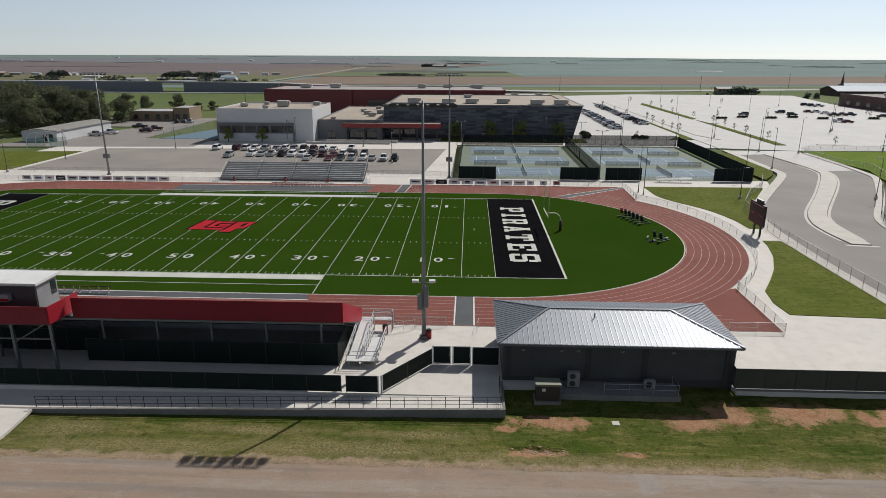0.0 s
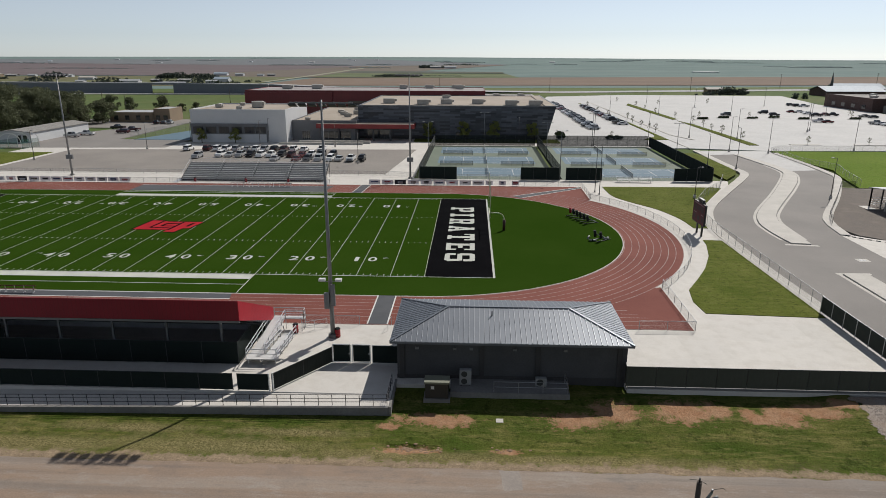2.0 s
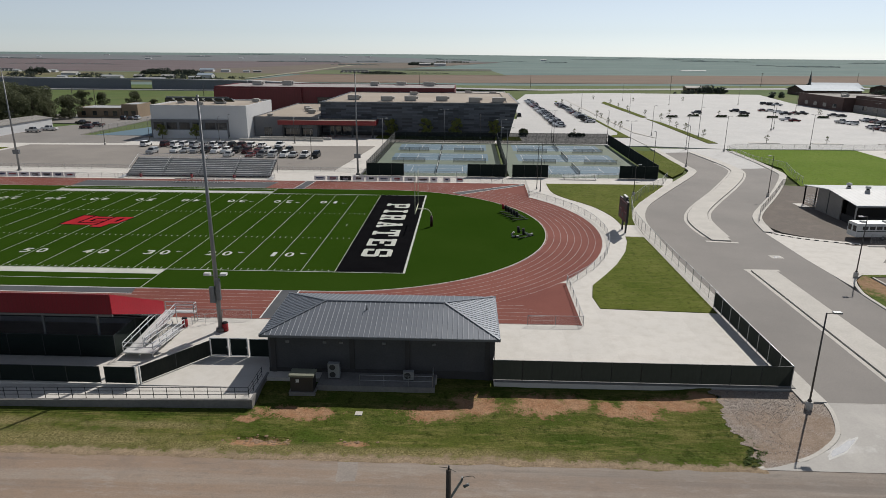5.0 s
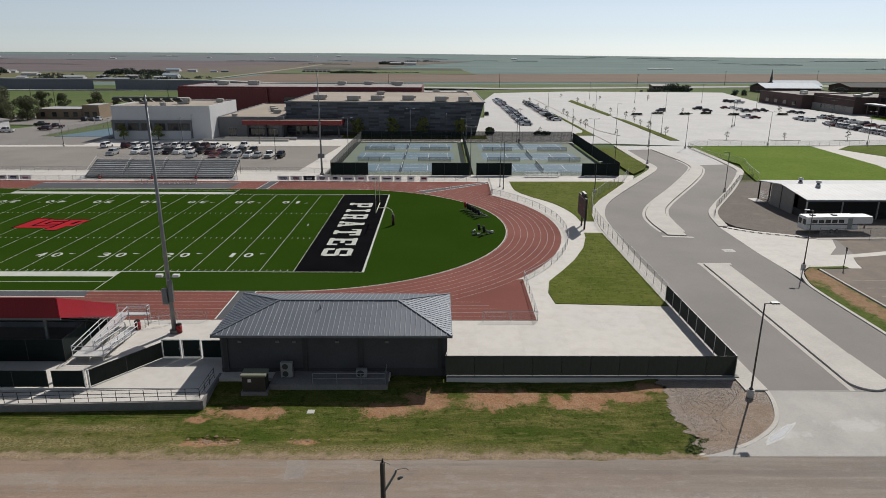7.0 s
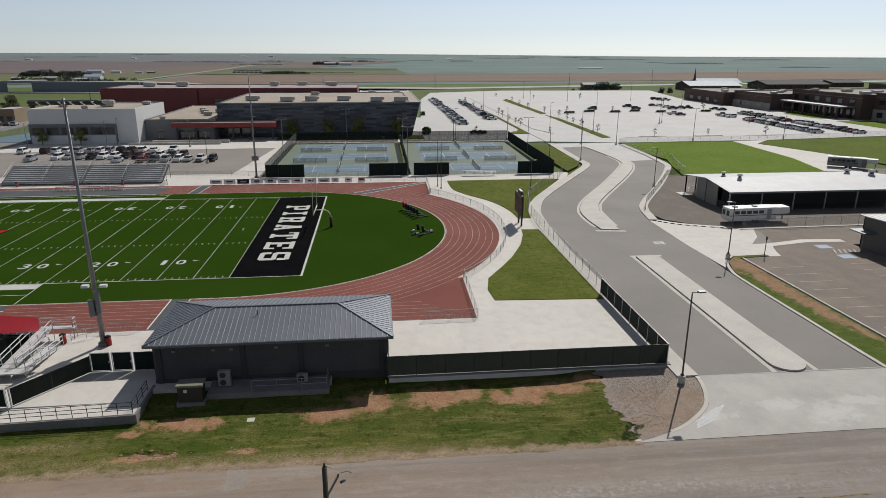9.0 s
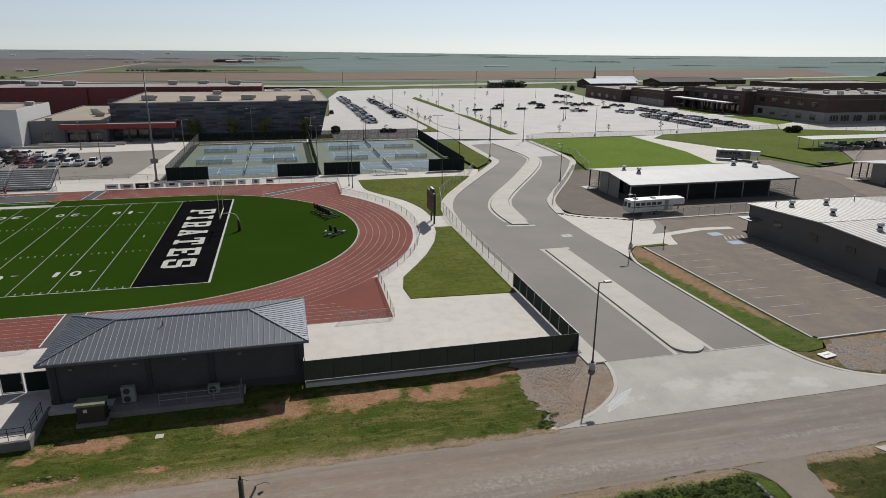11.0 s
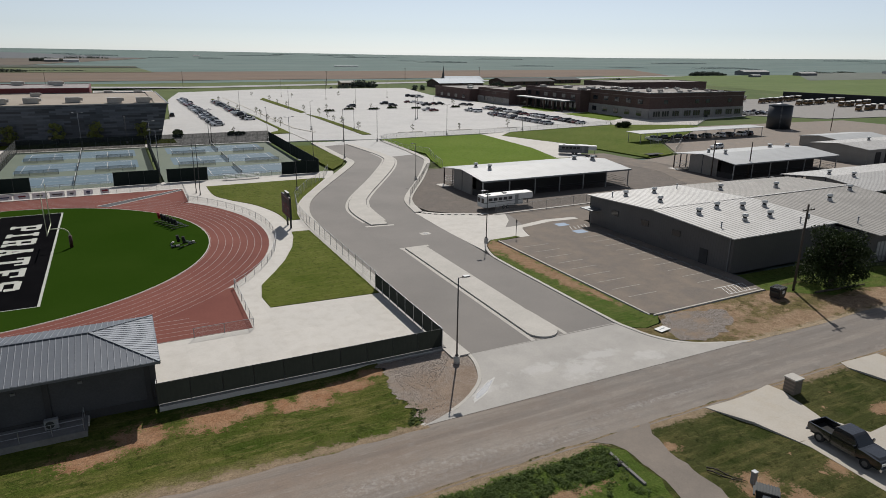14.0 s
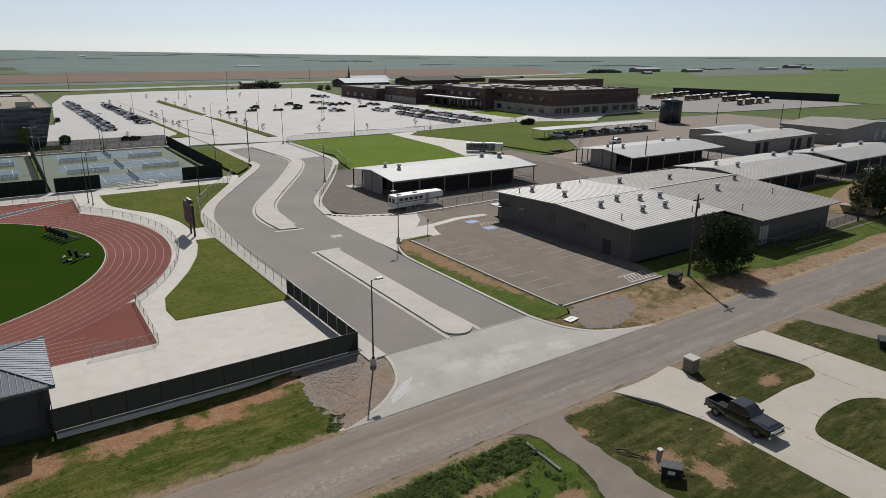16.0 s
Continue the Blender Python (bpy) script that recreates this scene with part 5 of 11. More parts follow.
M["post_dark"] = plain("dark fence post", (0.05, 0.055, 0.055), 0.5, 0.3)
SCR = "dark green windscreen fence on steel posts"
fence("screen_fence", [(19.75, -28.85), (46.05, -28.85)], 1.95, SCR, M["screen_worn"], M["post_dark"], 2.6, z=0.05)
fence("screen_fence", [(46.1, -28.85), (46.1, -10.2)], 1.95, SCR, M["screen_worn"], M["steel"], 2.35, r=0.055, z=0.05, low_rail=True, gap=0.1)
slab("fence_kerb", [(19.9, -29.15), (46.4, -29.15), (46.4, -28.5), (19.9, -28.5)], -0.6, 0.06, M["conc_dark"], "low concrete footing under the fence", "kerb")
fence("screen_fence", [(-60, -31.0), (-14.9, -31.0)], 1.6, SCR, M["screen"], M["post_dark"], 3.0)
fence("screen_fence", [(-14.45, -31.0), (-11.6, -31.0)], 1.6, SCR, M["screen"], M["post_dark"], 2.8)
fence("screen_fence", [(-11.4, -30.95), (-7.3, -25.3)], 1.6, SCR, M["screen_worn"], M["post_dark"], 3.0)
for x, y in ((-11.62, -31.08), (-11.3, -30.98)):
    ob = thing("gate_post", "white square steel gate post at the fence corner", "post", (x, y, 0), group="white gate posts")
    bm = bmesh.new()
    bx(bm, -0.05, 0.05, -0.05, 0.05, -0.05, 1.72)
    part("shaft", bm, M["white"], ob)
    bm = bmesh.new()
    bx(bm, -0.06, 0.06, -0.06, 0.06, 1.72, 1.75)
    part("cap", bm, M["white"], ob)
fence("screen_fence", [(19.86, -27.9), (19.76, -28.82)], 1.95, "short end panel of the windscreen fence at the wall", M["screen_worn"], M["white"], 1.0, z=0.05)
CHN = "galvanised chain-link fence on steel posts"
fence("chain_link_fence", [(46.6, -10.0), (46.6, 22), (46.8, 27), (47.3, 33), (49.4, 43), (54.6, 53.4), (61.0, 62.6), (64.6, 71.0)], 1.75, CHN, M["chain"], M["steel"], 2.9)
curve = arc(0, YC, R_OUT + 0.75, 41.5, -41.5, 22)
fence("track_fence", [(-130, 63.6), (-70, 63.6), (-26.5, 63.6)], 1.1, "low chain-link fence along the running track", M["chain"], M["steel"], 3.0)
fence("track_fence", [(-15, 63.6), (30.6, 63.6), (30.4, 50.0)] + curve + [(30.3, -2.6), (30.0, -16.2), (24, -16.3)], 1.1, "low chain-link fence round the bend of the track", M["chain"], M["steel"], 2.6)
fence("track_fence", [(-12.6, -16.2), (-6.2, -16.2)], 1.05, "short length of chain-link fence by the track", M["chain"], M["steel"], 3.0)


def gate(name, x0, x1, y, h, label):
    ob = thing(name, label, "gate", (x0, y, 0))
    w = x1 - x0
    for a, b in (((0, 0, 0.04), (0, 0, h)), ((w, 0, 0.04), (w, 0, h)), ((0, 0, 0.08), (w, 0, 0.08)), ((0, 0, h), (w, 0, h))):
        bm = bmesh.new()
        beam(bm, a, b, 0.09, 0.09)
        part("gate_frame", bm, M["white"], ob)
    bm = bmesh.new()
    bx(bm, 0.06, w - 0.06, -0.006, 0.006, 0.14, h - 0.06)
    part("cloth", bm, M["screen"], ob)
    bm = bmesh.new()
    bx(bm, w - 0.16, w - 0.04, -0.05, 0.05, 0.9, 1.05)
    part("latch", bm, M["steel"], ob)


gate("gate", -7.2, -5.5, -25.3, 1.9, "white-framed gate with dark cloth, closed")
gate("gate", -5.3, -3.6, -25.3, 1.9, "white-framed gate with dark cloth, closed")
fence("screen_fence", [(-3.4, -25.3), (-0.9, -25.3)], 1.85, SCR, M["screen"], M["white"], 2.5)


def pipe_rail(name, pts, h, label, mat, z=0.0, bay=1.25, bars=3, r=0.024):
    ob = thing(name, label, "railing", (pts[0][0], pts[0][1], z))
    ox, oy = pts[0][:2]
    for (x0, y0), (x1, y1) in zip(pts, pts[1:]):
        ln = math.hypot(x1 - x0, y1 - y0)
        n = max(1, round(ln / bay))
        turn = math.degrees(math.atan2(y1 - y0, x1 - x0))
        step = ln / n
        bm = bmesh.new()
        for k in range(bars):
            tube(bm, (0, 0, h * (k + 1) / bars), (step, 0, h * (k + 1) / bars), r, n=6)
        rail = as_mesh("rail", bm, mat)
        for k in range(n + 1):
            x, y = x0 + (x1 - x0) * k / n - ox, y0 + (y1 - y0) * k / n - oy
            part("post", post_mesh(h, r * 1.15, mat), None, ob, at=(x, y, 0))
            if k < n:
                part("rail", rail, None, ob, at=(x, y, 0), turn=turn)
    return ob




def falling_bar(bm, y_in0, y_out0, y_in1, y_out1, up, low):
    """A strip along the walkway that falls with it to the west, then runs level."""
    ends = ((-60, y_in0, y_out0, -0.40), (-40.5, y_in0, y_out0, -0.40), (-0.9, y_in1, y_out1, -0.02))
    rings = [[bm.verts.new(p) for p in ((x, a, z + up), (x, b, z + up), (x, b, low), (x, a, low))] for x, a, b, z in ends]
    for p, q in zip(rings, rings[1:]):
        for i in range(4):
            bm.faces.new((p[i], p[(i + 1) % 4], q[(i + 1) % 4], q[i]))
    bm.faces.new(rings[0])
    bm.faces.new(rings[-1][::-1])


solid("walkway", lambda bm: falling_bar(bm, -31.1, -34.1, -31.1, -33.1, 0.0, -1.0), M["conc"], "concrete ramp walk falling along the stands", "pavement")
solid("retaining_wall", lambda bm: falling_bar(bm, -34.1, -34.36, -33.1, -33.36, 0.04, -1.1), M["conc_dark"], "low concrete retaining wall of the walkway", "wall")
ramp_rail = pipe_rail("handrail", [(-40.4, -33.96), (-1.05, -32.96)], 1.0, "black pipe handrail along the sloping walkway", M["black"], z=-0.40, bay=1.15, r=0.026)
ramp_rail.rotation_euler = (0, -0.0096, 0)
pipe_rail("handrail", [(-1.05, -32.96), (-1.05, -29.3)], 1.0, "black pipe handrail at the walkway's end", M["black"], bay=1.2, r=0.026)
solid("retaining_wall", lambda bm: bx(bm, -0.88, -0.68, -33.36, -28.4, -1.0, 0.05), M["conc_dark"], "short return of the walkway wall", "wall")
slab("pavement", [(-60, -34.37), (-40.5, -34.37), (-40.3, -37), (-40.2, -39.2), (-39.4, -40.6), (-60, -40.6)], -0.6, -0.36, M["conc"], "pale concrete ramp from the road", "pavement")

# ---- field house ----
# block colours lowered to deepen the shade on these walls
M["block"] = surf("grey split-face block darkened as shade", (0.066, 0.067, 0.070), (0.085, 0.085, 0.087), 0.35, 7, 0.92, 0, 0.16, 0.4)
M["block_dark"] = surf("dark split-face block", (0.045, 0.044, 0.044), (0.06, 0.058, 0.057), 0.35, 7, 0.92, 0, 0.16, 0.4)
M["seam"] = surf("blue-grey standing-seam metal", (0.150, 0.168, 0.195), (0.175, 0.193, 0.22), 0.3, 3, 0.5, 0.4, 0.08, 0.05)
# highlights along the seams painted in as a paler metal
M["seam_glint"] = plain("seam with painted highlight", (0.46, 0.48, 0.51), 0.4, 0.5)
house = thing("field_house", "grey block field house with a hipped metal roof", "building", (9.5, -23.4, 0), kind="")


def shell(bm, x0, x1, y0, y1, z0, z1, t=0.25):
    bx(bm, x0, x1, y0, y0 + t, z0, z1)
    bx(bm, x0, x1, y1 - t, y1, z0, z1)
    bx(bm, x0, x0 + t, y0 + t, y1 - t, z0, z1)
    bx(bm, x1 - t, x1, y0 + t, y1 - t, z0, z1)


for x0, x1, y0, y1, nm in ((-10.2, 10.4, -4.6, -4.35, "front_wall"), (-10.2, 10.4, 4.35, 4.6, "back_wall"), (-10.2, -9.95, -4.35, 4.35, "side_wall"), (10.15, 10.4, -4.35, 4.35, "side_wall")):
    bm = bmesh.new()
    bx(bm, x0, x1, y0, y1, -0.7, 3.66)
    part(nm, bm, M["block"], house)
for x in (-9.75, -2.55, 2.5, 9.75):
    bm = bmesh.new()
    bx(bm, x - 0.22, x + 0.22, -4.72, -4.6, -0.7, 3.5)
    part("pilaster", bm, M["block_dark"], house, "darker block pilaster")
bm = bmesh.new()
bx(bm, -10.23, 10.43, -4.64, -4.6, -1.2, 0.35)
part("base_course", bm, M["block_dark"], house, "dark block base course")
for x in (-8.4, -5.0, -3.5, 0.4, 4.9):
    bm = bmesh.new()
    bx(bm, x - 0.16, x + 0.16, -4.72, -4.6, 2.9, 3.12)
    part("wall_light", bm, M["pole_grey"], house)


def hip_roof(parent, x0, x1, y0, y1, ze, zr, rx0, rx1, mat, pitch, fascia):
    """Four ribbed slopes, hips and ridge caps, and an eave board."""
    ym = (y0 + y1) / 2
    A, B, C, D = Vector((x0, y0, ze)), Vector((x1, y0, ze)), Vector((x1, y1, ze)), Vector((x0, y1, ze))
    P, Q = Vector((rx0, ym, zr)), Vector((rx1, ym, zr))

    def slope(eave0, eave1, top0, top1, name):
        bm = bmesh.new()
        nrm = (eave1 - eave0).cross(top0 - eave0).normalized()
        quad = [eave0, eave1, top1, top0] if top0 != top1 else [eave0, eave1, top0]
        up = [bm.verts.new(p) for p in quad]
        lo = [bm.verts.new(p - nrm * 0.06) for p in quad]
        bm.faces.new(up)
        bm.faces.new(lo[::-1])
        for i in range(len(quad)):
            j = (i + 1) % len(quad)
            bm.faces.new((up[i], lo[i], lo[j], up[j]))
        along = (eave1 - eave0).normalized()
        ln = (eave1 - eave0).length
        across = along.cross(nrm) * -1
        full = abs((top0 - eave0).dot(across))
        a0, a1 = (top0 - eave0).dot(along), (top1 - eave0).dot(along)
        n = int(ln / pitch)
        seams = []
        for k in range(1, n):
            u = ln * k / n
            f = 1.0
            if u < a0:
                f = u / a0
            elif u > a1:
                f = (ln - u) / (ln - a1)
            base = eave0 + along * u
            sm = bmesh.new()
            beam(sm, base + nrm * 0.02, base + across * full * f * 0.99 + nrm * 0.02, 0.035, 0.05)
            seams.append(sm)
        slope_ob = part(name, bm, mat, parent)
        for sm in seams:
            part("seam", sm, M["seam_glint"], slope_ob)

    slope(A, B, P, Q, "roof_slope")
    slope(C, D, Q, P, "roof_slope")
    slope(B, C, Q, Q, "roof_slope")
    slope(D, A, P, P, "roof_slope")
    for a, b in ((A, P), (B, Q), (C, Q), (D, P), (P, Q)):
        bm = bmesh.new()
        beam(bm, a + Vector((0, 0, 0.03)), b + Vector((0, 0, 0.04)), 0.22, 0.07)
        part("ridge_cap", bm, mat, parent)
    bm = bmesh.new()
    for a, b in ((A, B), (B, C), (C, D), (D, A)):
        beam(bm, a - Vector((0, 0, 0.12)), b - Vector((0, 0, 0.12)), 0.1, 0.2)
    part("eave_board", bm, fascia, parent)
    bm = bmesh.new()
    bx(bm, x0 + 0.1, x1 - 0.1, y0 + 0.1, y1 - 0.1, ze - 0.2, ze - 0.16)
    part("soffit", bm, fascia, parent)


hip_roof(house, -10.75, 10.8, -5.25, 5.3, 3.88, 5.2, -5.7, 5.75, M["seam"], 0.46, M["seam"])
bm = bmesh.new()
tube(bm, (-1.6, -1.3, 4.7), (-1.6, -1.3, 5.35), 0.06, n=8)
part("vent_pipe", bm, M["pole_grey"], house)
slab("equipment_pad", [(4.2, -30.6), (14.6, -30.6), (14.6, -28.1), (4.2, -28.1)], -1.2, 0.06, M["conc_dark"], "concrete equipment pad behind the field house", "pavement")


def condenser(x, y, w, d, h, fans, label):
    ob = thing("air_conditioner", label, "air conditioner", (x, y, 0.06))
    bm = bmesh.new()
    bx(bm, -w / 2, w / 2, -d / 2, d / 2, 0.08, h)
    bmesh.ops.bevel(bm, geom=bm.edges[:], offset=0.03, segments=1)
    part("casing", bm, M["offwhite"], ob)
    for k in range(fans):
        bm = bmesh.new()
        zc = 0.08 + (h - 0.08) * (k + 0.5) / fans
        tube(bm, (-w * 0.1, -d / 2 - 0.02, zc), (-w * 0.1, -d / 2 + 0.02, zc), min(w, h / fans) * 0.36, n=16)
        part("fan_grille", bm, M["post_dark"], ob, "round dark fan grille")
    for s in (-1, 1):
        bm = bmesh.new()
        bx(bm, s * w * 0.35 - 0.05, s * w * 0.35 + 0.05, -d / 2, d / 2, 0, 0.08)
        part("foot", bm, M["post_dark"], ob)


condenser(5.5, -29.2, 1.05, 0.45, 1.5, 2, "tall off-white condenser with two fans on a pad")
condenser(12.2, -29.2, 0.95, 0.4, 0.85, 1, "small off-white condenser on a pad")
pipe_rail("handrail", [(8.0, -30.42), (14.4, -30.42), (14.4, -28.6)], 1.0, "grey pipe handrail on the equipment pad", M["steel"], z=0.06, bay=2.1, bars=2)
gen = thing("generator", "dark generator cabinet with a dusty green lid on the grass", "generator", (3.05, -30.7, verge_z(3.05, -30.7)))
# cabinet sides darkened in colour to carry their shade; the lid stays pale
M["gen"] = plain("olive-brown paint darkened as shade", (0.036, 0.032, 0.026), 0.6)
bm = bmesh.new()
bx(bm, -1.0, 1.0, -0.55, 0.55, 0.2, 1.62)
bmesh.ops.bevel(bm, geom=bm.edges[:], offset=0.05, segments=1)
part("cabinet", bm, M["gen"], gen)
bm = bmesh.new()
bx(bm, -1.1, 1.1, -0.65, 0.65, 1.62, 1.8)
bmesh.ops.bevel(bm, geom=bm.edges[:], offset=0.05, segments=1)
part("lid", bm, plain("dusty green lid paint", (0.20, 0.21, 0.155), 0.6), gen, "dusty green metal lid")
bm = bmesh.new()
bx(bm, -1.15, 1.15, -0.7, 0.7, -0.3, 0.2)
part("plinth", bm, M["conc_dark"], gen)
bm = bmesh.new()
bx(bm, -0.5, -0.22, -0.585, -0.545, 1.1, 1.38)
part("notice", bm, M["white"], gen)
bm = bmesh.new()
bx(bm, -0.3, 0.3, -0.3, 0.3, -0.4, 0.03)
ob = tagged(new("valve_cover", as_mesh("valve_cover", bm, M["kerb"])), "small square concrete valve cover in the grass", "cover")
ob.location = (8.4, -33.7, verge_z(8.4, -33.7))

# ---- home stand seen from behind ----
# one red paint in two tones: darker for shaded backs, brighter for sunlit ends
M["red_metal_shaded"] = ribbed("red ribbed sheet metal", (0.25, 0.001, 0.014), 0, 0.42, 0.62, 0.0, 0.5)
M["red_metal_lit_y"] = ribbed("red ribbed sheet metal, sunlit side", (0.42, 0.002, 0.018), 1, 0.42, 0.6, 0.0, 0.5)
M["dark_steel"] = plain("dark steel framing", (0.055, 0.058, 0.06), 0.55, 0.2)
# steel darkened to stand in for the shade under the stand
M["shade_steel"] = plain("steel with stand shade painted in", (0.03, 0.032, 0.036), 0.75)
X0, X1 = -62.0, -15.3
stand = thing("grandstand", "aluminium grandstand with red sheet-metal back and sides", "grandstand", (-38.7, -22.6, 0))


def local(ob):
    lx, ly, lz = ob.location
    return lambda x, y, z: (x - lx, y - ly, z - lz)


L = local(stand)


def sp(name, x0, x1, y0, y1, z0, z1, mat, label=""):
    a, b = L(x0, y0, z0), L(x1, y1, z1)
    bm = bmesh.new()
    bx(bm, a[0], b[0], a[1], b[1], a[2], b[2])
    return part(name, bm, mat, stand, label)


sp("back_panel", -40.4, X1, -27.22, -27.14, 4.93, 6.87, M["red_metal_shaded"], "red ribbed back panel")
bm = bmesh.new()
pr = [(-27.16, 6.87), (-17.4, 2.4), (-17.4, 0.9), (-27.16, 4.93)]
vs = [[bm.verts.new(L(x, y, z)) for y, z in pr] for x in (X1 - 0.03, X1 + 0.05)]
bm.faces.new(vs[0][::-1])
bm.faces.new(vs[1])
for i in range(4):
    j = (i + 1) % 4
    bm.faces.new((vs[0][i], vs[0][j], vs[1][j], vs[1][i]))
part("end_panel", bm, M["red_metal_lit_y"], stand, "red ribbed end panel sloping with the seats")
rows = 14
for k in range(rows):
    y = -18.0 - k * 0.64
    z = 1.2 + k * 0.29
    sp("tread", X0, X1 - 0.1, y - 0.72, y, z - 0.06, z, M["alu"])
    sp("riser", X0, X1 - 0.1, y - 0.02, y, z - 0.4 if k else -0.06, z - 0.06, M["alu"])
    sp("seat_plank", X0, X1 - 0.3, y - 0.62, y - 0.36, z + 0.38, z + 0.43, M["alu"])
for k in range(9):
    x = -59.7 + k * 5.25
    sp("post", x - 0.09, x + 0.09, -25.7, -25.52, 0, 4.5, M["pole_grey"])
    bm = bmesh.new()
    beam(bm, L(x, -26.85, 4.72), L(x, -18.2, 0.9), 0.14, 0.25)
    part("stringer", bm, M["shade_steel"], stand)
sp("back_beam", X0, X1, -27.13, -26.93, 4.66, 4.88, M["pole_grey"])
# sheet added to shut out light and read as shade below the seats
bm = bmesh.new()
q = [L(X0, -26.9, 4.68), L(X1 - 0.12, -26.9, 4.68), L(X1 - 0.12, -17.9, 0.55), L(X0, -17.9, 0.55)]
up = [bm.verts.new(p) for p in q]
dn = [bm.verts.new((p[0], p[1], p[2] - 0.05)) for p in q]
bm.faces.new(up)
bm.faces.new(dn[::-1])
for i in range(4):
    bm.faces.new((up[i], dn[i], dn[(i + 1) % 4], up[(i + 1) % 4]))
part("soffit", bm, M["shade_steel"], stand, "added dark sheet painting the shade under the seats")
sp("rear_walk", X0, X1 - 0.1, -27.13, -26.9, 4.86, 4.98, M["shade_steel"])
pipe_rail("stand_rail", [(-60, -17.3), (-15.6, -17.3)], 1.0, "aluminium front rail of the grandstand", M["alu"], z=1.1, bay=2.4)
fence("screen_fence", [(-40.3, -26.1), (-16.1, -26.1), (-16.1, -18.0)], 2.3, "dark green cloth screen under the grandstand", M["screen"], M["dark_steel"], 3.4)
fence("screen_fence", [(-60, -24.0), (-40.3, -24.0)], 2.3, "dark green cloth screen under the press box", M["screen"], M["dark_steel"], 3.4)

# press box on its red-railed deck
box = thing("press_box", "grey press box with a white roof on a red-railed deck", "press box", (-52, -27, 5.2))
L2 = local(box)


def pp(name, x0, x1, y0, y1, z0, z1, mat, label="", parent=None):
    a, b = L2(x0, y0, z0), L2(x1, y1, z1)
    bm = bmesh.new()
    bx(bm, a[0], b[0], a[1], b[1], a[2], b[2])
    return part(name, bm, mat, parent or box, label)


M["siding"] = ribbed("pale grey ribbed siding", (0.34, 0.34, 0.35), 1, 0.3, 0.5, 0.1, 0.5)
M["siding_dark"] = ribbed("dark grey ribbed siding", (0.07, 0.07, 0.075), 0, 0.3, 0.5, 0.1, 0.4)
pp("deck", -62, -41.0, -29.7, -25.6, 5.2, 5.42, M["dark_steel"])
pp("deck_rail", -62, -41.0, -29.75, -29.68, 5.3, 6.95, M["red_metal_shaded"], "red ribbed deck railing")
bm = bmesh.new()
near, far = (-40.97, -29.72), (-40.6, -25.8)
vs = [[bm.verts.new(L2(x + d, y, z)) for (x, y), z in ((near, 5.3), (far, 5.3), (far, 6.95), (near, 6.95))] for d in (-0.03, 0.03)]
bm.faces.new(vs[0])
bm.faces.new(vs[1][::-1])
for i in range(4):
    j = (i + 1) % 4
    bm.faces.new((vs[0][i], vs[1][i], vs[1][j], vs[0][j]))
part("deck_rail", bm, M["red_metal_lit_y"], box, "red ribbed railing at the deck's end")
pp("back_wall", -62, -43.5, -27.3, -27.15, 5.42, 8.05, M["siding_dark"], "dark grey wall")
pp("side_wall", -43.6, -43.45, -27.15, -24.2, 5.42, 8.05, M["siding"], "pale grey ribbed side wall")
pp("front_wall", -62, -43.6, -24.3, -24.15, 5.42, 6.3, M["siding"])
pp("roof", -62.2, -43.2, -27.5, -23.8, 8.05, 8.28, M["white"], "flat white roof")
pp("side_window", -43.46, -43.42, -25.2, -24.4, 6.4, 7.7, M["glass"])
for x in (-49.6, -46.3):
    w = pp("wall_unit", x - 0.5, x + 0.5, -27.75, -27.28, 6.6, 7.25, M["offwhite"], "wall air-conditioning unit")
    pp("red_stripe", x - 0.5, x + 0.5, -27.762, -27.75, 6.65, 6.85, M["turf_red"], "red grille", w)
for x in (-60, -52, -45, -41.4):
    pp("deck_post", x - 0.12, x + 0.12, -29.2, -28.96, 0, 5.2, M["pole_grey"])
for x in (-52, -45):
    bm = bmesh.new()
    beam(bm, L2(x, -29.1, 3.2), L2(x + 3.2, -29.1, 5.1), 0.1, 0.1)
    part("brace", bm, M["pole_grey"], box)
bm = bmesh.new()
beam(bm, L2(-62, -29.1, 3.6), L2(-41.4, -29.1, 3.6), 0.12, 0.12)
part("tie", bm, M["pole_grey"], box)

# access ramp at the stand's end
rampo = thing("access_ramp", "white aluminium switchback ramp with pipe handrails", "ramp", (-13.8, -22, 0))
L3 = local(rampo)


def sloped(bm, x0, x1, ya, za, yb, zb, t=0.1):
    v = [bm.verts.new(L3(x, y, z)) for x, y, z in ((x0, ya, za - t), (x1, ya, za - t), (x1, yb, zb - t), (x0, yb, zb - t), (x0, ya, za), (x1, ya, za), (x1, yb, zb), (x0, yb, zb))]
    for f in ((3, 2, 1, 0), (4, 5, 6, 7), (0, 1, 5, 4), (1, 2, 6, 5), (2, 3, 7, 6), (3, 0, 4, 7)):
        bm.faces.new([v[i] for i in f])


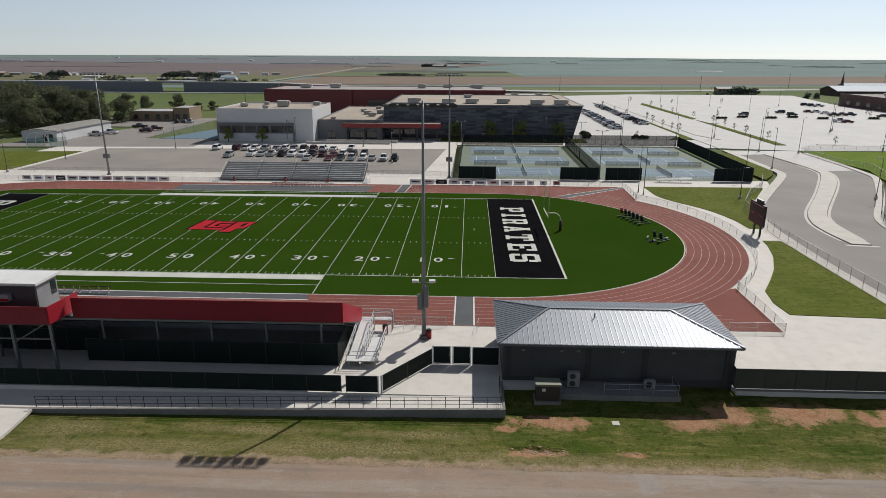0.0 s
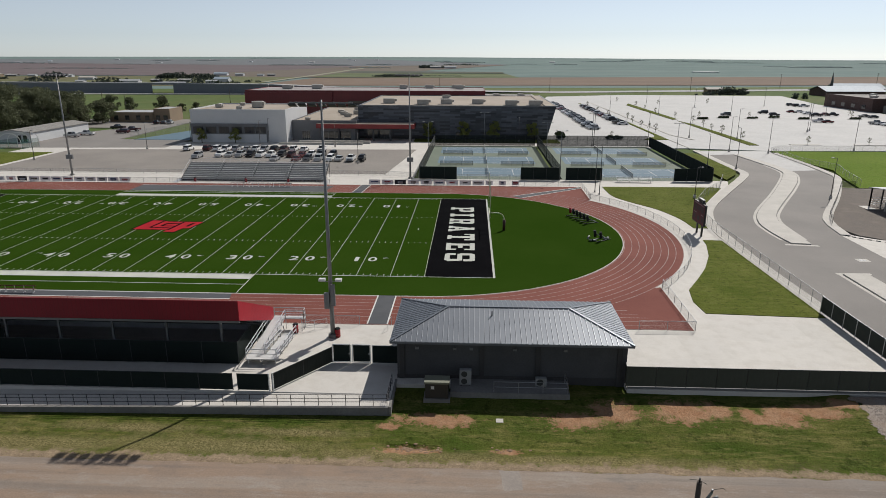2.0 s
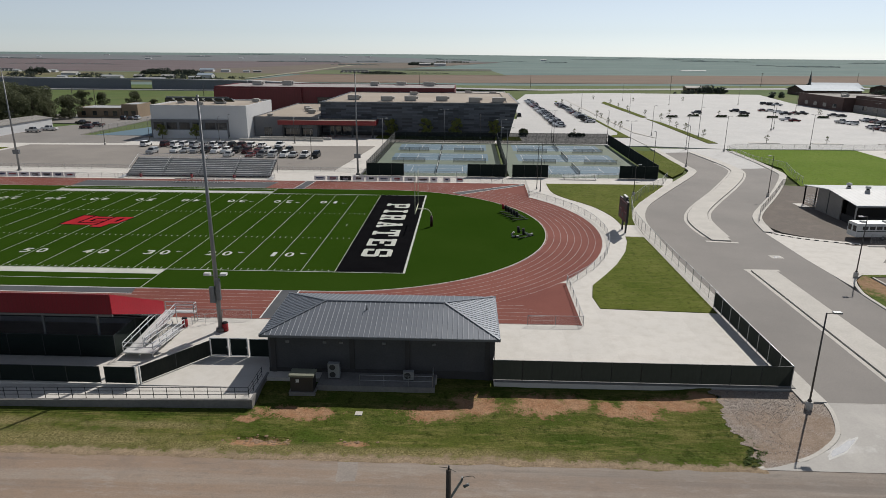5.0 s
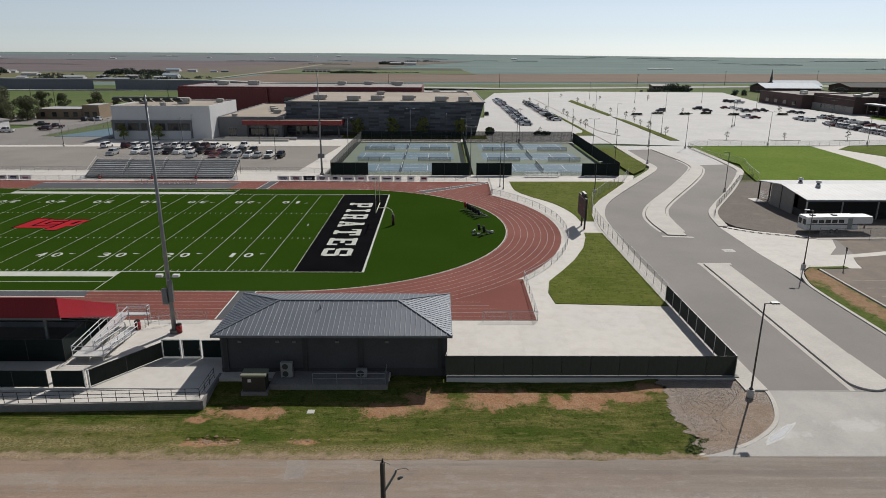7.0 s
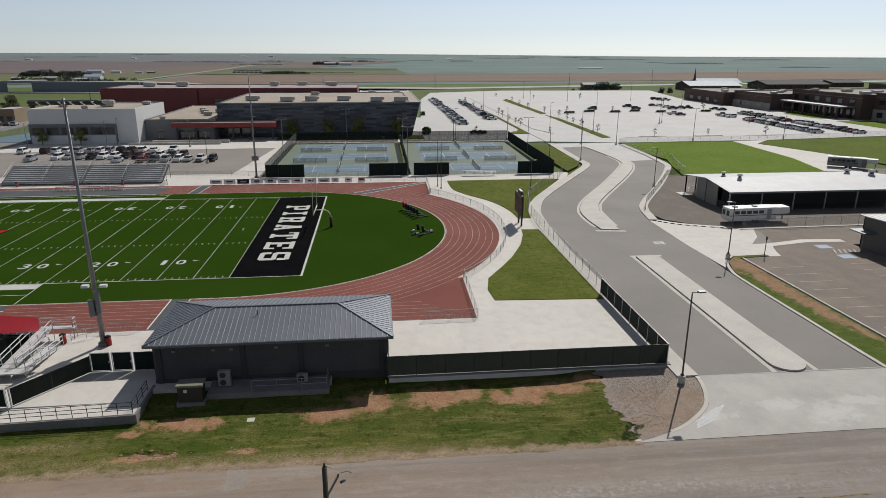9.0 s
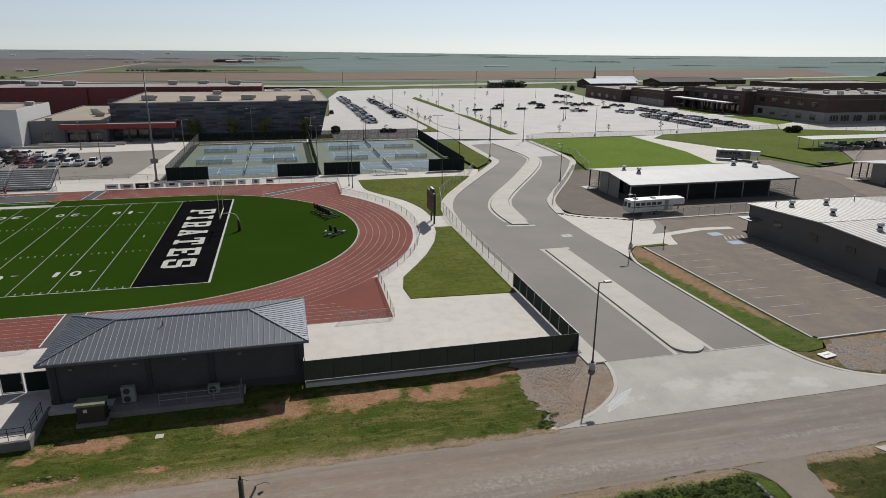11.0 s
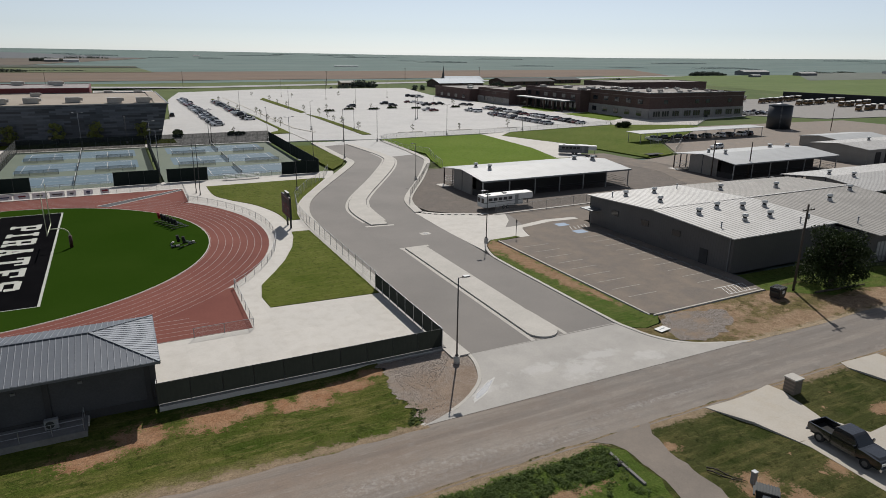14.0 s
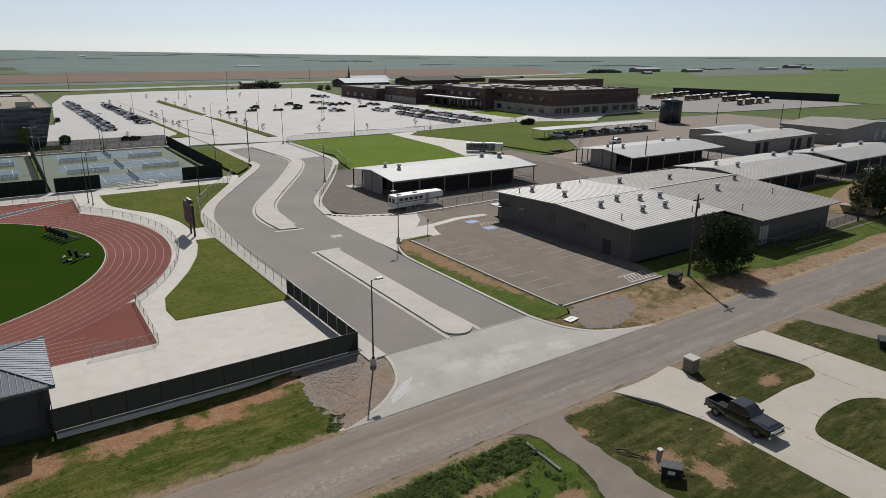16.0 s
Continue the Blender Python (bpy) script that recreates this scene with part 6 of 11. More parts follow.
M["ramp"] = plain("bright ramp aluminium", (0.70, 0.70, 0.69), 0.5, 0.2)
bm = bmesh.new()
sloped(bm, -15.3, -14.0, -25.0, 0.62, -17.6, 1.2)
part("upper_ramp", bm, M["ramp"], rampo)
bm = bmesh.new()
sloped(bm, -13.8, -12.5, -25.0, 0.6, -19.0, 0.06)
part("lower_ramp", bm, M["ramp"], rampo)
bm = bmesh.new()
sloped(bm, -15.4, -12.4, -26.2, 0.62, -25.0, 0.62)
part("landing", bm, M["ramp"], rampo)
for x, ya, za, yb, zb in ((-15.35, -26.1, 0.62, -17.6, 1.2), (-13.95, -24.9, 0.62, -17.6, 1.2), (-13.78, -24.9, 0.6, -19.0, 0.06), (-12.45, -26.1, 0.6, -19.0, 0.06)):
    for h in (0.95, 0.5):
        bm = bmesh.new()
        tube(bm, L3(x, ya, za + h), L3(x, yb, zb + h), 0.05, n=6)
        part("handrail", bm, M["alu"], rampo)
    for k in range(6):
        f = k / 5
        y, z = ya + (yb - ya) * f, za + (zb - za) * f
        bm = bmesh.new()
        tube(bm, L3(x, y, max(0, z - 0.1)), L3(x, y, z + 0.95), 0.04, n=6)
        part("post", bm, M["alu"], rampo)
for h in (0.95, 0.5):
    bm = bmesh.new()
    tube(bm, L3(-15.35, -26.1, 0.62 + h), L3(-12.45, -26.1, 0.62 + h), 0.035, n=6)
    part("handrail", bm, M["alu"], rampo)
for x in (-15.2, -13.9, -12.6):
    for y in (-26.0, -25.1, -22.0, -18.6):
        bm = bmesh.new()
        tube(bm, L3(x, y, 0), L3(x, y, 0.56), 0.04, n=6)
        part("leg", bm, M["alu"], rampo)
bm = bmesh.new()
sloped(bm, -15.3, -11.9, -17.6, 1.2, -16.9, 1.2)
part("upper_landing", bm, M["ramp"], rampo)
for a, b in (((-11.95, -17.6), (-11.95, -16.9)), ((-15.3, -16.95), (-11.95, -16.95)), ((-13.9, -17.6), (-11.95, -17.6))):
    for h in (0.95, 0.5):
        bm = bmesh.new()
        tube(bm, L3(a[0], a[1], 1.2 + h), L3(b[0], b[1], 1.2 + h), 0.045, n=6)
        part("handrail", bm, M["alu"], rampo)
    for x, y in (a, b):
        bm = bmesh.new()
        tube(bm, L3(x, y, 0), L3(x, y, 2.15), 0.04, n=6)
        part("post", bm, M["alu"], rampo)
M["barrel"] = plain("red drum paint", (0.36, 0.012, 0.018), 0.5)


def barrel(x, y, z=0.0):
    ob = thing("trash_barrel", "red steel trash barrel with a dark lining", "barrel", (x, y, z), group="red barrels")
    bm = bmesh.new()
    tube(bm, (0, 0, 0), (0, 0, 0.9), 0.29, n=16)
    part("drum", bm, M["barrel"], ob)
    for h in (0.3, 0.6, 0.89):
        bm = bmesh.new()
        tube(bm, (0, 0, h - 0.02), (0, 0, h + 0.02), 0.305, n=16)
        part("hoop", bm, M["barrel"] if h < 0.8 else M["rubber"], ob)
    bm = bmesh.new()
    tube(bm, (0, 0, 0.9), (0, 0, 1.02), 0.27, 0.2, n=16)
    part("liner", bm, M["rubber"], ob, "black bag liner")


barrel(-7.95, -19.4)
barrel(-12.6, -18.6, 0.05)
pipe_rail("mat_rail", [(-2.9, -17.6), (-2.7, -16.1)], 1.0, "short steel crowd rail by the track", M["alu"], bay=1.5, bars=1)
pipe_rail("mat_rail", [(-12.0, -18.2), (-9.6, -17.0)], 1.0, "short steel crowd rail by the track", M["alu"], bay=1.3, bars=2)

# ---- floodlight poles ----


M["pole_flood"] = plain("silvery galvanised pole", (0.27, 0.275, 0.28), 0.5, 0.35)
M["lamp_back"] = plain("dull floodlight housing", (0.07, 0.072, 0.075), 0.6, 0.2)


def flood_pole(x, y, h, boxed, face):
    """A tapered pole with a row of floodlights on a crossarm; face: +1 lights look to +y."""
    ob = thing("floodlight_pole", "tall tapered steel pole carrying a row of floodlights", "floodlight", (x, y, 0), group="stadium floodlights")
    bm = bmesh.new()
    tube(bm, (0, 0, 0), (0, 0, h), 0.25, 0.10, n=14)
    part("pole", bm, M["pole_flood"], ob)
    bm = bmesh.new()
    tube(bm, (0, 0, -0.2), (0, 0, 0.35), 0.5, 0.46, n=14)
    part("footing", bm, M["conc_dark"], ob)
    bm = bmesh.new()
    beam(bm, (-3.0, 0, h - 0.25), (3.0, 0, h - 0.25), 0.13, 0.13)
    part("crossarm", bm, M["pole_grey"], ob)
    lampm = bmesh.new()
    v = [[lampm.verts.new((x, y * face, z)) for x, y, z in ((-w, ya, za), (w, ya, za), (w, yb, zb), (-w, yb, zb))] for w, ya, za, yb, zb in ((0.40, 0.02, -0.10, 0.72, -0.34), (0.30, 0.08, 0.06, 0.62, -0.12))]
    lampm.faces.new(v[0] if face < 0 else v[0][::-1])
    lampm.faces.new(v[1][::-1] if face < 0 else v[1])
    for k in range(4):
        q = (k + 1) % 4
        lampm.faces.new((v[0][k], v[0][q], v[1][q], v[1][k]))
    bmesh.ops.recalc_face_normals(lampm, faces=lampm.faces[:])
    tube(lampm, (0, -0.12 * face, 0.12), (0, 0.2 * face, -0.02), 0.05, n=6)
    lampm = as_mesh("floodlight", lampm, M["lamp_back"])
    for k in range(7):
        part("floodlight", lampm, None, ob, at=(-2.85 + k * 0.95, 0.12 * face, h - 0.36))
    if boxed:
        for x0, x1, z0, z1 in ((-0.62, -0.1, 3.3, 5.0), (0.1, 0.5, 3.6, 5.9)):
            bm = bmesh.new()
            bx(bm, x0, x1, -0.52, -0.2, z0, z1)
            bmesh.ops.bevel(bm, geom=bm.edges[:], offset=0.03, segments=1)
            part("control_box", bm, M["pole_grey"], ob)
        for s in (-1, 1):
            bm = bmesh.new()
            bx(bm, s * 0.85 - 0.32, s * 0.85 + 0.32, -0.2, 0.25, 6.15, 6.4)
            part("speaker", bm, M["white"], ob, "white horn speaker")
        bm = bmesh.new()
        beam(bm, (-0.9, 0, 6.1), (0.9, 0, 6.1), 0.08, 0.08)
        part("bracket", bm, M["pole_grey"], ob)
    else:
        bm = bmesh.new()
        bx(bm, -0.75, 0.75, -0.3, 0.3, 4.0, 5.0)
        part("control_box", bm, M["pole_grey"], ob)
        bm = bmesh.new()
        beam(bm, (-1.0, 0, 14.0), (1.0, 0, 14.0), 0.1, 0.1)
        part("mid_arm", bm, M["pole_grey"], ob)


flood_pole(-8.45, -19.4, 24.2, True, 1)
flood_pole(-8.7, 71.6, 24.4, False, -1)
flood_pole(-91.8, 71.6, 24.2, False, -1)

# ---- goal, sled, scoreboard ----
M["goal"] = plain("pale yellow enamel", (0.72, 0.72, 0.52), 0.4)
goal = thing("goal_post", "pale gooseneck goal post with a padded base", "goal post", (11.45, FW / 2, 0))
bm = bmesh.new()
pts = [(0, 0, 0)] + [(-1.2 + 1.2 * math.cos(radians(a)), 0, 1.85 + 1.2 * math.sin(radians(a))) for a in range(0, 91, 15)] + [(-2.5, 0, 3.05)]
for a, b in zip(pts, pts[1:]):
    tube(bm, a, b, 0.085, n=10)
part("gooseneck", bm, M["goal"], goal)
bm = bmesh.new()
tube(bm, (-2.5, -3.55, 3.05), (-2.5, 3.55, 3.05), 0.08, n=10)
part("crossbar", bm, M["goal"], goal)
for s in (-1, 1):
    bm = bmesh.new()
    tube(bm, (-2.5, s * 3.55, 3.05), (-2.5, s * 3.55, 9.2), 0.05, n=8)
    part("upright", bm, M["goal"], goal)
bm = bmesh.new()
tube(bm, (0, 0, 0.05), (0, 0, 1.85), 0.24, n=12)
part("pad", bm, plain("maroon vinyl pad", (0.06, 0.012, 0.012), 0.6), goal, "dark maroon pad")


M["sled_frame"] = plain("pale green sled tube", (0.30, 0.36, 0.31), 0.5)


def sled(x, y, turn, n, label, red):
    ob = thing("blocking_sled", label, "sled", (x, y, 0.02), turn)
    for s in range(n):
        yy = (s - (n - 1) / 2) * 1.25
        bm = bmesh.new()
        beam(bm, (-1.6, yy, 0.06), (1.5, yy, 0.06), 0.1, 0.1)
        part("skid", bm, M["black"], ob)
        bm = bmesh.new()
        tube(bm, (-1.2, yy, 0.1), (0.5, yy, 1.0), 0.05, n=6)
        part("arm", bm, M["sled_frame"], ob)
        bm = bmesh.new()
        tube(bm, (0.55, yy, 0.55), (0.75, yy, 1.55), 0.25, 0.22, n=10)
        part("pad", bm, M["barrel"] if (red and s == 0) else M["rubber"], ob)
    for xx, zz in ((-1.3, 0.1), (0.2, 0.85)):
        bm = bmesh.new()
        tube(bm, (xx, -(n - 1) * 0.66, zz), (xx, (n - 1) * 0.66, zz), 0.05, n=6)
        part("cross_bar", bm, M["black"], ob)


sled(25.8, 32.8, 200, 6, "long black blocking sled with padded dummies on turf", True)
sled(26.6, 19.2, 215, 2, "small black blocking sled standing on the turf", False)
for x, y, r in ((25.2, 18.4, 0), (27.6, 19.8, 40), (24.9, 20.3, 70)):
    ob = thing("agility_bag", "pale grey training bag lying on the turf", "bag", (x, y, 0.02), r, "training bags")
    bm = bmesh.new()
    tube(bm, (-0.6, 0, 0.16), (0.6, 0, 0.16), 0.16, n=10)
    part("bag", bm, M["offwhite"], ob)
    bm = bmesh.new()
    tube(bm, (-0.1, 0, 0.16), (0.1, 0, 0.16), 0.165, n=10)
    part("strap", bm, M["rubber"], ob)

M["score"] = plain("dark red scoreboard paint", (0.115, 0.010, 0.018), 0.7)
M["score_dark"] = plain("dark display windows", (0.035, 0.008, 0.012), 0.6)
M["score_mark"] = plain("faded lettering", (0.30, 0.22, 0.22), 0.7)
score = thing("scoreboard", "dark red scoreboard on two posts beside the walk", "scoreboard", (43.5, 23.4, 0))
for y in (-1.1, 1.2):
    bm = bmesh.new()
    bx(bm, -0.13, 0.13, y - 0.13, y + 0.13, -0.1, 5.6)
    part("post", bm, M["black"], score)
bm = bmesh.new()
bx(bm, -0.42, -0.14, -2.6, 2.7, 2.0, 5.35)
part("panel", bm, M["score"], score)
bm = bmesh.new()
for y0, y1, z0, z1 in ((-2.2, -0.9, 3.9, 4.9), (1.0, 2.3, 3.9, 4.9), (-0.7, 0.8, 4.1, 4.8), (-2.2, -1.3, 2.5, 3.2), (-0.5, 0.6, 2.5, 3.2), (1.4, 2.3, 2.5, 3.2)):
    bx(bm, -0.435, -0.42, y0, y1, z0, z1)
part("display", bm, M["score_dark"], score, "dark number windows")
bm = bmesh.new()
for y0, y1, z0, z1 in ((-2.3, 2.4, 5.02, 5.2), (-2.2, -1.0, 3.5, 3.62), (1.1, 2.2, 3.5, 3.62)):
    bx(bm, -0.44, -0.42, y0, y1, z0, z1)
part("lettering_bar", bm, M["score_mark"], score)
bm = bmesh.new()
for y in (-1.15, -0.45, 0.25):
    bx(bm, -0.36, 0.0, y, y + 0.6, 5.42, 5.95)
bmesh.ops.bevel(bm, geom=bm.edges[:], offset=0.06, segments=1)
part("speaker", bm, M["post_dark"], score, "dark speaker cluster")
bm = bmesh.new()
bx(bm, -0.34, 0.02, -1.2, 0.9, 5.95, 6.02)
part("speaker_cover", bm, M["white"], score, "white cover over the speakers")
bm = bmesh.new()
for y0, y1, z0, z1 in ((-2.66, -2.6, 1.95, 5.4), (2.7, 2.76, 1.95, 5.4), (-2.6, 2.7, 5.35, 5.41), (-2.6, 2.7, 1.94, 2.0)):
    bx(bm, -0.45, -0.12, y0, y1, z0, z1)
part("panel_frame", bm, M["black"], score, "black edge frame")

# ---- visitor bleachers and banners ----
M["alu_dull"] = plain("scuffed grey aluminium", (0.36, 0.365, 0.37), 0.55, 0.3)
M["plank"] = plain("pale anodised seat plank", (0.62, 0.62, 0.61), 0.5, 0.15)
vis = thing("bleachers", "bare aluminium visitor bleachers with aisle rails", "bleachers", (-45.2, 66, 0))
for k in range(9):
    for s in range(4):
        x0 = -16.6 + s * 8.4
        bm = bmesh.new()
        bx(bm, x0, x0 + 7.3, 0.2 + k * 0.7, 0.48 + k * 0.7, 0.86 + k * 0.32, 0.91 + k * 0.32)
        part("seat_plank", bm, M["plank"], vis)
    bm = bmesh.new()
    bx(bm, -16.8, 16.8, -0.25 + k * 0.7, 0.2 + k * 0.7, 0.42 + k * 0.32, 0.47 + k * 0.32)
    part("foot_plank", bm, M["plank"], vis)
    bm = bmesh.new()
    bx(bm, -16.8, 16.8, 0.18 + k * 0.7, 0.21 + k * 0.7, 0.47 + k * 0.32, 0.79 + k * 0.32)
    part("riser", bm, M["alu_dull"], vis)
for x in (-16.9, -8.5, -0.1, 8.3, 16.9):
    bm = bmesh.new()
    beam(bm, (x, 0, 0.4), (x, 6.4, 3.3), 0.12, 0.3)
    part("stringer", bm, M["dark_steel"], vis)
    bm = bmesh.new()
    tube(bm, (x, 0.4, 1.6), (x, 6.0, 4.2), 0.04, n=6)
    for f in (0, 0.5, 1):
        tube(bm, (x, 0.4 + 5.6 * f, 0.5 + 2.6 * f), (x, 0.4 + 5.6 * f, 1.6 + 2.6 * f), 0.035, n=6)
    part("aisle_rail", bm, M["alu"], vis)
    for y in (0.3, 3.0, 6.2):
        bm = bmesh.new()
        tube(bm, (x, y, 0), (x, y, 0.4 + 0.45 * y), 0.05, n=6)
        part("post", bm, M["dark_steel"], vis)
bm = bmesh.new()
for h in (3.6, 4.0, 4.4):
    tube(bm, (-16.9, 6.5, h), (16.9, 6.5, h), 0.035, n=6)
for k in range(15):
    tube(bm, (-16.9 + k * 2.41, 6.5, 3.0), (-16.9 + k * 2.41, 6.5, 4.4), 0.03, n=6)
part("back_rail", bm, M["alu"], vis)
# dark board put in as the shade beneath the first row
bm = bmesh.new()
bx(bm, -16.9, 16.9, 0.0, 0.04, 0.05, 0.42)
part("front_shade", bm, M["post_dark"], vis, "dark panel painted as shade under the front row")
for s in (-1, 1):
    st = part("stair", (lambda b: (beam(b, (s * 17.4, 0.2, 0.25), (s * 17.4, -2.2, 0.02), 1.1, 0.06), b)[1])(bmesh.new()), M["alu"], vis)
    pipe = bmesh.new()
    for d in (-0.55, 0.55):
        tube(pipe, (s * 17.4 + d, 0.4, 1.3), (s * 17.4 + d, -2.2, 1.0), 0.035, n=6)
        tube(pipe, (s * 17.4 + d, -2.2, 0), (s * 17.4 + d, -2.2, 1.0), 0.035, n=6)
    part("stair_rail", pipe, M["alu"], vis)
barrel(-58.5, 65.2)
barrel(-46.5, 65.2)
barrel(-36.5, 65.2)
BANNER_COL = [(0.02, 0.02, 0.025), (0.05, 0.06, 0.14), (0.3, 0.03, 0.04), (0.03, 0.03, 0.03), (0.09, 0.06, 0.05)]
BM = [plain("printed banner ink", c, 0.6) for c in BANNER_COL]
M["banner"] = plain("white vinyl banner", (0.80, 0.79, 0.80), 0.55)
nt = M["banner"].node_tree
thin, both = nt.nodes.new("ShaderNodeBsdfTranslucent"), nt.nodes.new("ShaderNodeMixShader")
thin.inputs[0].default_value = (0.80, 0.78, 0.80, 1)
both.inputs[0].default_value = 0.3
nt.links.new(nt.nodes["Principled BSDF"].outputs[0], both.inputs[1])
nt.links.new(thin.outputs[0], both.inputs[2])
nt.links.new(both.outputs[0], nt.nodes["Material Output"].inputs[0])


def banner(x, w, k):
    ob = thing("banner", "white vinyl sponsor banner tied to the fence", "banner", (x, 63.5, 0), group="sponsor banners")
    rnd = random.Random(int(x * 10))
    bm = bmesh.new()
    bx(bm, 0, w, -0.01, 0.01, 0.1, 1.15)
    dark = k % 11 == 3
    part("sheet", bm, BM[0] if dark else M["banner"], ob)
    bm = bmesh.new()
    ww = w * rnd.uniform(0.4, 0.75)
    xo = (w - ww) / 2
    bx(bm, xo, xo + ww, -0.022, -0.01, 0.5, 0.5 + rnd.uniform(0.2, 0.42))
    bx(bm, xo + 0.1 * ww, xo + 0.9 * ww, -0.022, -0.01, 0.28, 0.36)
    part("lettering_bar", bm, M["banner"] if dark else BM[k % 5], ob)


for k in range(13):
    banner(-108 + k * 2.7, 2.45 if k > 3 else 2.2, k)
for k in range(12):
    w = 2.55 if k < 9 else 1.6
    banner(-17.4 + k * 2.95, w, k + 1)


M["bench_red"] = plain("dark red bench paint", (0.10, 0.012, 0.014), 0.5)


def bench(x, y, w, label):
    ob = thing("team_bench", label, "bench", (x, y, 0.02), group="team benches")
    for z, yy, t in ((0.45, 0, 0.3), (0.85, 0.18, 0.06)):
        bm = bmesh.new()
        bx(bm, 0, w, yy - t / 2, yy + t / 2, z - 0.04 if t > 0.1 else z - 0.12, z)
        part("plank", bm, M["bench_red"], ob)
    for k in range(4):
        bm = bmesh.new()
        beam(bm, (0.3 + k * (w - 0.6) / 3, -0.2, 0.03), (0.3 + k * (w - 0.6) / 3, 0.25, 0.03), 0.06, 0.06)
        tube(bm, (0.3 + k * (w - 0.6) / 3, 0.05, 0), (0.3 + k * (w - 0.6) / 3, 0.1, 0.8), 0.04, n=6)
        part("leg", bm, M["alu"], ob)


bench(-56.5, -8.2, 4.2, "dark red team bench on the side mat")
bench(-52.1, -8.2, 4.2, "dark red team bench on the side mat")
for k in range(3):
    bench(-48 + k * 4.7, 59.4, 4.5, "dark red team bench on the far side mat")

# ---- tennis courts ----
M["court_green"] = surf("green court surround", (0.125, 0.165, 0.118), (0.15, 0.185, 0.135), 0.15, 6, 0.85, 0, 0.06, 0.05)
M["court_blue"] = surf("blue tennis court paint", (0.09, 0.165, 0.22), (0.108, 0.183, 0.24), 0.15, 6, 0.8, 0, 0.06, 0.05)


def tennis(x0, x1, y0, y1):
    name = slab("tennis_court", [(x0, y0), (x1, y0), (x1, y1), (x0, y1)], -0.3, 0.0, M["court_green"], "painted tennis courts in blue and green", "tennis court")
    xm, cy = (x0 + x1) / 2, [y0 + (y1 - y0) * f for f in (0.175, 0.5, 0.825)]
    for c in cy:
        bm = bmesh.new()
        bx(bm, xm - 13.4, xm + 13.4, c - 6.3, c + 6.3, -0.01, 0.006)
        part("court", bm, M["court_blue"], name, "blue playing surface")
        bm = bmesh.new()
        for yy in (-5.45, -4.1, 4.1, 5.45):
            bx(bm, xm - 11.9, xm + 11.9, c + yy - 0.04, c + yy + 0.04, 0, 0.012)
        for xx, half in ((-11.86, 5.5), (11.86, 5.5), (-6.4, 4.1), (6.4, 4.1)):
            bx(bm, xm + xx - 0.05, xm + xx + 0.05, c - half, c + half, 0, 0.014)
        bx(bm, xm - 6.4, xm + 6.4, c - 0.04, c + 0.04, 0, 0.013)
        part("court_lines", bm, M["paint"], name)
        net = thing("tennis_net", "dark tennis net with a white band on posts", "tennis net", (xm, c, 0), group="tennis nets")
        bm = bmesh.new()
        bm.faces.new([bm.verts.new(p) for p in ((0, -6.3, 0.03), (0, 6.3, 0.03), (0, 6.3, 0.98), (0, -6.3, 0.98))])
        part("mesh", bm, M["net_dark"], net)
        bm = bmesh.new()
        bx(bm, -0.03, 0.03, -6.3, 6.3, 0.96, 1.05)
        part("band", bm, M["white"], net)
        for s in (-6.4, 6.4):
            bm = bmesh.new()
            tube(bm, (0, s, 0), (0, s, 1.1), 0.05, n=8)
            part("post", bm, M["post_dark"], net)
    for d in ((cy[0] + cy[1]) / 2, (cy[1] + cy[2]) / 2):
        for a, b in ((xm - 12.5, xm - 3.8), (xm + 3.8, xm + 12.5)):
            fence("divider_fence", [(a, d), (b, d)], 1.2, "low black divider fence between courts", M["chain_black"], M["post_dark"], 2.9, group="court dividers")
    return name


tennis(-6.4, 26.4, 71.2, 131)
tennis(27.6, 62.2, 71.2, 131)
M["screen_thin"] = mesh_screen("thin dark windscreen net", (0.012, 0.018, 0.017), 0.85)
TF = "tall black tennis fence with dark screen cloth"
fence("tennis_fence", [(-6.5, 71.0), (-6.0, 131.2), (26.6, 131.4)], 3.4, TF, M["screen_thin"], M["post_dark"], 3.3)
fence("tennis_fence", [(26.9, 71.0), (27.2, 131.2), (63.0, 131.6)], 3.4, TF, M["screen_thin"], M["post_dark"], 3.3)
fence("tennis_fence", [(63.2, 131.4), (62.4, 71.0)], 3.2, TF, M["screen"], M["post_dark"], 3.3)
for a, b in ((-6.4, 2.4), (17.6, 26.6), (28.2, 36.6), (53.4, 62.3)):
    fence("tennis_screen", [(a, 70.9), (b, 70.9)], 3.0, "dark green cloth screen at the court's end", M["screen"], M["post_dark"], 3.0, group="court screens")
for a, b in ((2.5, 17.5), (36.7, 53.3)):
    fence("court_fence", [(a, 70.9), (b, 70.9)], 1.2, "low chain-link fence before the tennis courts", M["chain"], M["steel"], 2.5)
sb = thing("bleachers", "small aluminium bleacher before the tennis courts", "bleachers", (43.8, 69.3, 0))
for k in range(4):
    bm = bmesh.new()
    bx(bm, -4.1, 4.1, -0.9 + k * 0.5, -0.65 + k * 0.5, 0.4 + k * 0.22, 0.44 + k * 0.22)
    part("seat_plank", bm, M["alu"], sb)
for x in (-3.6, -1.2, 1.2, 3.6):
    bm = bmesh.new()
    beam(bm, (x, -0.9, 0.3), (x, 0.9, 1.0), 0.06, 0.1)
    tube(bm, (x, -0.8, 0), (x, -0.8, 0.35), 0.04, n=6)
    tube(bm, (x, 0.8, 0), (x, 0.8, 1.0), 0.04, n=6)
    part("frame", bm, M["dark_steel"], sb)


